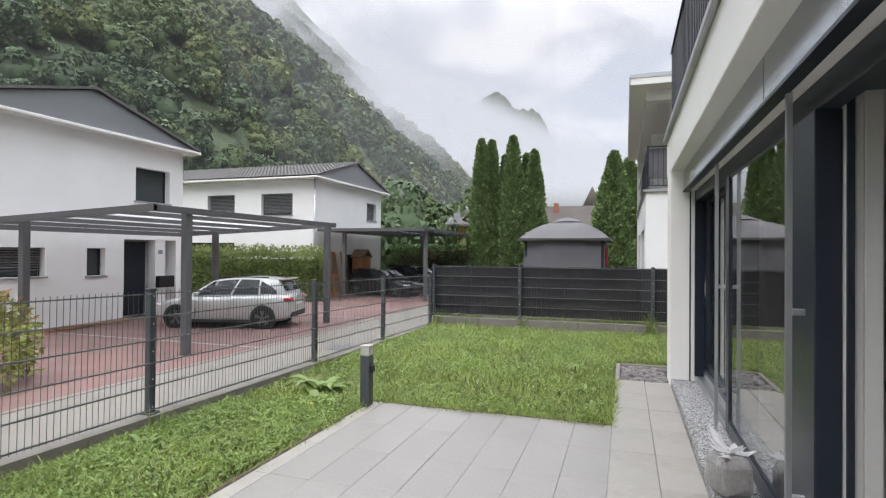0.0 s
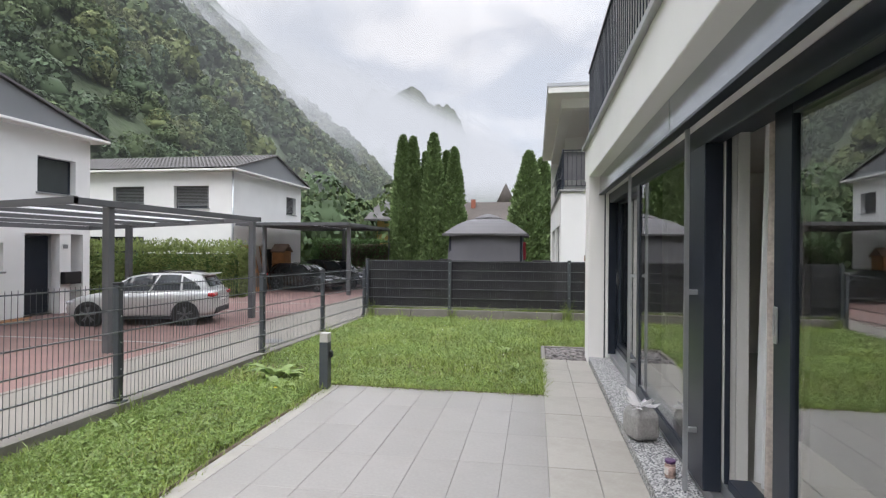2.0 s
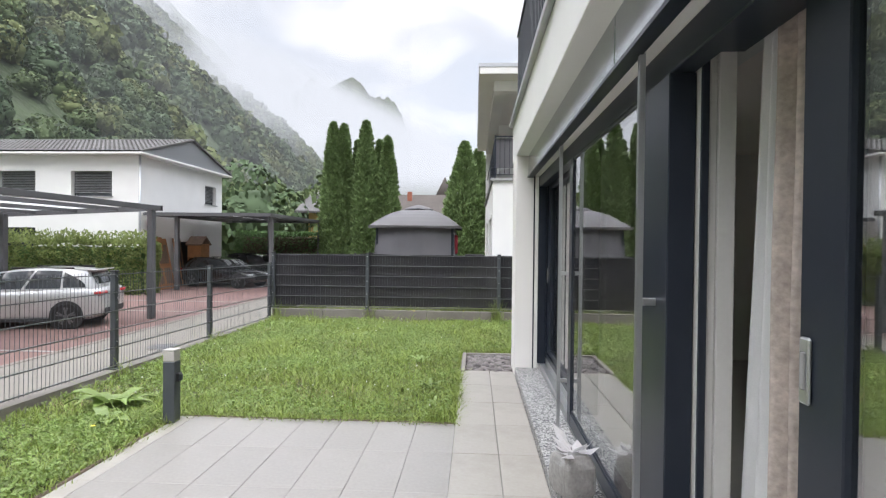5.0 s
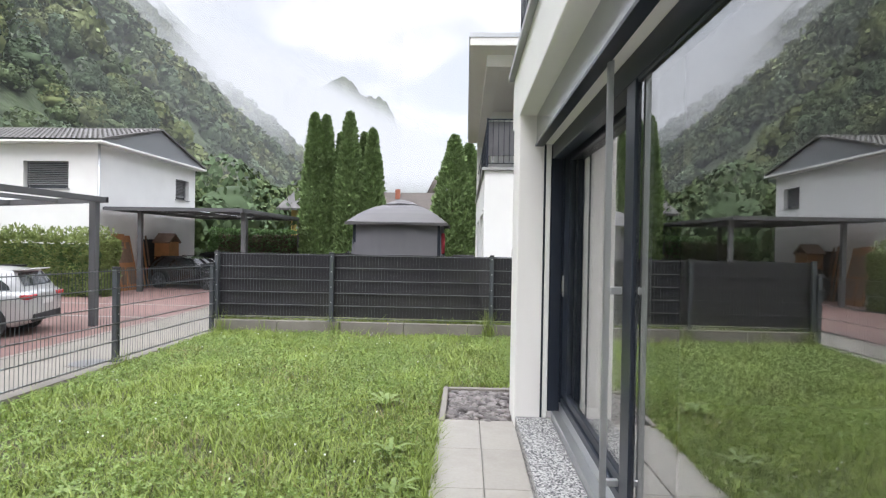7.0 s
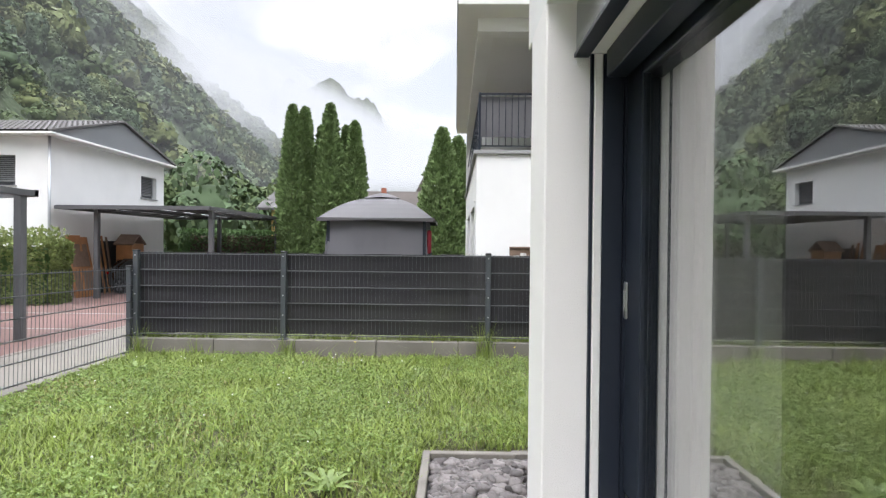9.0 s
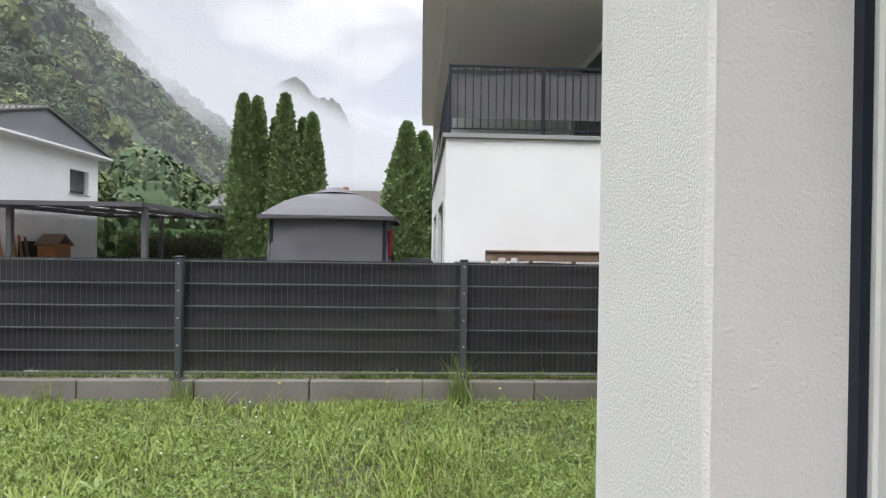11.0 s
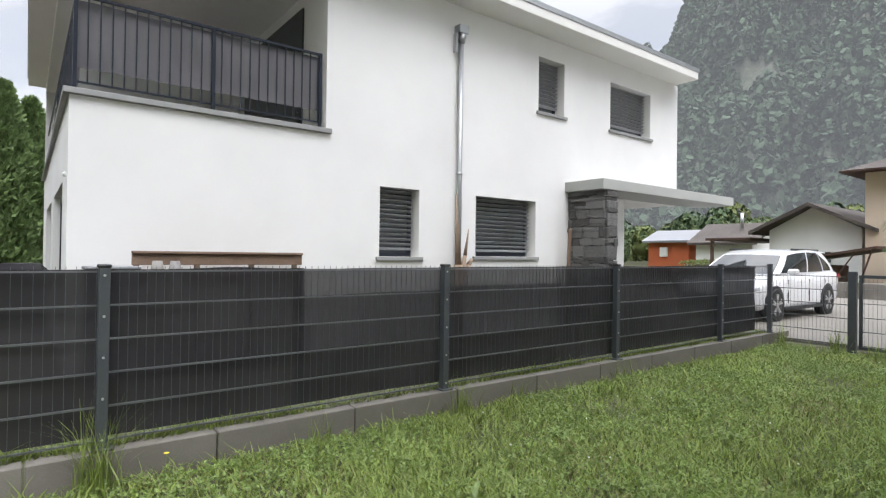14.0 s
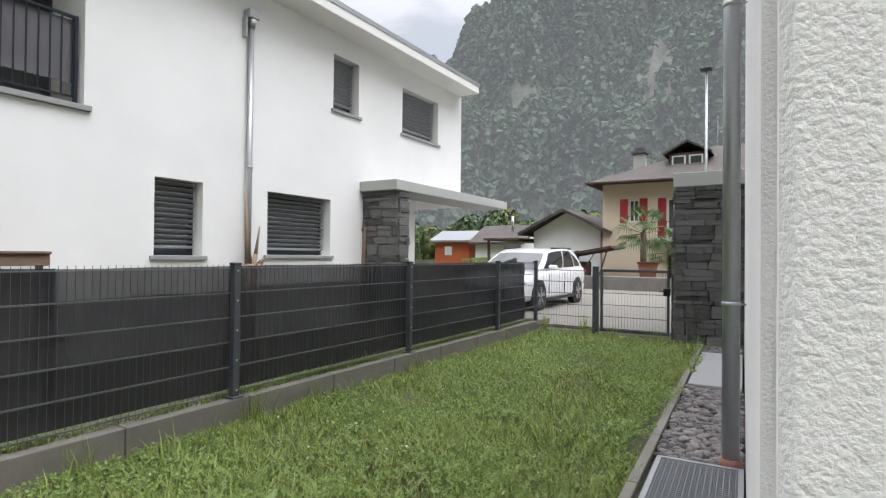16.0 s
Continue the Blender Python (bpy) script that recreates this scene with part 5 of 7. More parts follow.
def slope_point(s, u):
    """s metres up the valley side and u metres along it."""
    h = max(0.0, s) * 0.96 + 26 * noise.noise(Vector((u * .006, s * .006, 2))) * min(1, s / 60) + 9 * noise.noise(Vector((u * .02, s * .02, 7))) * min(1, s / 40)
    xx, yy = -62 - s, u
    return Vector((xx * math.cos(VALLEY) - yy * math.sin(VALLEY), xx * math.sin(VALLEY) + yy * math.cos(VALLEY), h - 2))


def sheet(name, fn, us, ss, mat_, label, category="mountain"):
    vs, fs, w = [], [], len(ss)
    for u in us:
        for s in ss:
            vs.append(tuple(fn(s, u)))
    for i in range(len(us) - 1):
        for k in range(w - 1):
            a = i * w + k
            fs.append((a, a + w, a + w + 1, a + 1))
    return tagged(from_arrays(name, vs, fs, mat_, smooth=True), label, category, kind="structure")


sheet("backdrop_slope", slope_point, np.linspace(-500, 2600, 200), [-8, 0, 10, 25, 45, 70, 100, 140, 190, 250, 320, 400, 500, 620, 760], M["hill"], "steep wooded mountain side")
rnd_f = np.random.RandomState(12)
near, far = [], []
for k in range(9600):
    u, s = rnd_f.uniform(-120, 1050), rnd_f.uniform(0, 430)
    p = slope_point(s, u)
    d = math.hypot(p.x, p.y)
    if math.degrees(math.atan2(-p.x, p.y)) > 82:
        continue
    r = rnd_f.uniform(4.2, 8.0) * (1.0 if d < 300 else 1.2)
    (near if d < 230 else far).append((p.x, p.y, p.z + r * .45, r, r, r * rnd_f.uniform(.8, 1.15), rnd_f.rand() * 6.3))


def clumps(n, size, seed, lobes=8):
    """A crown of unit size made of leafy sprays lying on several rounded lobes."""
    rnd = np.random.RandomState(seed)
    c = rnd.normal(0, 1, (lobes, 3))
    c /= np.linalg.norm(c, axis=1)[:, None]
    c *= rnd.uniform(.35, .62, (lobes, 1))
    c[0] = (0, 0, .45)
    rad = rnd.uniform(.38, .56, lobes)
    q = rnd.normal(0, 1, (n * 5, 3))
    q /= np.linalg.norm(q, axis=1)[:, None]
    k = rnd.randint(0, lobes, n * 5)
    p = c[k] + q * rad[k][:, None]
    out = np.all(np.linalg.norm(p[:, None, :] - c[None], axis=2) > rad[None] * .93, axis=1) & (p[:, 2] > -.55)
    p, q = p[out][:n], q[out][:n]
    m = len(p)
    d = q + rnd.normal(0, .38, (m, 3))
    d /= np.linalg.norm(d, axis=1)[:, None]
    a = np.cross(d, rnd.normal(0, 1, (m, 3)))
    a /= np.linalg.norm(a, axis=1)[:, None]
    b = np.cross(d, a)
    s = size * rnd.uniform(.6, 1.3, (m, 1))
    v = np.stack((p + a * s, p + b * s * .7 + d * s * .15, p - a * s, p - b * s * .7 - d * s * .15), 1).reshape(-1, 3)
    return v, np.arange(m * 4).reshape(-1, 4)


def wood(places, shapes, label, pale=0.0):
    """Tree crowns in three greens, each with a closed inner mass under its sprays."""
    kinds = [[], [], []]
    for q in places:
        t = noise.noise(Vector((q[0] * .02, q[1] * .02, q[2] * .02))) + rnd_f.uniform(-.5, .5) + pale
        kinds[1 if t > .30 else 2 if t < -.12 else 0].append(q)
    for group, mt in zip(kinds, ("leaf", "leaf_pale", "leaf_deep")):
        if group:
            tagged(scatter("woodland", shapes, group, M[mt]), label, "forest", kind="stuff")
            inner = [(x, y, z, sx * .50, sy * .50, sz * .50, a) for x, y, z, sx, sy, sz, a in group]
            tagged(scatter("woodland", CORES, inner, M[mt]), label, "forest", kind="stuff")


CORES = [lumpy(2, k + 9, .35, 1.6) for k in range(4)]
crowns_hi = [clumps(560, .095, k) for k in range(6)]
crowns_mid = [clumps(260, .14, 20 + k) for k in range(6)]
crowns_lo = [clumps(100, .22, 40 + k) for k in range(6)]
near.sort(key=lambda q: q[0] ** 2 + q[1] ** 2)
wood(near[:450], crowns_hi, "dense mixed broadleaf forest on the slope")
wood(near[450:], crowns_mid, "mixed broadleaf forest higher on the slope")
wood(far[:4300], crowns_lo, "distant broadleaf forest climbing into the clouds")
lowland = []
for k in range(300):
    y = rnd_f.uniform(34, 110)
    x = rnd_f.uniform(-62, -10 - (y - 34) * .05)
    if x > -18 and y < 40:
        continue
    r = rnd_f.uniform(2.4, 4.4)
    lowland.append((x, y, -1 + r * .9, r, r, r * rnd_f.uniform(.9, 1.4), rnd_f.rand() * 6.3))
wood(lowland, [clumps(800, .066, 80 + k, 11) for k in range(5)], "bright green trees at the foot of the slope", .25)


def polar(h_deg, d, z):
    a = radians(h_deg)
    return Vector((d * math.sin(a), d * math.cos(a), z))


def right_ridge(s, h):
    e = 20.5 + 8 * min(1, max(0, (h - 58.5) / 9)) - 3.0 * min(1, max(0, (58.5 - h) / 8)) + 1.6 * noise.noise(Vector((h * .35, 0, 4))) + .6 * noise.noise(Vector((h * 1.4, 0, 8)))
    d = 330 + s * 620
    top = math.tan(radians(e)) * 950
    z = top * s ** 1.12 * (1 + .10 * noise.noise(Vector((h * .18, s * 2.2, 5))) + .05 * noise.noise(Vector((h * .7, s * 7, 9))))
    d += 70 * noise.noise(Vector((h * .22, s * 3, 1))) + 26 * noise.noise(Vector((h * .9, s * 9, 3)))
    return polar(h, d, z - 3)


sheet("backdrop_ridge", right_ridge, np.linspace(30, 150, 240), np.linspace(0, 1, 70), M["hill_far"], "steep rocky mountain with dark woods")
pl = []
for k in range(15000):
    h, s = rnd_f.uniform(44, 100), rnd_f.rand() ** .8
    rocky = noise.noise(Vector((h * .33, s * 4.0, 21))) + .6 * noise.noise(Vector((h * 1.1, s * 11, 11)))
    if rocky > .42 and s > .15:
        continue
    p = right_ridge(s, h)
    r = rnd_f.uniform(2.6, 5.0)
    pl.append((p.x, p.y, p.z + r * .4, r * 1.25, r * 1.25, r * rnd_f.uniform(1.0, 1.7), rnd_f.rand() * 6.3))
tagged(scatter("woodland", [clumps(15, .55, 60 + k) for k in range(8)], pl, M["leaf_far"]), "dark woods covering the rocky mountain", "forest", kind="stuff")
vl = []
for k in range(330):
    h, d = rnd_f.uniform(44, 100), rnd_f.uniform(75, 200)
    p = polar(h, d, 0)
    r = rnd_f.uniform(2.2, 4.6)
    vl.append((p.x, p.y, r * .8, r, r, r * rnd_f.uniform(.8, 1.4), rnd_f.rand() * 6.3))
wood(vl, crowns_hi, "green valley trees below the mountain", .3)


def far_ridge(s, h):
    e = np.interp(h, (-50, -25, -16, -12.8, -11, -8.4, -7.4, -6.4, -5, -3, -1, 2, 15, 25), (14, 15, 15.5, 16.6, 15.2, 14.2, 12.2, 9.6, 8, 6.9, 2.5, 1.5, 3, 5.5))
    e += .4 * noise.noise(Vector((h * .9, 0, 1))) + .4 * noise.noise(Vector((h * 2.2, 0, 2))) + .2 * noise.noise(Vector((h * 7, 0, 5)))
    return polar(h, 900 + s * 700, math.tan(radians(e)) * 1600 * s ** 1.1 * (1 + .08 * noise.noise(Vector((h * .5, s * 4, 3)))) - 3)


sheet("backdrop_far", far_ridge, np.linspace(-50, 60, 440), np.linspace(0, 1, 40), M["hill_far"], "hazy crag rising out of the mist")


def glow_veil_material(name, lo, hi, thresh, dens, scale, strength, top=900, right=4000):
    """Mist or haze: white glow on a clear sheet, its density growing with height and following noise."""
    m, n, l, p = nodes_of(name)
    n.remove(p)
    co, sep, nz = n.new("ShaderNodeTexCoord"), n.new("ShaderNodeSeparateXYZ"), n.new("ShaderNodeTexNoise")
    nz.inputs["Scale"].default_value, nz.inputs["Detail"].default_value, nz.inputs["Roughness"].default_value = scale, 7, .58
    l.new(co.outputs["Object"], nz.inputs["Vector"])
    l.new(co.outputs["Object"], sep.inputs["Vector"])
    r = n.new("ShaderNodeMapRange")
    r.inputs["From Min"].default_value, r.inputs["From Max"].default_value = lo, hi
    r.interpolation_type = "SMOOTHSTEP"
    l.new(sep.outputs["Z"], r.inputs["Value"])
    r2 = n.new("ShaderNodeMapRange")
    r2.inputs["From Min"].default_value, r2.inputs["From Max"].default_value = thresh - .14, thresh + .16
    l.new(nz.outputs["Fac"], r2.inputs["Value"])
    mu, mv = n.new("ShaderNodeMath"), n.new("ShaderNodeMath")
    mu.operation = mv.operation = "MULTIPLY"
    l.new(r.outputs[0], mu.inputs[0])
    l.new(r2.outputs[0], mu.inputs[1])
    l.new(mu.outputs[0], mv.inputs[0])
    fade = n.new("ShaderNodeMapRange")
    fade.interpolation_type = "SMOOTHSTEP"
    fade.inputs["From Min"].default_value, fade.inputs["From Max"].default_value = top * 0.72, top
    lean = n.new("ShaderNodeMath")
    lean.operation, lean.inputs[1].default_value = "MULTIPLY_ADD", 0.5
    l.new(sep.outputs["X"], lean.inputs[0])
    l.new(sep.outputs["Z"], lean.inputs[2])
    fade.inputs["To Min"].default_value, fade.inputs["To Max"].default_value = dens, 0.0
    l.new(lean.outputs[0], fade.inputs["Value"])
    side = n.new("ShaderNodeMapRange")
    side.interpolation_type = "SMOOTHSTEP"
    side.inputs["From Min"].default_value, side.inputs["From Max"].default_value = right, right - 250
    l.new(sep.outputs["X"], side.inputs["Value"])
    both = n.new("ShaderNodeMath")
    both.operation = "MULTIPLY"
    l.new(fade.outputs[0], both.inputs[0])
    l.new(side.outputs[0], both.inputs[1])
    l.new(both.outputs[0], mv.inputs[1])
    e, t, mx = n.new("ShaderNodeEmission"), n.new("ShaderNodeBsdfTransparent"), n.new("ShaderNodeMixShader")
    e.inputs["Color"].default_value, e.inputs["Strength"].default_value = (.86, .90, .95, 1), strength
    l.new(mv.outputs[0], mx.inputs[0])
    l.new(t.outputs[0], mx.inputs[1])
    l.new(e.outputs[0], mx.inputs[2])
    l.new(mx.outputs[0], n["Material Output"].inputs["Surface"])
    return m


def mist(name, y, x0, x1, z0, z1, *args):
    bm = bmesh.new()
    bm.faces.new([bm.verts.new(v) for v in ((x0, y, z0), (x1, y, z0), (x1, y, z1), (x0, y, z1))])
    ob = tagged(part(name, bm, glow_veil_material(name, *args)), "glowing sheet for low cloud in the valley", "cloud", kind="structure")
    ob.visible_shadow = False
    return ob


# added glowing see-through sheets that pale the mountains as distance haze would
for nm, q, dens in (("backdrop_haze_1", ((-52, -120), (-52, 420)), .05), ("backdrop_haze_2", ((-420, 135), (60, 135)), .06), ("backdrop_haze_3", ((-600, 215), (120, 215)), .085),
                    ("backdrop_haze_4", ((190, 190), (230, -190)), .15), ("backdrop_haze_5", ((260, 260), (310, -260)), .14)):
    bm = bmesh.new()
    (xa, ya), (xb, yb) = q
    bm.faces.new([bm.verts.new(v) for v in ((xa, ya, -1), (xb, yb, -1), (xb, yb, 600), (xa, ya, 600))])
    hz = tagged(part(nm, bm, glow_veil_material(nm, -300, -100, -1.0, dens, .01, .62)), "glowing sheet that lays haze over the mountain", "haze", kind="structure")
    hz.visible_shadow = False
# low cloud drawn as self-glowing sheets across the valley
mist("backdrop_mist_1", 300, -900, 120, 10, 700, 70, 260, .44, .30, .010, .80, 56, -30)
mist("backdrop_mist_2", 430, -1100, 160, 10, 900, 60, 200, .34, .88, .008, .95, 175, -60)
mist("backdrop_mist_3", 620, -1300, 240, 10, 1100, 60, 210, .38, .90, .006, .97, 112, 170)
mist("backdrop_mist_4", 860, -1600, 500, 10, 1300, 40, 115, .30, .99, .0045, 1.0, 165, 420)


# ---- lawn ----
def lawn_blades(name, x0, x1, y0, y1, per_m2, seed, label, tall=1.0, mat_="blade", patchy=0.85):
    rnd = np.random.RandomState(seed)
    n = int((x1 - x0) * (y1 - y0) * per_m2)
    x, y = rnd.uniform(x0, x1, n), rnd.uniform(y0, y1, n)
    k = np.array([noise.noise(Vector((a * .9, b * .9, seed))) + .6 * noise.noise(Vector((a * 3.3, b * 3.3, seed + 4))) for a, b in zip(x, y)])
    keep = rnd.rand(n) < np.clip(patchy + k * .9, .25 if patchy > .5 else 0, 1)
    x, y, k = x[keep], y[keep], k[keep]
    n = len(x)
    h = tall * np.clip(.044 + .032 * k + rnd.exponential(.014, n), .022, .16)
    a, lean = rnd.rand(n) * math.tau, rnd.uniform(.2, 1.7, n)
    w = rnd.uniform(.0022, .0055, n)
    sx, sy = np.cos(a), np.sin(a)
    lx, ly = -sy * lean * h, sx * lean * h
    z = np.full(n, LAWN - .012)
    v = np.stack((np.stack((x - sx * w, y - sy * w, z), 1), np.stack((x + sx * w, y + sy * w, z), 1),
                  np.stack((x + sx * w * .8 + lx * .4, y + sy * w * .8 + ly * .4, z + h * .62), 1), np.stack((x - sx * w * .8 + lx * .4, y - sy * w * .8 + ly * .4, z + h * .62), 1),
                  np.stack((x + lx, y + ly, z + h), 1)), 1).reshape(-1, 3)
    b = np.arange(n) * 5
    f = np.stack((b, b + 1, b + 2, b + 3), 1).tolist() + np.stack((b + 3, b + 2, b + 4), 1).tolist()
    return tagged(from_arrays(name, v.tolist(), f, M[mat_]), label, "grass", kind="stuff")


lawn_blades("lawn_grass", -4.26, -2.85, -8.6, -1.5, 3200, 1, "rough green lawn beside the patio", 1.15)
lawn_blades("lawn_grass", -4.26, -0.56, -1.53, 4.37, 3600, 2, "rough green lawn with weeds")
lawn_blades("lawn_grass", -0.50, 3.6, 1.44, 4.37, 4200, 3, "rough green lawn along the screened fence", 1.05)
lawn_blades("lawn_grass", -0.57, -0.49, 1.31, 4.37, 3800, 5, "rough green lawn with weeds")
lawn_blades("lawn_grass", 3.6, 9.1, 1.62, 4.37, 2600, 4, "rough green lawn towards the gate")

lawn_blades("lawn_grass", -2.93, -2.80, -8.6, -1.5, 3000, 6, "grass hanging over the patio edge", 1.25)
lawn_blades("lawn_grass", -2.85, -0.52, -1.58, -1.48, 3000, 7, "grass hanging over the patio edge", 1.2)
lawn_blades("lawn_grass", -0.62, -0.52, -1.5, 0.25, 3000, 8, "grass hanging over the border tiles", 1.3)
for i, b in enumerate(((-2.885, -2.855, -8.7, -1.5, -.25, -.168), (-2.855, -.548, -1.525, -1.495, -.25, -.168))):
    structure("soil_edge" if not i else "soil_edge.001", boxes(b, bevel=.008), M["bark"], "brown soil edge of the lawn", "ground")
for seed, x0, x1, y0, y1 in ((61, -4.2, -2.9, -8.0, -1.5), (62, -4.2, -.6, -1.5, 4.3), (63, -.4, 9.0, 1.5, 4.3)):
    lawn_blades("dry_grass", x0, x1, y0, y1, 700, seed, "straw-coloured dry grass in patches of the lawn", .8, "blade_dry", .12)
for seed, x0, x1, y0, y1 in ((71, -4.2, -2.95, -8.0, -1.6), (72, -4.2, -.65, -1.4, 4.3), (73, -.4, 9.0, 1.6, 4.3)):
    lawn_blades("long_grass", x0, x1, y0, y1, 260, seed, "longer grass blades standing above the lawn", 1.9)
verge = lawn_blades("verge_grass", -4.2, 9.0, 4.465, 4.56, 6500, 64, "thin line of grass between kerb and privacy cloth", 1.1)
verge.location.z = .195
clover = []
rnd_c = np.random.RandomState(77)
for k in range(62000):
    if k % 3 == 0:
        x, y = rnd_c.uniform(-4.2, -2.9), rnd_c.uniform(-7.5, -1.5)
    elif k % 3 == 1:
        x, y = rnd_c.uniform(-4.2, -.6), rnd_c.uniform(-1.5, 4.3)
    else:
        x, y = rnd_c.uniform(-.4, 9.0), rnd_c.uniform(1.5, 4.3)
    if noise.noise(Vector((x * 1.1, y * 1.1, 9))) < rnd_c.uniform(-.42, .5):
        continue
    clover.append((x, y))
cv = np.array(clover)
n_c = len(cv)
pc = np.stack((cv[:, 0], cv[:, 1], LAWN + rnd_c.uniform(.03, .075, n_c)), 1)
tri = np.repeat(pc, 3, axis=0)
ang = np.repeat(rnd_c.rand(n_c) * math.tau, 3) + np.tile(np.arange(3) * math.tau / 3, n_c)
leaf_cloud("clover", tri, np.stack((np.cos(ang), np.sin(ang), np.full(n_c * 3, .45)), 1) * 3, .028, M["weed"], None, 3, 0)
tagged(bpy.data.objects["clover"], "patches of clover among the grass", "clover", kind="stuff")


def rosette(x, y, n, length, width, seed, label="broad-leaved weed growing in the lawn", z=LAWN, upright=.35):
    """A flat weed: leaves of several points each, bent outwards."""
    r = random.Random(seed)
    w = thing("weed", label, "weed", pose(x, y, z))
    for k in range(n):
        a = k * 2.4 + r.uniform(-.3, .3)
        ln, wd, up = length * r.uniform(.6, 1.1), width * r.uniform(.7, 1.1), upright * r.uniform(.5, 1.6)
        bm, rows_w = bmesh.new(), []
        for i in range(6):
            s = i / 5
            hw = wd * .5 * math.sin(min(1, s * 1.05 + .08) * math.pi) ** .7 * (1 + .2 * (i % 2))
            d = s * ln
            hz = .01 + up * ln * math.sin(s * 2.2) - .1 * ln * s * s
            rows_w.append([bm.verts.new((d * math.cos(a) - q * hw * math.sin(a), d * math.sin(a) + q * hw * math.cos(a), hz + .12 * wd * abs(q))) for q in (-1, 0, 1)])
        for p, q in zip(rows_w, rows_w[1:]):
            for i in range(2):
                bm.faces.new((p[i], p[i + 1], q[i + 1], q[i])).smooth = True
        part("leaf", bm, M["weed"], w)
    return w


for i, (x, y, n, ln, wd) in enumerate(((-3.55, -1.35, 14, .34, .13), (-3.35, -1.75, 10, .28, .10), (-3.9, -3.3, 10, .26, .06), (-3.2, -2.6, 8, .22, .05), (-3.6, -4.6, 12, .25, .06), (-3.1, -5.2, 9, .3, .07),
                                       (-1.05, .75, 10, .26, .06), (-1.3, 1.5, 9, .24, .06), (-.85, -.4, 9, .26, .06), (-.75, -1.0, 10, .25, .05), (-2.55, -1.15, 8, .2, .05), (-1.9, .2, 8, .18, .05),
                                       (-2.1, 2.6, 8, .2, .05), (-3.7, 3.4, 9, .25, .08), (.6, 2.3, 9, .22, .05), (1.6, 2.9, 9, .22, .05), (2.9, 3.4, 8, .2, .05), (3.9, 2.6, 8, .18, .05))):
    rosette(x, y, n, ln if i < 2 else ln * .8, wd if i < 2 else wd * .6, i)


def tuft(x, y, n, height, seed, label="tall grass tuft at the foot of a fence post"):
    r = np.random.RandomState(seed)
    t = thing("grass_tuft", label, "grass", pose(x, y, LAWN))
    vs, fs = [], []
    for k in range(n):
        a, ln, le, w = r.rand() * math.tau, height * r.uniform(.4, 1.1), r.uniform(.15, .8), r.uniform(.002, .005)
        ox, oy = r.normal(0, .05, 2)
        o = len(vs)
        for i in range(4):
            s = i / 3
            q = w * (1 - s * .9)
            px, py, pz = ox + math.cos(a) * le * ln * s * s, oy + math.sin(a) * le * ln * s * s, ln * (s - .35 * le * s * s)
            vs += [(px - math.sin(a) * q, py + math.cos(a) * q, pz), (px + math.sin(a) * q, py - math.cos(a) * q, pz)]
        for i in range(3):
            fs.append((o + i * 2, o + i * 2 + 1, o + i * 2 + 3, o + i * 2 + 2))
    from_arrays("foliage", vs, fs, M["blade"], t)
    return t


for i, (x, y, n, h) in enumerate(((-2.40, 4.33, 60, .42), (.02, 4.32, 110, .55), (2.7, 4.32, 60, .36), (-4.15, 4.25, 70, .45), (-3.5, 4.30, 30, .3), (1.4, 4.33, 35, .28), (3.4, 4.33, 40, .25), (5.0, 4.33, 40, .3),
                                  (8.9, 4.2, 60, .5), (9.0, 3.5, 80, .5), (8.95, 3.0, 50, .35), (8.95, 2.3, 40, .3), (-4.2, -2.9, 40, .3), (-4.2, -.3, 40, .3), (-4.2, 1.9, 35, .28), (-4.18, -5.2, 40, .35), (-.7, -1.45, 30, .25), (-.62, -.9, 25, .22))):
    tuft(x, y, n, h, 100 + i)
for i, (x, y, z) in enumerate(((-.62, 4.25, .02), (.35, 4.2, -.02), (-1.55, 4.28, .0), (-3.2, -2.1, -.08))):
    fl_ = thing("dandelion", "small yellow flower on a thin green stalk", "flower", pose(x, y, LAWN))
    part("stalk", tubes(((0, 0, 0), (.01, 0, z - LAWN), .002), n=5), M["weed"], fl_)
    hd = bmesh.new()
    for k in range(9):
        a = k * math.tau / 9
        hd.faces.new([hd.verts.new(p) for p in ((.01, 0, z - LAWN), (.01 + .016 * math.cos(a - .3), .016 * math.sin(a - .3), z - LAWN + .006), (.01 + .016 * math.cos(a + .3), .016 * math.sin(a + .3), z - LAWN + .006))])
    part("petals", hd, M["flower_yellow"], fl_)
rnd_w = random.Random(5)
wf = []
for k in range(60):
    wf.append((rnd_w.uniform(-4.1, -.7), rnd_w.uniform(-1.3, 4.2), LAWN + .07, .007, .007, .006, 0))
for k in range(25):
    wf.append((rnd_w.uniform(.3, 8.5), rnd_w.uniform(1.7, 4.2), LAWN + .07, .007, .007, .006, 0))
tagged(scatter("clover_flowers", [ico(2)], wf, M["flower_white"]), "tiny white clover blossoms in the lawn", "flower", kind="stuff")


# ---- gravel beds, edging, grates ----
def gravel(name, x0, x1, y0, y1, z, n, size, seed, label):
    r = np.random.RandomState(seed)
    pl_ = []
    for k in range(n):
        s = size * r.uniform(.45, 1.25)
        pl_.append((r.uniform(x0, x1), r.uniform(y0, y1), z + r.uniform(-.01, .022), s * r.uniform(.7, 1.4), s, s * r.uniform(.35, .7), r.rand() * 6.3))
    return tagged(scatter(name, [lumpy(2, q + 50, .5, 1.3) for q in range(8)], pl_, M["gravel"]), label, "gravel", kind="stuff")


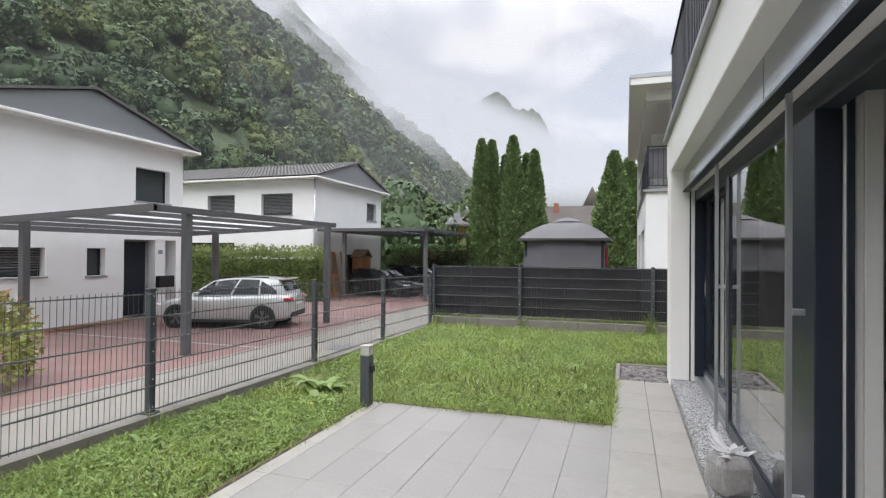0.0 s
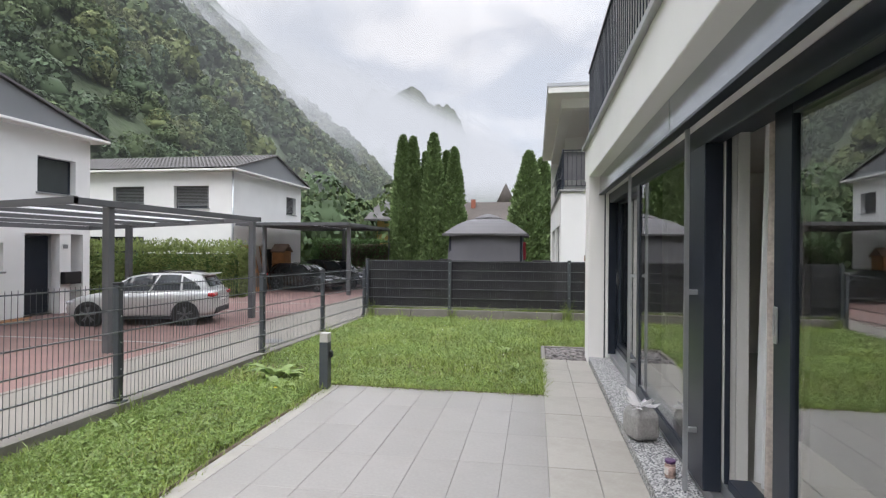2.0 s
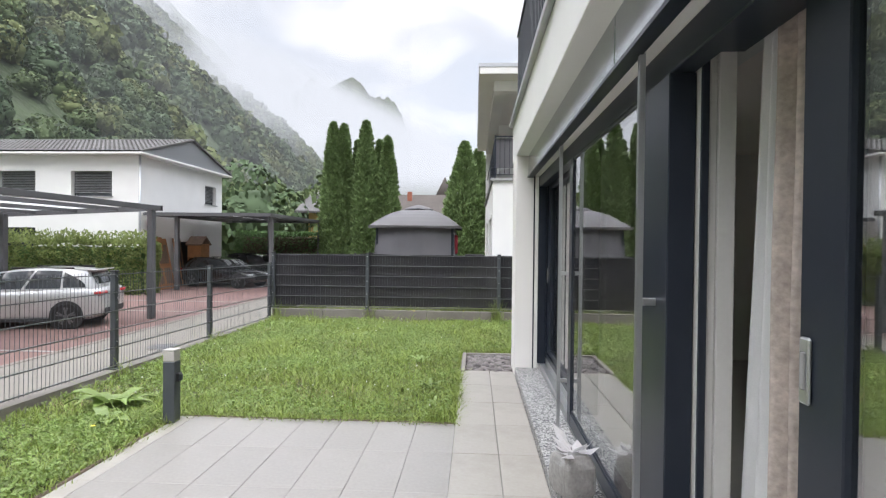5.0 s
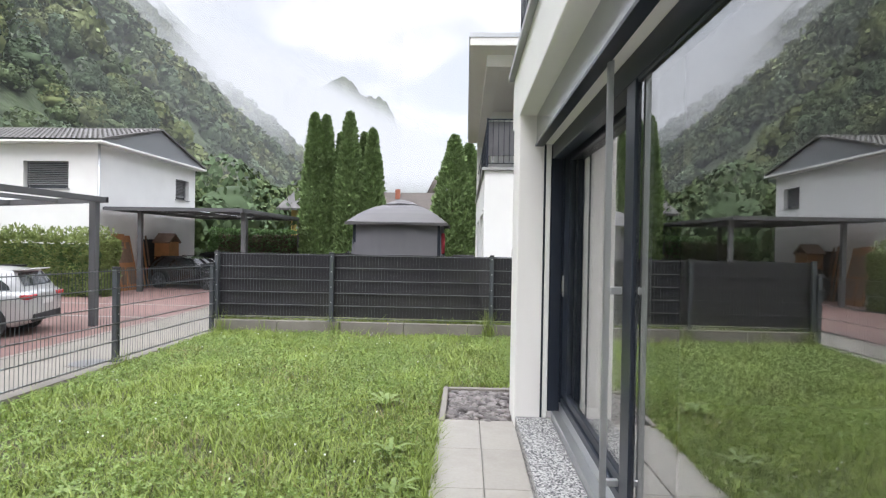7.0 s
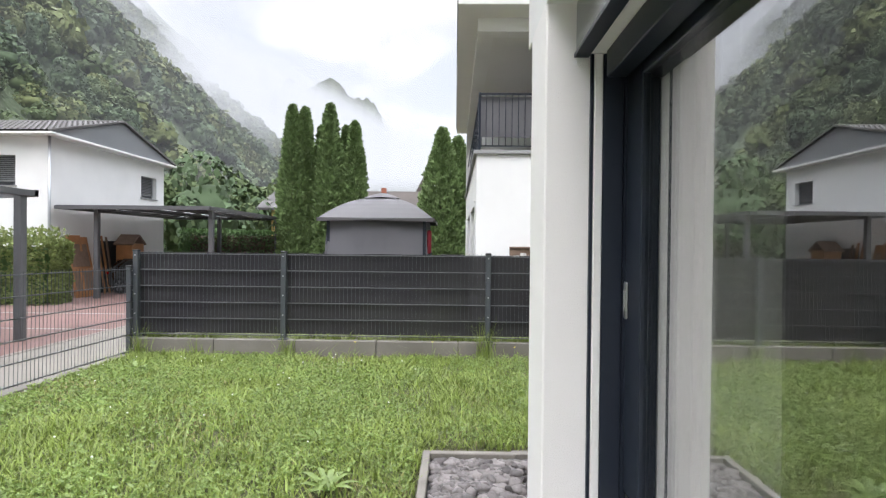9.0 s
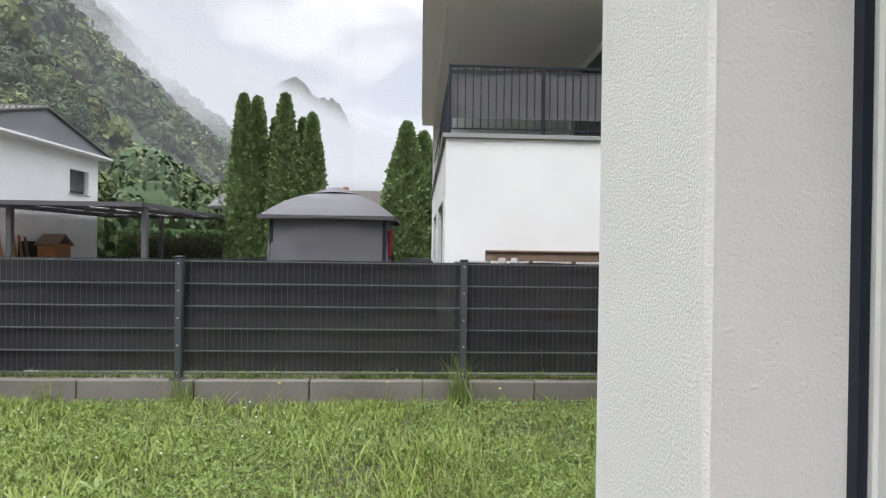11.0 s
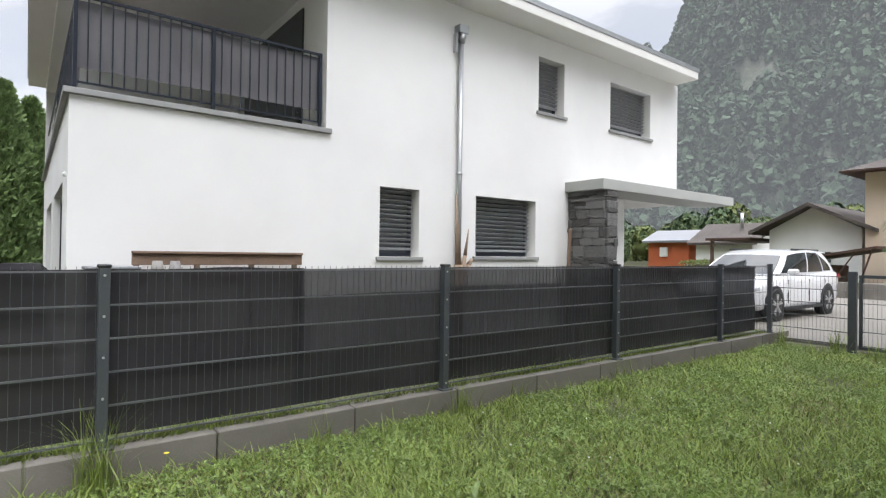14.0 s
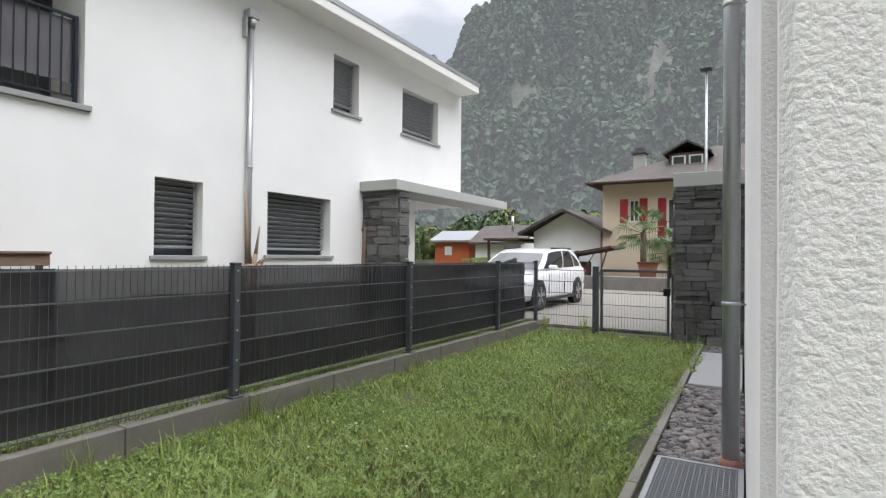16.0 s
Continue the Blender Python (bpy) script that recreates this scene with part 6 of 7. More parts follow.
structure("gravel_base", boxes((-.50, .05, .27, 1.25, -.3, -.20), (.06, 9.0, .745, 1.30, -.3, -.215)), M["mortar"], "dark soil under the gravel", "ground")
gravel("gravel", -.47, .03, .33, 1.2, -.20, 760, .040, 1, "grey and purple broken stone chippings by the pillar")
gravel("gravel", .06, 2.55, .74, 1.25, -.21, 1000, .040, 2, "grey and brown gravel strip along the house wall")
gravel("gravel", 3.62, 6.0, .74, 1.25, -.21, 1400, .036, 3, "grey and brown gravel strip beside the downpipe")
gravel("gravel", 8.3, 8.95, .74, 1.25, -.21, 300, .034, 4, "coarse gravel before the stone wall")
for nm, b in (("edging", (-.55, -.50, .27, 1.30, -.3, -.155)), ("edging.001", (-.50, .05, 1.25, 1.30, -.3, -.155))):
    structure(nm, boxes(b, bevel=.006), M["concrete"], "narrow concrete edging around the gravel", "edging")
for k in range(9):
    structure(f"edging.{k + 2:03d}", boxes((.05 + k, 1.045 + k, 1.27, 1.335, -.3, -.160), bevel=.006), M["concrete"], "concrete edging along the gravel strip", "edging")
gr1 = thing("light_well_grate", "galvanised steel grating over a light well", "grate", pose(3.08, .98, -.185))
part("frame", boxes((-.53, .53, -.255, -.225, -.03, .02), (-.53, .53, .225, .255, -.03, .02), (-.53, -.50, -.225, .225, -.03, .02), (.50, .53, -.225, .225, -.03, .02)), M["zinc"], gr1)
rib = mesh_of("bearing_bar", boxes((-.002, .002, -.225, .225, -.025, .016)), M["zinc"])
for k in range(33):
    b = new("bearing_bar", rib)
    b.parent, b.location = gr1, (-.48 + k * .03, 0, 0)
rib2 = mesh_of("cross_bar", boxes((-.50, .50, -.002, .002, -.02, .012)), M["zinc"])
for k in range(14):
    b = new("cross_bar", rib2)
    b.parent, b.location = gr1, (0, -.214 + k * .033, 0)
part("shaft", boxes((-.52, .52, -.25, .25, -.6, -.2)), M["black"], gr1)
structure("paving_slab", boxes((6.03, 8.25, .74, 1.25, -.3, -.165), bevel=.008), M["sill_stone"], "large grey paving slab in the gravel strip", "slab")
dpo = thing("downpipe", "galvanised rainwater downpipe with a terracotta foot", "pipe", pose(3.68, .80, -.2))
part("pipe", tubes(((0, 0, .06), (0, 0, 5.8), .052), n=20), M["zinc"], dpo)
part("foot", tubes(((0, 0, 0), (0, 0, .07), .066), n=20), surface("terracotta_foot", (.28, .13, .10), .8), dpo)
for z in (1.05, 3.0, 4.6):
    part("pipe_clip", tubes(((0, 0, z), (0, 0, z + .03), .058), ((0, 0, z + .015), (0, -.10, z + .015), .006)), M["zinc"], dpo)

# the side wall and what lies along it run two degrees off the terrace
for ob in list(scene.objects):
    if ob.parent is None and (ob.name in ("gravel.001", "gravel.002", "gravel.003", "paving_slab", "light_well_grate", "downpipe") or ob == dpo or ob.name.startswith("edging.") and ob.name != "edging.001"):
        ob.matrix_basis = SIDE @ ob.matrix_basis

# ---- bollard ----
bo = thing("bollard_light", "square anthracite garden bollard light with socket", "lamp", pose(-2.835, -1.68, -.17))
part("column", boxes((-.048, .048, -.048, .048, 0, .49), bevel=.004), M["fence_paint"], bo)
part("diffuser", boxes((-.046, .046, -.046, .046, .492, .575), bevel=.004), M["opal"], bo, "milky lamp head")
part("lid", boxes((-.049, .049, -.049, .049, .577, .588), bevel=.003), M["opal"], bo)
so = part("socket", boxes((.048, .075, -.028, .028, .33, .40), bevel=.005), M["black"], bo, "black outdoor socket")
part("socket_flap", boxes((.075, .082, -.024, .024, .335, .385), bevel=.003), M["anthracite"], so)

# ---- clutter by the windows ----
bg = thing("plastic_bag", "knotted grey translucent plastic bag with dark rubbish", "bag", pose(.15, -2.88, -.10, 0, 0, 20))
v, f = lumpy(4, 3, .10, 2.2)
v = np.sign(v) * np.abs(v) ** .36
v[:, :2] *= (1 - .38 * np.clip(v[:, 2:] - .45, 0, 1))
v = np.clip(v, -1.06, 1.06)
from_arrays("sack", (v * (.098, .118, .118) + (0, 0, .126)).tolist(), f.tolist(), M["plastic_bag"], bg, False)
v, f = lumpy(3, 4, .12, 2.0)
v = np.sign(v) * np.abs(v) ** .6
from_arrays("contents", (v * (.095, .10, .078) + (0, 0, .082)).tolist(), f.tolist(), M["bag_fill"], bg)
kn = bmesh.new()
rk = random.Random(4)
for k in range(11):
    a = k * .57
    d = Vector((math.cos(a), math.sin(a), rk.uniform(-.1, .7))) * rk.uniform(.09, .18)
    e = Vector((-math.sin(a), math.cos(a), 0)) * .035
    o = Vector((0, 0, .235))
    kn.faces.new([kn.verts.new(p) for p in (o, o + d * .6 + e, o + d + e * .6 + Vector((0, 0, .02)), o + d * .7 - e)])
tube(kn, (0, 0, .19), (0, 0, .245), .04, .014, 8)
part("knot", kn, M["bag_ears"], bg, "crumpled pale bag ears")
ja = thing("jar", "small screw-top glass jar with a purple lid", "jar", pose(.20, -3.58, -.10))
part("body", tubes(((0, 0, 0), (0, 0, .012), .030, .033), ((0, 0, .012), (0, 0, .075), .033), ((0, 0, .075), (0, 0, .09), .033, .028), n=20), M["jar_glass"], ja)
part("lid", tubes(((0, 0, .09), (0, 0, .108), .032), n=24), M["jar_lid"], ja, "purple metal lid")
lb = bmesh.new()
for k in range(8):
    a0, a1 = 2.2 + k * .25, 2.2 + (k + 1) * .25
    lb.faces.new([lb.verts.new((.0335 * math.cos(a), .0335 * math.sin(a), z)) for a, z in ((a0, .02), (a1, .02), (a1, .065), (a0, .065))])
part("paper_label", lb, M["paper"], ja)


def hanging(name, label, mat_, x, y0, y1, z0, z1, folds, depth, flare, seed):
    """A curtain hung along y with folds that widen downwards by flare."""
    c = thing(name, label, "curtain", pose(x, 0, z0))
    nu, nv = folds * 8, 14
    vs, fs = [], []
    for i in range(nu + 1):
        for k in range(nv + 1):
            u, t = i / nu, k / nv
            y = y0 + (y1 - y0) * u + flare * (1 - t) * (u - .0) + .012 * noise.noise(Vector((u * 6, t * 3, seed)))
            vs.append((depth * math.sin(u * folds * math.tau) * (1 + .3 * noise.noise(Vector((u * 3, t * 2, seed + 3)))), y, t * (z1 - z0)))
    for i in range(nu):
        for k in range(nv):
            a = i * (nv + 1) + k
            fs.append((a, a + nv + 1, a + nv + 2, a + 1))
    from_arrays("drape", vs, fs, mat_, c, True)
    part("hem", boxes((-depth, depth, min(y0, y1), max(y0, y1), z1 - z0 - .002, z1 - z0 + .01)), mat_, c)
    return c


hanging("curtain", "thin white curtain pushed aside in the open door", M["curtain_white"], .585, -4.16, -4.04, .04, 2.22, 3, .018, .15, 3)
hanging("curtain", "taupe velvet curtain gathered at the open door", M["curtain_taupe"], .555, -4.50, -4.20, .04, 2.22, 3, .042, .04, 4)
hanging("curtain", "sheer white curtain gathered behind the glass pane", M["curtain_cream"], .60, -1.60, -1.28, .04, 2.28, 6, .03, 0, 5)
hanging("curtain", "sheer white curtain behind the corner window", M["curtain_cream"], .66, -.54, -.03, .04, 2.28, 4, .03, 0, 6)

# ---- neighbour's yard ----
be = thing("bench", "weathered brown timber bench against the white wall", "bench", pose(1.63, 7.55, -.2))
part("backrest", boxes((-1.0, 1.0, .10, .14, 1.20, 1.33), (-1.0, 1.0, .06, .16, 1.33, 1.36), bevel=.006), M["timber"], be)
part("backrest", boxes((-.97, .97, .10, .13, .98, 1.12), bevel=.006), M["timber"], be)
for x in (-.95, -.30, .35, .92):
    part("upright", boxes((x - .03, x + .03, .14, .20, 0, 1.32), bevel=.004), M["timber"], be)
part("seat", boxes((-1.0, 1.0, -.35, .10, .40, .45), bevel=.006), M["timber"], be)
bx = thing("plastic_crate", "grey translucent plastic crate beside the bench", "crate", pose(.42, 7.5, -.2))
part("tub", boxes((-.24, .24, -.15, .15, 0, 1.16), bevel=.02), M["gable_grey"], bx)
part("rim", boxes((-.26, .26, -.17, .17, 1.16, 1.19), bevel=.008), M["gable_grey"], bx)
for i, (x, mt) in enumerate(((.80, "kerb_pale"), (.98, "plastic_bag"))):
    pt = thing("garden_pot", "small round pot standing on the bench", "pot", pose(x + .05, 7.43, .25))
    part("pot", tubes(((0, 0, 0), (0, 0, .62), .06, .075), ((0, 0, .62), (0, 0, .80), .085, .05)), M[mt], pt)
dw = thing("driftwood", "tall bleached driftwood stump leaning by the downpipe", "driftwood", pose(5.28, 7.55, -.2))
part("trunk", tubes(((0, 0, 0), (-.02, .02, 1.2), .09, .075), ((-.02, .02, 1.2), (-.07, .05, 2.35), .055, .012), n=9), M["deadwood"], dw)
part("branch", tubes(((0, 0, .9), (.10, 0, 1.35), .05, .035), ((.10, 0, 1.35), (.17, 0, 1.78), .03, .008), n=8), M["deadwood"], dw)
part("branch", tubes(((.02, 0, .8), (.16, -.02, 1.2), .06, .045), ((.16, -.02, 1.2), (.24, -.02, 1.30), .045, .02), n=8), M["deadwood"], dw)
pk = thing("plank", "narrow timber plank leaning on the stone wall", "plank", pose(8.10, 7.72, -.2, 4, -2, 0))
part("board", boxes((-.04, .04, -.012, .012, 0, 1.9), bevel=.003), M["timber"], pk)

# ---- parking yard clutter ----
for i, (y, x, hh, lean, mt, w) in enumerate(((18.7, -14.9, 2.45, 10, "timber_orange", .85), (19.15, -14.85, 2.4, 12, "timber_orange", .8), (20.3, -15.05, 2.4, 9, "timber_orange", .12), (20.6, -15.05, 2.45, 9, "timber_orange", .12), (20.9, -15.05, 2.4, 9, "timber", .12))):
    wd = thing("wooden_door" if w > .5 else "wooden_board", "old varnished wooden door leaning at the house wall" if w > .5 else "long wooden board leaning at the house wall", "door" if w > .5 else "board", pose(x + .1, y, -1.0, 0, -lean, 0))
    part("leaf", boxes((-.03, .0, -w / 2, w / 2, 0, hh), bevel=.006), M[mt], wd)
    if w > .5:
        for z0, z1 in ((.25, 1.0), (1.2, 2.1)):
            part("panel", boxes((.0, .014, -w * .33, w * .33, z0, z1), bevel=.008), M["timber"], wd)
ht = thing("wooden_hutch", "orange wooden playhouse with a pitched top", "hutch", pose(-14.7, 21.6, -1.0))
part("body", boxes((-.35, .35, -.45, .45, .9, 2.1), bevel=.01), M["timber_orange"], ht)
hr = bmesh.new()
prism(hr, [(-.55, 2.08), (0, 2.5), (.55, 2.08), (.5, 2.02), (0, 2.42), (-.5, 2.02)], "x", -.42, .42)
part("roof", hr, M["timber"], ht)
part("stand", boxes((-.3, .3, -.4, .4, 0, .9), bevel=.01), M["timber"], ht)
for k in range(6):
    lu = thing("timber_board", "reddish timber board lying in a pile by the wall", "board", pose(-16.1 + .09 * (k % 3), 5.6 + .12 * k, -.996 + .05 * (k // 3), 0, 0, 4 * k - 9), group="boards by the wall")
    part("board", boxes((-.05, .05, -1.3, 1.3, 0, .045), bevel=.004), M["timber_orange"], lu)
mh = thing("manhole_cover", "round cast iron manhole cover in the driveway", "manhole", pose(-7.05, 5.38, -1.0))
part("ring", tubes(((0, 0, 0), (0, 0, .008), .36), n=28), M["concrete"], mh)
part("lid", tubes(((0, 0, .008), (0, 0, .014), .31), n=28), M["carport"], mh)

# ---- houses beyond ----
def gable_house(name, label, x0, x1, y0, y1, eave, ridge, wall, roof, along="x", over=.6):
    h = thing(name, label, "house")
    part("wall", boxes((x0, x1, y0, y1, -1.0, eave)), wall, h)
    bm, g2 = bmesh.new(), bmesh.new()
    if along == "x":
        m_ = (y0 + y1) / 2
        prism(bm, [(y0 - over, eave - over * .3), (m_, ridge), (y1 + over, eave - over * .3), (y1 + over, eave - over * .3 + .18), (m_, ridge + .2), (y0 - over, eave - over * .3 + .18)], "x", x0 - over, x1 + over)
        prism(g2, [(y0, eave), (y1, eave), (m_, ridge)], "x", x0 + .02, x1 - .02)
    else:
        m_ = (x0 + x1) / 2
        prism(bm, [(x0 - over, eave - over * .3), (m_, ridge), (x1 + over, eave - over * .3), (x1 + over, eave - over * .3 + .18), (m_, ridge + .2), (x0 - over, eave - over * .3 + .18)], "y", y0 - over, y1 + over)
        prism(g2, [(x0, eave), (x1, eave), (m_, ridge)], "y", y0 + .02, y1 - .02)
    part("roof", bm, roof, h)
    part("gable", g2, wall, h)
    return h


ph = thing("villa", "old cream rendered villa with red shutters and tiled roof", "house")
part("wall", wall_with_holes(bmesh.new(), "x", 32.5, 32.8, -8.5, 9.5, -1, 5.62, [(7.42, 8.0, 3.22, 4.52), (5.2, 5.9, 2.3, 4.5), (4.9, 5.9, -.2, 1.6)]), M["cream_wall"], ph)
part("wall", boxes((32.8, 44, 9.2, 9.5, -1, 5.62), (43.7, 44, -8.5, 9.2, -1, 5.62), (32.8, 43.7, -8.5, -8.2, -1, 5.62)), M["cream_wall"], ph)
rb = bmesh.new()
q1 = [rb.verts.new(p) for p in ((31.7, 10.3, 5.55), (31.7, -9.3, 5.55), (44.8, -9.3, 5.55), (44.8, 10.3, 5.55), (38.2, 3.9, 8.3), (38.2, -3.0, 8.3))]
for fc in ((0, 4, 5, 1), (1, 5, 2), (2, 5, 4, 3), (3, 4, 0), (0, 1, 2, 3)):
    rb.faces.new([q1[i] for i in fc])
rfp = part("roof", rb, M["brown_roof"], ph, "brown tiled hipped roof")
part("eave_board", boxes((31.65, 44.85, -9.35, 10.35, 5.46, 5.55)), M["brown_wood"], rfp)
for y0, y1, z0, z1 in ((7.42, 8.0, 3.22, 4.52), (5.2, 5.9, 2.3, 4.5)):
    w = part("window", boxes((32.62, 32.68, y0, y0 + .08, z0, z1), (32.62, 32.68, y1 - .08, y1, z0, z1), (32.62, 32.68, y0 + .08, y1 - .08, z1 - .08, z1), (32.62, 32.68, y0 + .08, y1 - .08, z0, z0 + .08), (32.62, 32.68, (y0 + y1) / 2 - .03, (y0 + y1) / 2 + .03, z0 + .08, z1 - .08)), M["plate"], ph)
    part("pane", boxes((32.68, 32.70, y0, y1, z0, z1)), M["house_glass"], w)
    for a, b in ((y0 - .48, y0 - .04), (y1 + .04, y1 + .48)):
        part("shutter", boxes((32.44, 32.495, a, b, z0 - .05, z1 + .05), bevel=.01), M["shutter"], w, "dark red wooden shutter")
bal = part("balcony", boxes((31.6, 32.5, 4.6, 6.7, 2.1, 2.25)), M["canopy"], ph)
bb = bmesh.new()
for k in range(15):
    tube(bb, (31.64, 4.62 + k * .147, 2.25), (31.64, 4.62 + k * .147, 3.15), .012, n=5)
tube(bb, (31.64, 4.6, 3.15), (31.64, 6.7, 3.15), .02, n=6)
tube(bb, (31.64, 6.7, 3.15), (32.5, 6.7, 3.15), .02, n=6)
part("balcony_rail", bb, M["black"], bal)
dm = part("dormer", boxes((34.4, 37, 4.1, 6.1, 6.5, 7.35)), M["brown_wood"], ph)
dr_ = bmesh.new()
prism(dr_, [(3.8, 7.25), (5.1, 7.95), (6.4, 7.25), (6.4, 7.36), (5.1, 8.07), (3.8, 7.36)], "x", 34.1, 38)
part("dormer_roof", dr_, M["brown_roof"], dm)
for y0, y1 in ((4.25, 5.02), (5.18, 5.95)):
    part("dormer_window", boxes((34.36, 34.40, y0, y1, 6.62, 7.2)), M["plate"], dm)
    part("pane", boxes((34.34, 34.36, y0 + .1, y1 - .1, 6.7, 7.12)), M["house_glass"], dm)
ch = part("chimney", boxes((35.5, 36.2, 7.7, 8.4, 5.9, 7.7)), M["canopy"], ph)
part("chimney_cap", boxes((35.4, 36.3, 7.6, 8.5, 7.72, 7.85), (35.6, 35.75, 7.8, 8.3, 7.85, 8.1), (35.95, 36.1, 7.8, 8.3, 7.85, 8.1)), M["carport"], ch)
an = part("antenna", tubes(((38, 3.8, 8.2), (38, 3.8, 10.2), .03), ((38, 3.3, 9.2), (38, 2.2, 9.0), .02), ((38, 3.8, 9.1), (38, 3.3, 9.2), .02), n=6), M["zinc"], ph)

ba = gable_house("barn", "white rendered barn with a brown pitched roof", 33.0, 40, 9.75, 14.05, 2.75, 3.95, M["white"], M["brown_roof"], "x", .8)
for y in (11.0, 12.75):
    w = part("window", boxes((32.93, 33.0, y, y + .55, .95, 1.6)), M["plate"], ba)
    part("pane", boxes((32.91, 32.93, y + .06, y + .49, 1.0, 1.55)), M["house_glass"], w)
part("side_roof", boxes((32.4, 40, 14.8, 17.4, 2.2, 2.35)), M["brown_wood"], ba)
part("porch_post", boxes((32.5, 32.65, 17.0, 17.15, -.3, 2.2)), M["brown_wood"], ba)
oh = gable_house("shed", "orange painted shed with a grey sheet roof", 42.6, 46.5, 24.0, 27.6, 2.5, 3.3, M["orange_wall"], M["gable_grey"], "y", .4)
part("window", boxes((42.5, 42.6, 25.8, 26.5, 1.2, 2.0)), M["plate"], oh)
wh2 = gable_house("cottage", "small white cottage with a dark stone slab roof", 41.5, 47, 18.6, 22.8, 2.3, 3.7, M["white"], M["brown_roof"], "y", .5)
part("flue", tubes(((43, 20, 3.4), (43, 20, 4.6), .12)), M["alu"], wh2)
lt = thing("lean_to", "dark lean-to roof on slanted struts beside the barn", "shed", pose(29.5, 9.6, -.1))
lb2 = bmesh.new()
prism(lb2, [(-1.6, 1.75), (2.4, 1.05), (2.4, 1.15), (-1.6, 1.87)], "x", -1.0, 2.2)
part("roof", lb2, M["brown_wood"], lt)
part("strut", tubes(((-.9, -.9, 0), (-.9, -1.4, 1.7), .04), ((-.9, .2, 0), (-.9, -.8, 1.6), .03), n=6), M["brown_wood"], lt)
part("stack", boxes((-.6, 1.8, .2, 2.3, 0, 1.0), bevel=.05), M["brown_wood"], lt)
yh = gable_house("house", "yellow rendered house with a grey roof behind the trees", -14.3, -9.3, 39, 47, 3.9, 5.6, M["yellow_wall"], M["roof_tile"], "x", .9)
part("window", boxes((-11.6, -10.9, 38.93, 39.0, 2.2, 3.3)), M["house_glass"], yh)
th = gable_house("house", "old house with a brown tiled roof behind the gazebo", -8.6, -2.6, 42, 47, 3.5, 5.5, M["cream_wall"], M["brown_roof"], "x", .6)
part("chimney", boxes((-6.6, -6.2, 43.6, 44.0, 5.0, 5.9)), M["brick_red"], th)
sp_ = thing("church_tower", "small church tower with a pointed brown spire", "church", pose(-7.1, 113, -1))
part("tower", boxes((-2.0, 2.0, -2, 2, 0, 11.4)), M["cream_wall"], sp_)
tb = bmesh.new()
tube(tb, (0, 0, 11.3), (0, 0, 16.6), 2.6, .05, 8)
part("spire", tb, M["brown_roof"], sp_)
sl = thing("street_lamp", "tall slim grey street lamp", "lamp", pose(23.6, 3.05, -.1))
part("mast", tubes(((0, 0, 0), (0, 0, 8.7), .07, .045), n=10), M["zinc"], sl)
part("head", boxes((-.35, .05, -.22, .22, 8.7, 8.78), bevel=.02), M["carport"], sl)
py_ = thing("pylon", "distant lattice power pylon on the ridge", "pylon", pose(-196, 282, 138))
pb = bmesh.new()
for sx in (-1, 1):
    for sy in (-1, 1):
        tube(pb, (sx * 2.4, sy * 2.4, 0), (sx * .5, sy * .5, 26), .16, n=4)
for k in range(7):
    z = k * 3.7
    h_ = 2.4 - 1.9 * z / 26
    tube(pb, (-h_, -h_, z), (h_ - .3, h_ - .3, z + 3.7), .12, n=4)
    tube(pb, (h_, -h_, z), (-h_ + .3, h_ - .3, z + 3.7), .12, n=4)
part("lattice", pb, M["zinc"], py_)
for z in (16, 20.5, 25):
    part("crossarm", tubes(((-5, 0, z), (5, 0, z), .16), n=4), M["zinc"], py_)


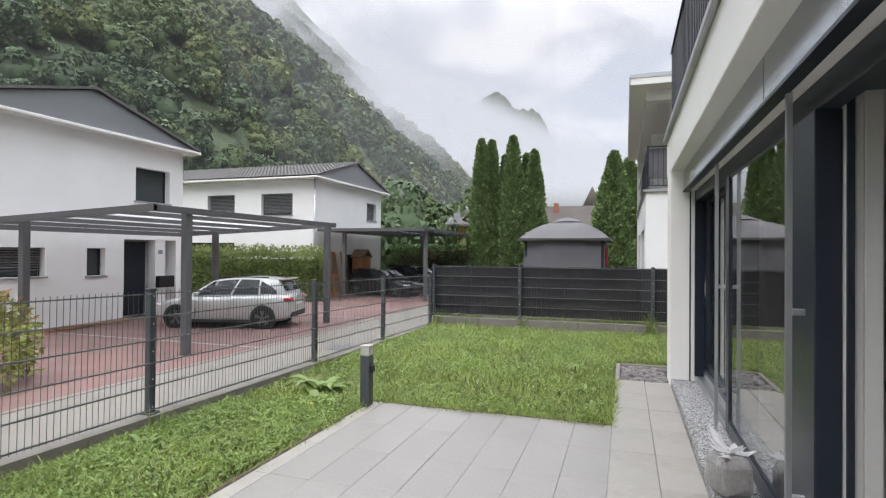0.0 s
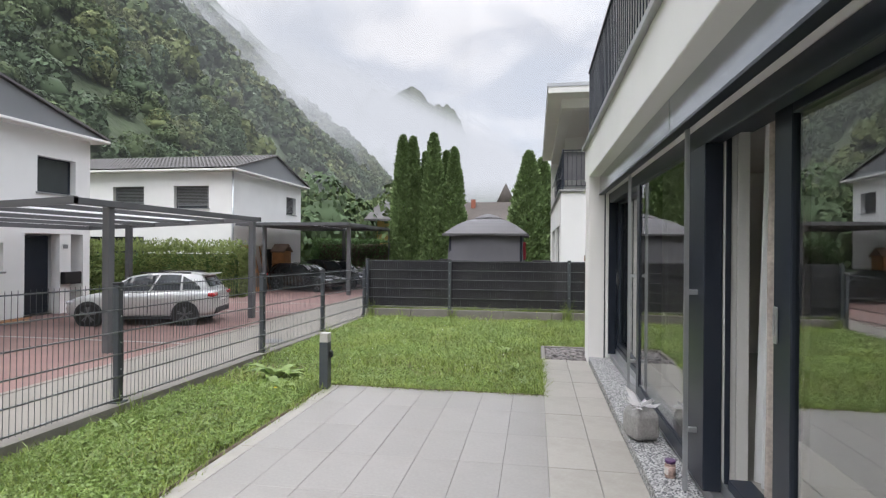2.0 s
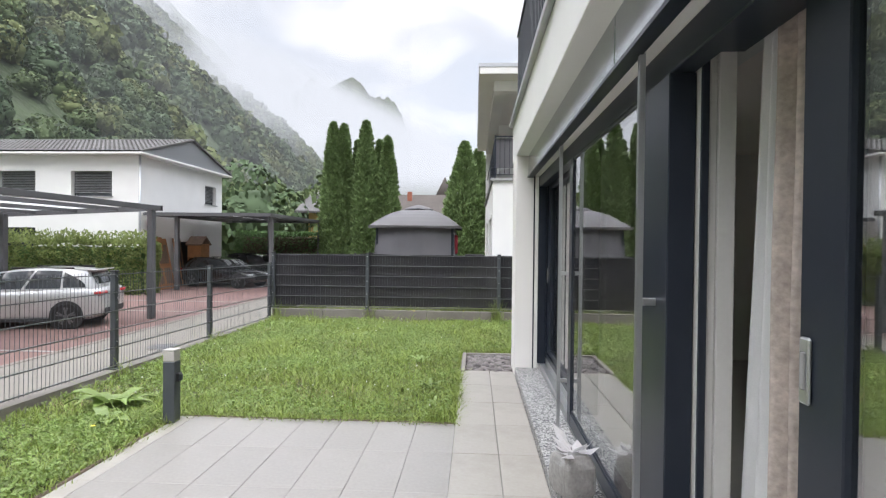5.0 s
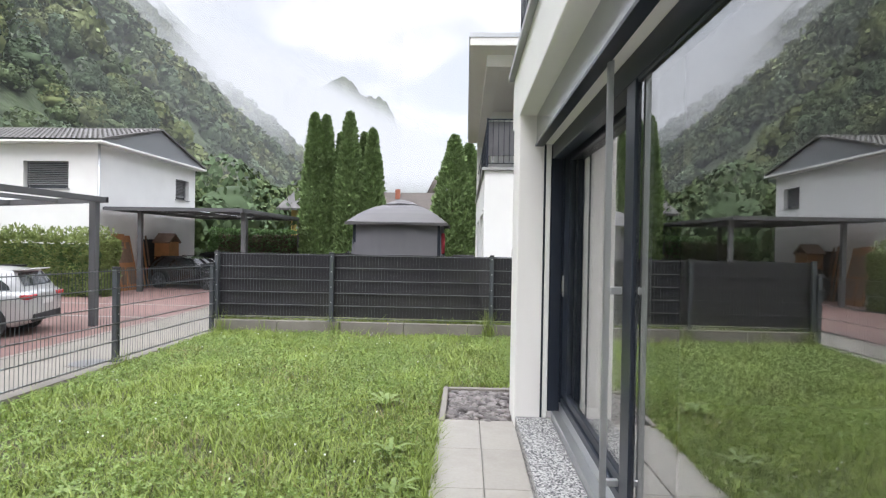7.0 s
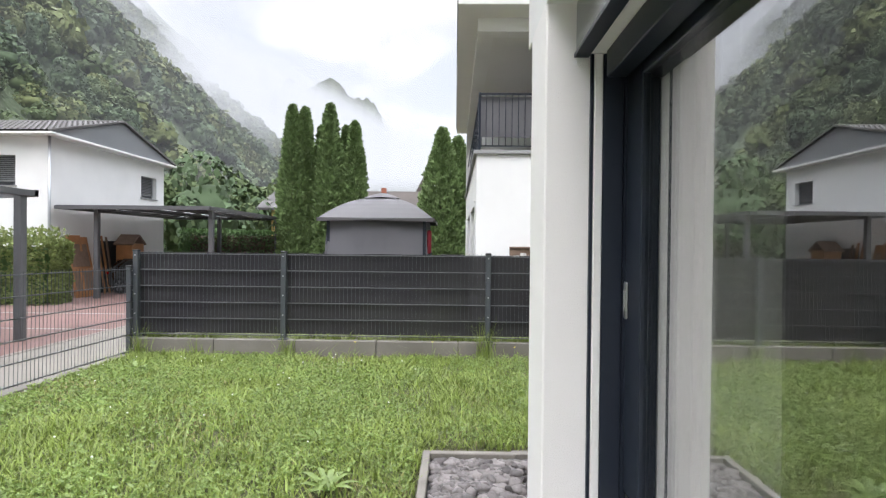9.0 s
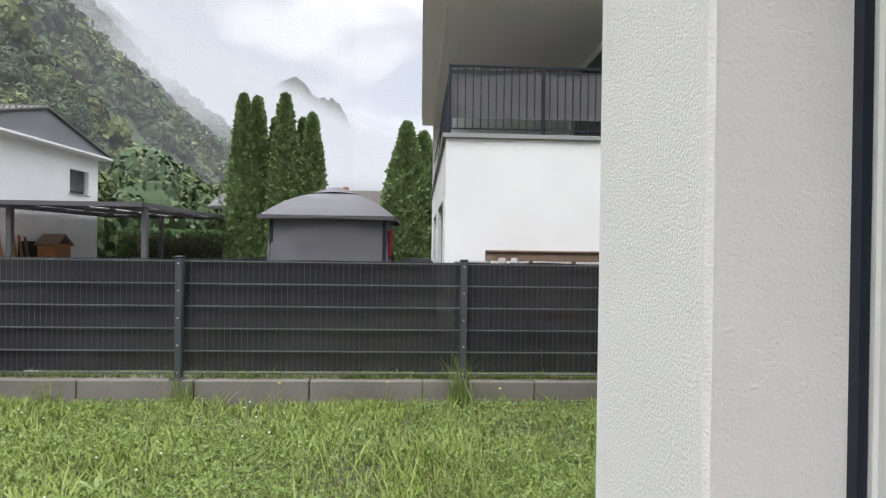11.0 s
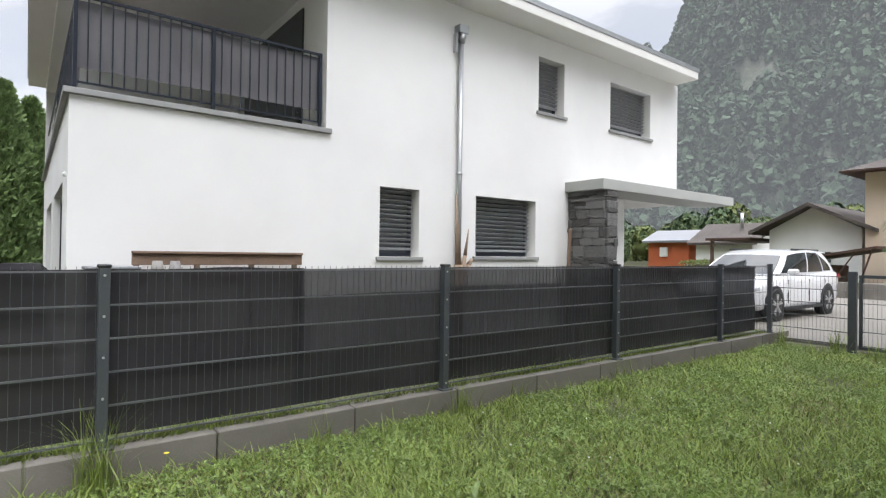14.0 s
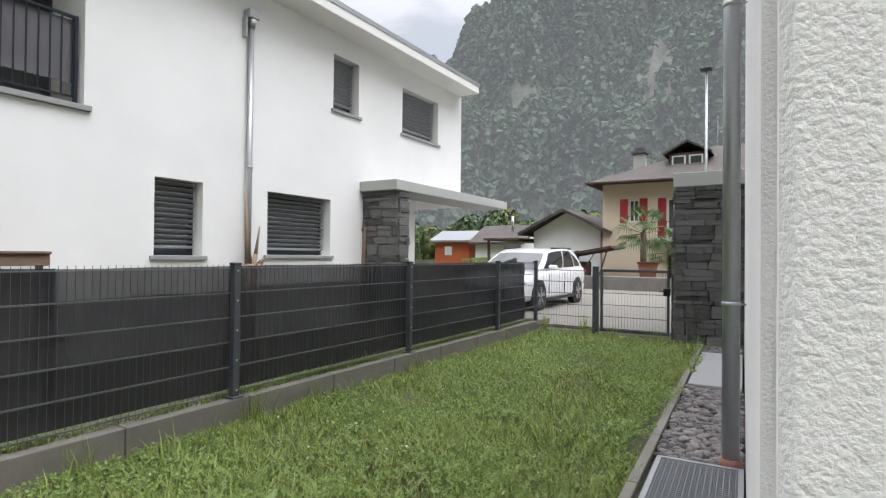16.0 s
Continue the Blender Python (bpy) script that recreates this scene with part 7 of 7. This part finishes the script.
def palm(x, y, z, crown, n, length, seed, label):
    p = thing("palm", label, "palm", pose(x, y, z))
    part("trunk", tubes(((0, 0, 0), (0, 0, crown), .16, .12), n=10), M["bark"], p)
    r = random.Random(seed)
    for k in range(n):
        a, up = k * 2.4, r.uniform(-.5, 1.3)
        d = Vector((math.cos(a), math.sin(a), 0))
        e = Vector((-math.sin(a), math.cos(a), 0))
        o = Vector((0, 0, crown))
        s = o + (d * math.cos(up) + Vector((0, 0, math.sin(up)))) * length * .55
        bm = bmesh.new()
        tube(bm, o, s, .012, n=4)
        for q in range(15):
            t = (q - 7) / 7 * 1.35
            w = (d * math.cos(up) + Vector((0, 0, math.sin(up)))) * math.cos(t) + e * math.sin(t)
            tip = s + w * length * .5 + Vector((0, 0, -.12 * length * (1 + abs(t))))
            m_ = s + w * length * .28
            c = e * math.cos(t) - d * math.sin(t)
            bm.faces.new([bm.verts.new(v_) for v_ in (s, m_ + c * .025, tip, m_ - c * .025)])
        part("frond", bm, M["palm_leaf"], p)
    return p


palm(25.3, 5.75, -.1, 2.35, 26, 1.5, 1, "fan palm with drooping green fronds behind the wall")
palm(24.6, 4.35, -.1, 1.45, 22, 1.3, 2, "low fan palm with bright green fronds behind the wall")
po = thing("planter", "terracotta planter under the palm", "planter", pose(25.0, 5.5, -.1))
part("pot", tubes(((0, 0, 0), (0, 0, 1.0), .28, .42), ((0, 0, 1.0), (0, 0, 1.08), .46), n=18), surface("terracotta", (.30, .11, .07), .8), po)
hedge("low green hedge in front of an orange shed", 33, 40, 18.2, 19.4, -.3, .85, 3000, .16, M["hedge"], 9)

# ---- pieces of the patio ----
patio = thing("patio", "grey porcelain tiled terrace with stained border rows", "floor", kind="structure")
TILE = mesh_of("tile", boxes((0.001, 0.309, 0.001, 0.619, -0.012, 0.0), bevel=0.0015), M["tile"])
TILE_E = mesh_of("tile", boxes((0.001, 0.275, 0.001, 0.619, -0.012, 0.0), bevel=0.0015), M["tile_dirty"])
TILE_D = mesh_of("tile", boxes((0.001, 0.318, 0.001, 0.619, -0.012, 0.0), bevel=0.0015), M["tile_dirty"])
TILE_N = mesh_of("tile", boxes((0.001, 0.123, 0.001, 0.619, -0.012, 0.0), bevel=0.0015), M["tile_dirty"])
for r in range(15):
    for c in range(8):
        t = new("tile", TILE if c else TILE_N)
        t.parent, t.location = patio, (-3.025 + c * 0.31 + (0.185 if not c else 0), -1.53 - 0.62 * (r + 1), -0.17 + random.uniform(-0.0008, 0.0008))
for r in range(18):
    for c in range(2):
        t = new("tile", TILE_D if not c else TILE_E)
        t.parent, t.location = patio, (-0.545 + c * 0.325, 0.33 - 0.62 * (r + 1), -0.1695 + random.uniform(-0.0008, 0.0008))
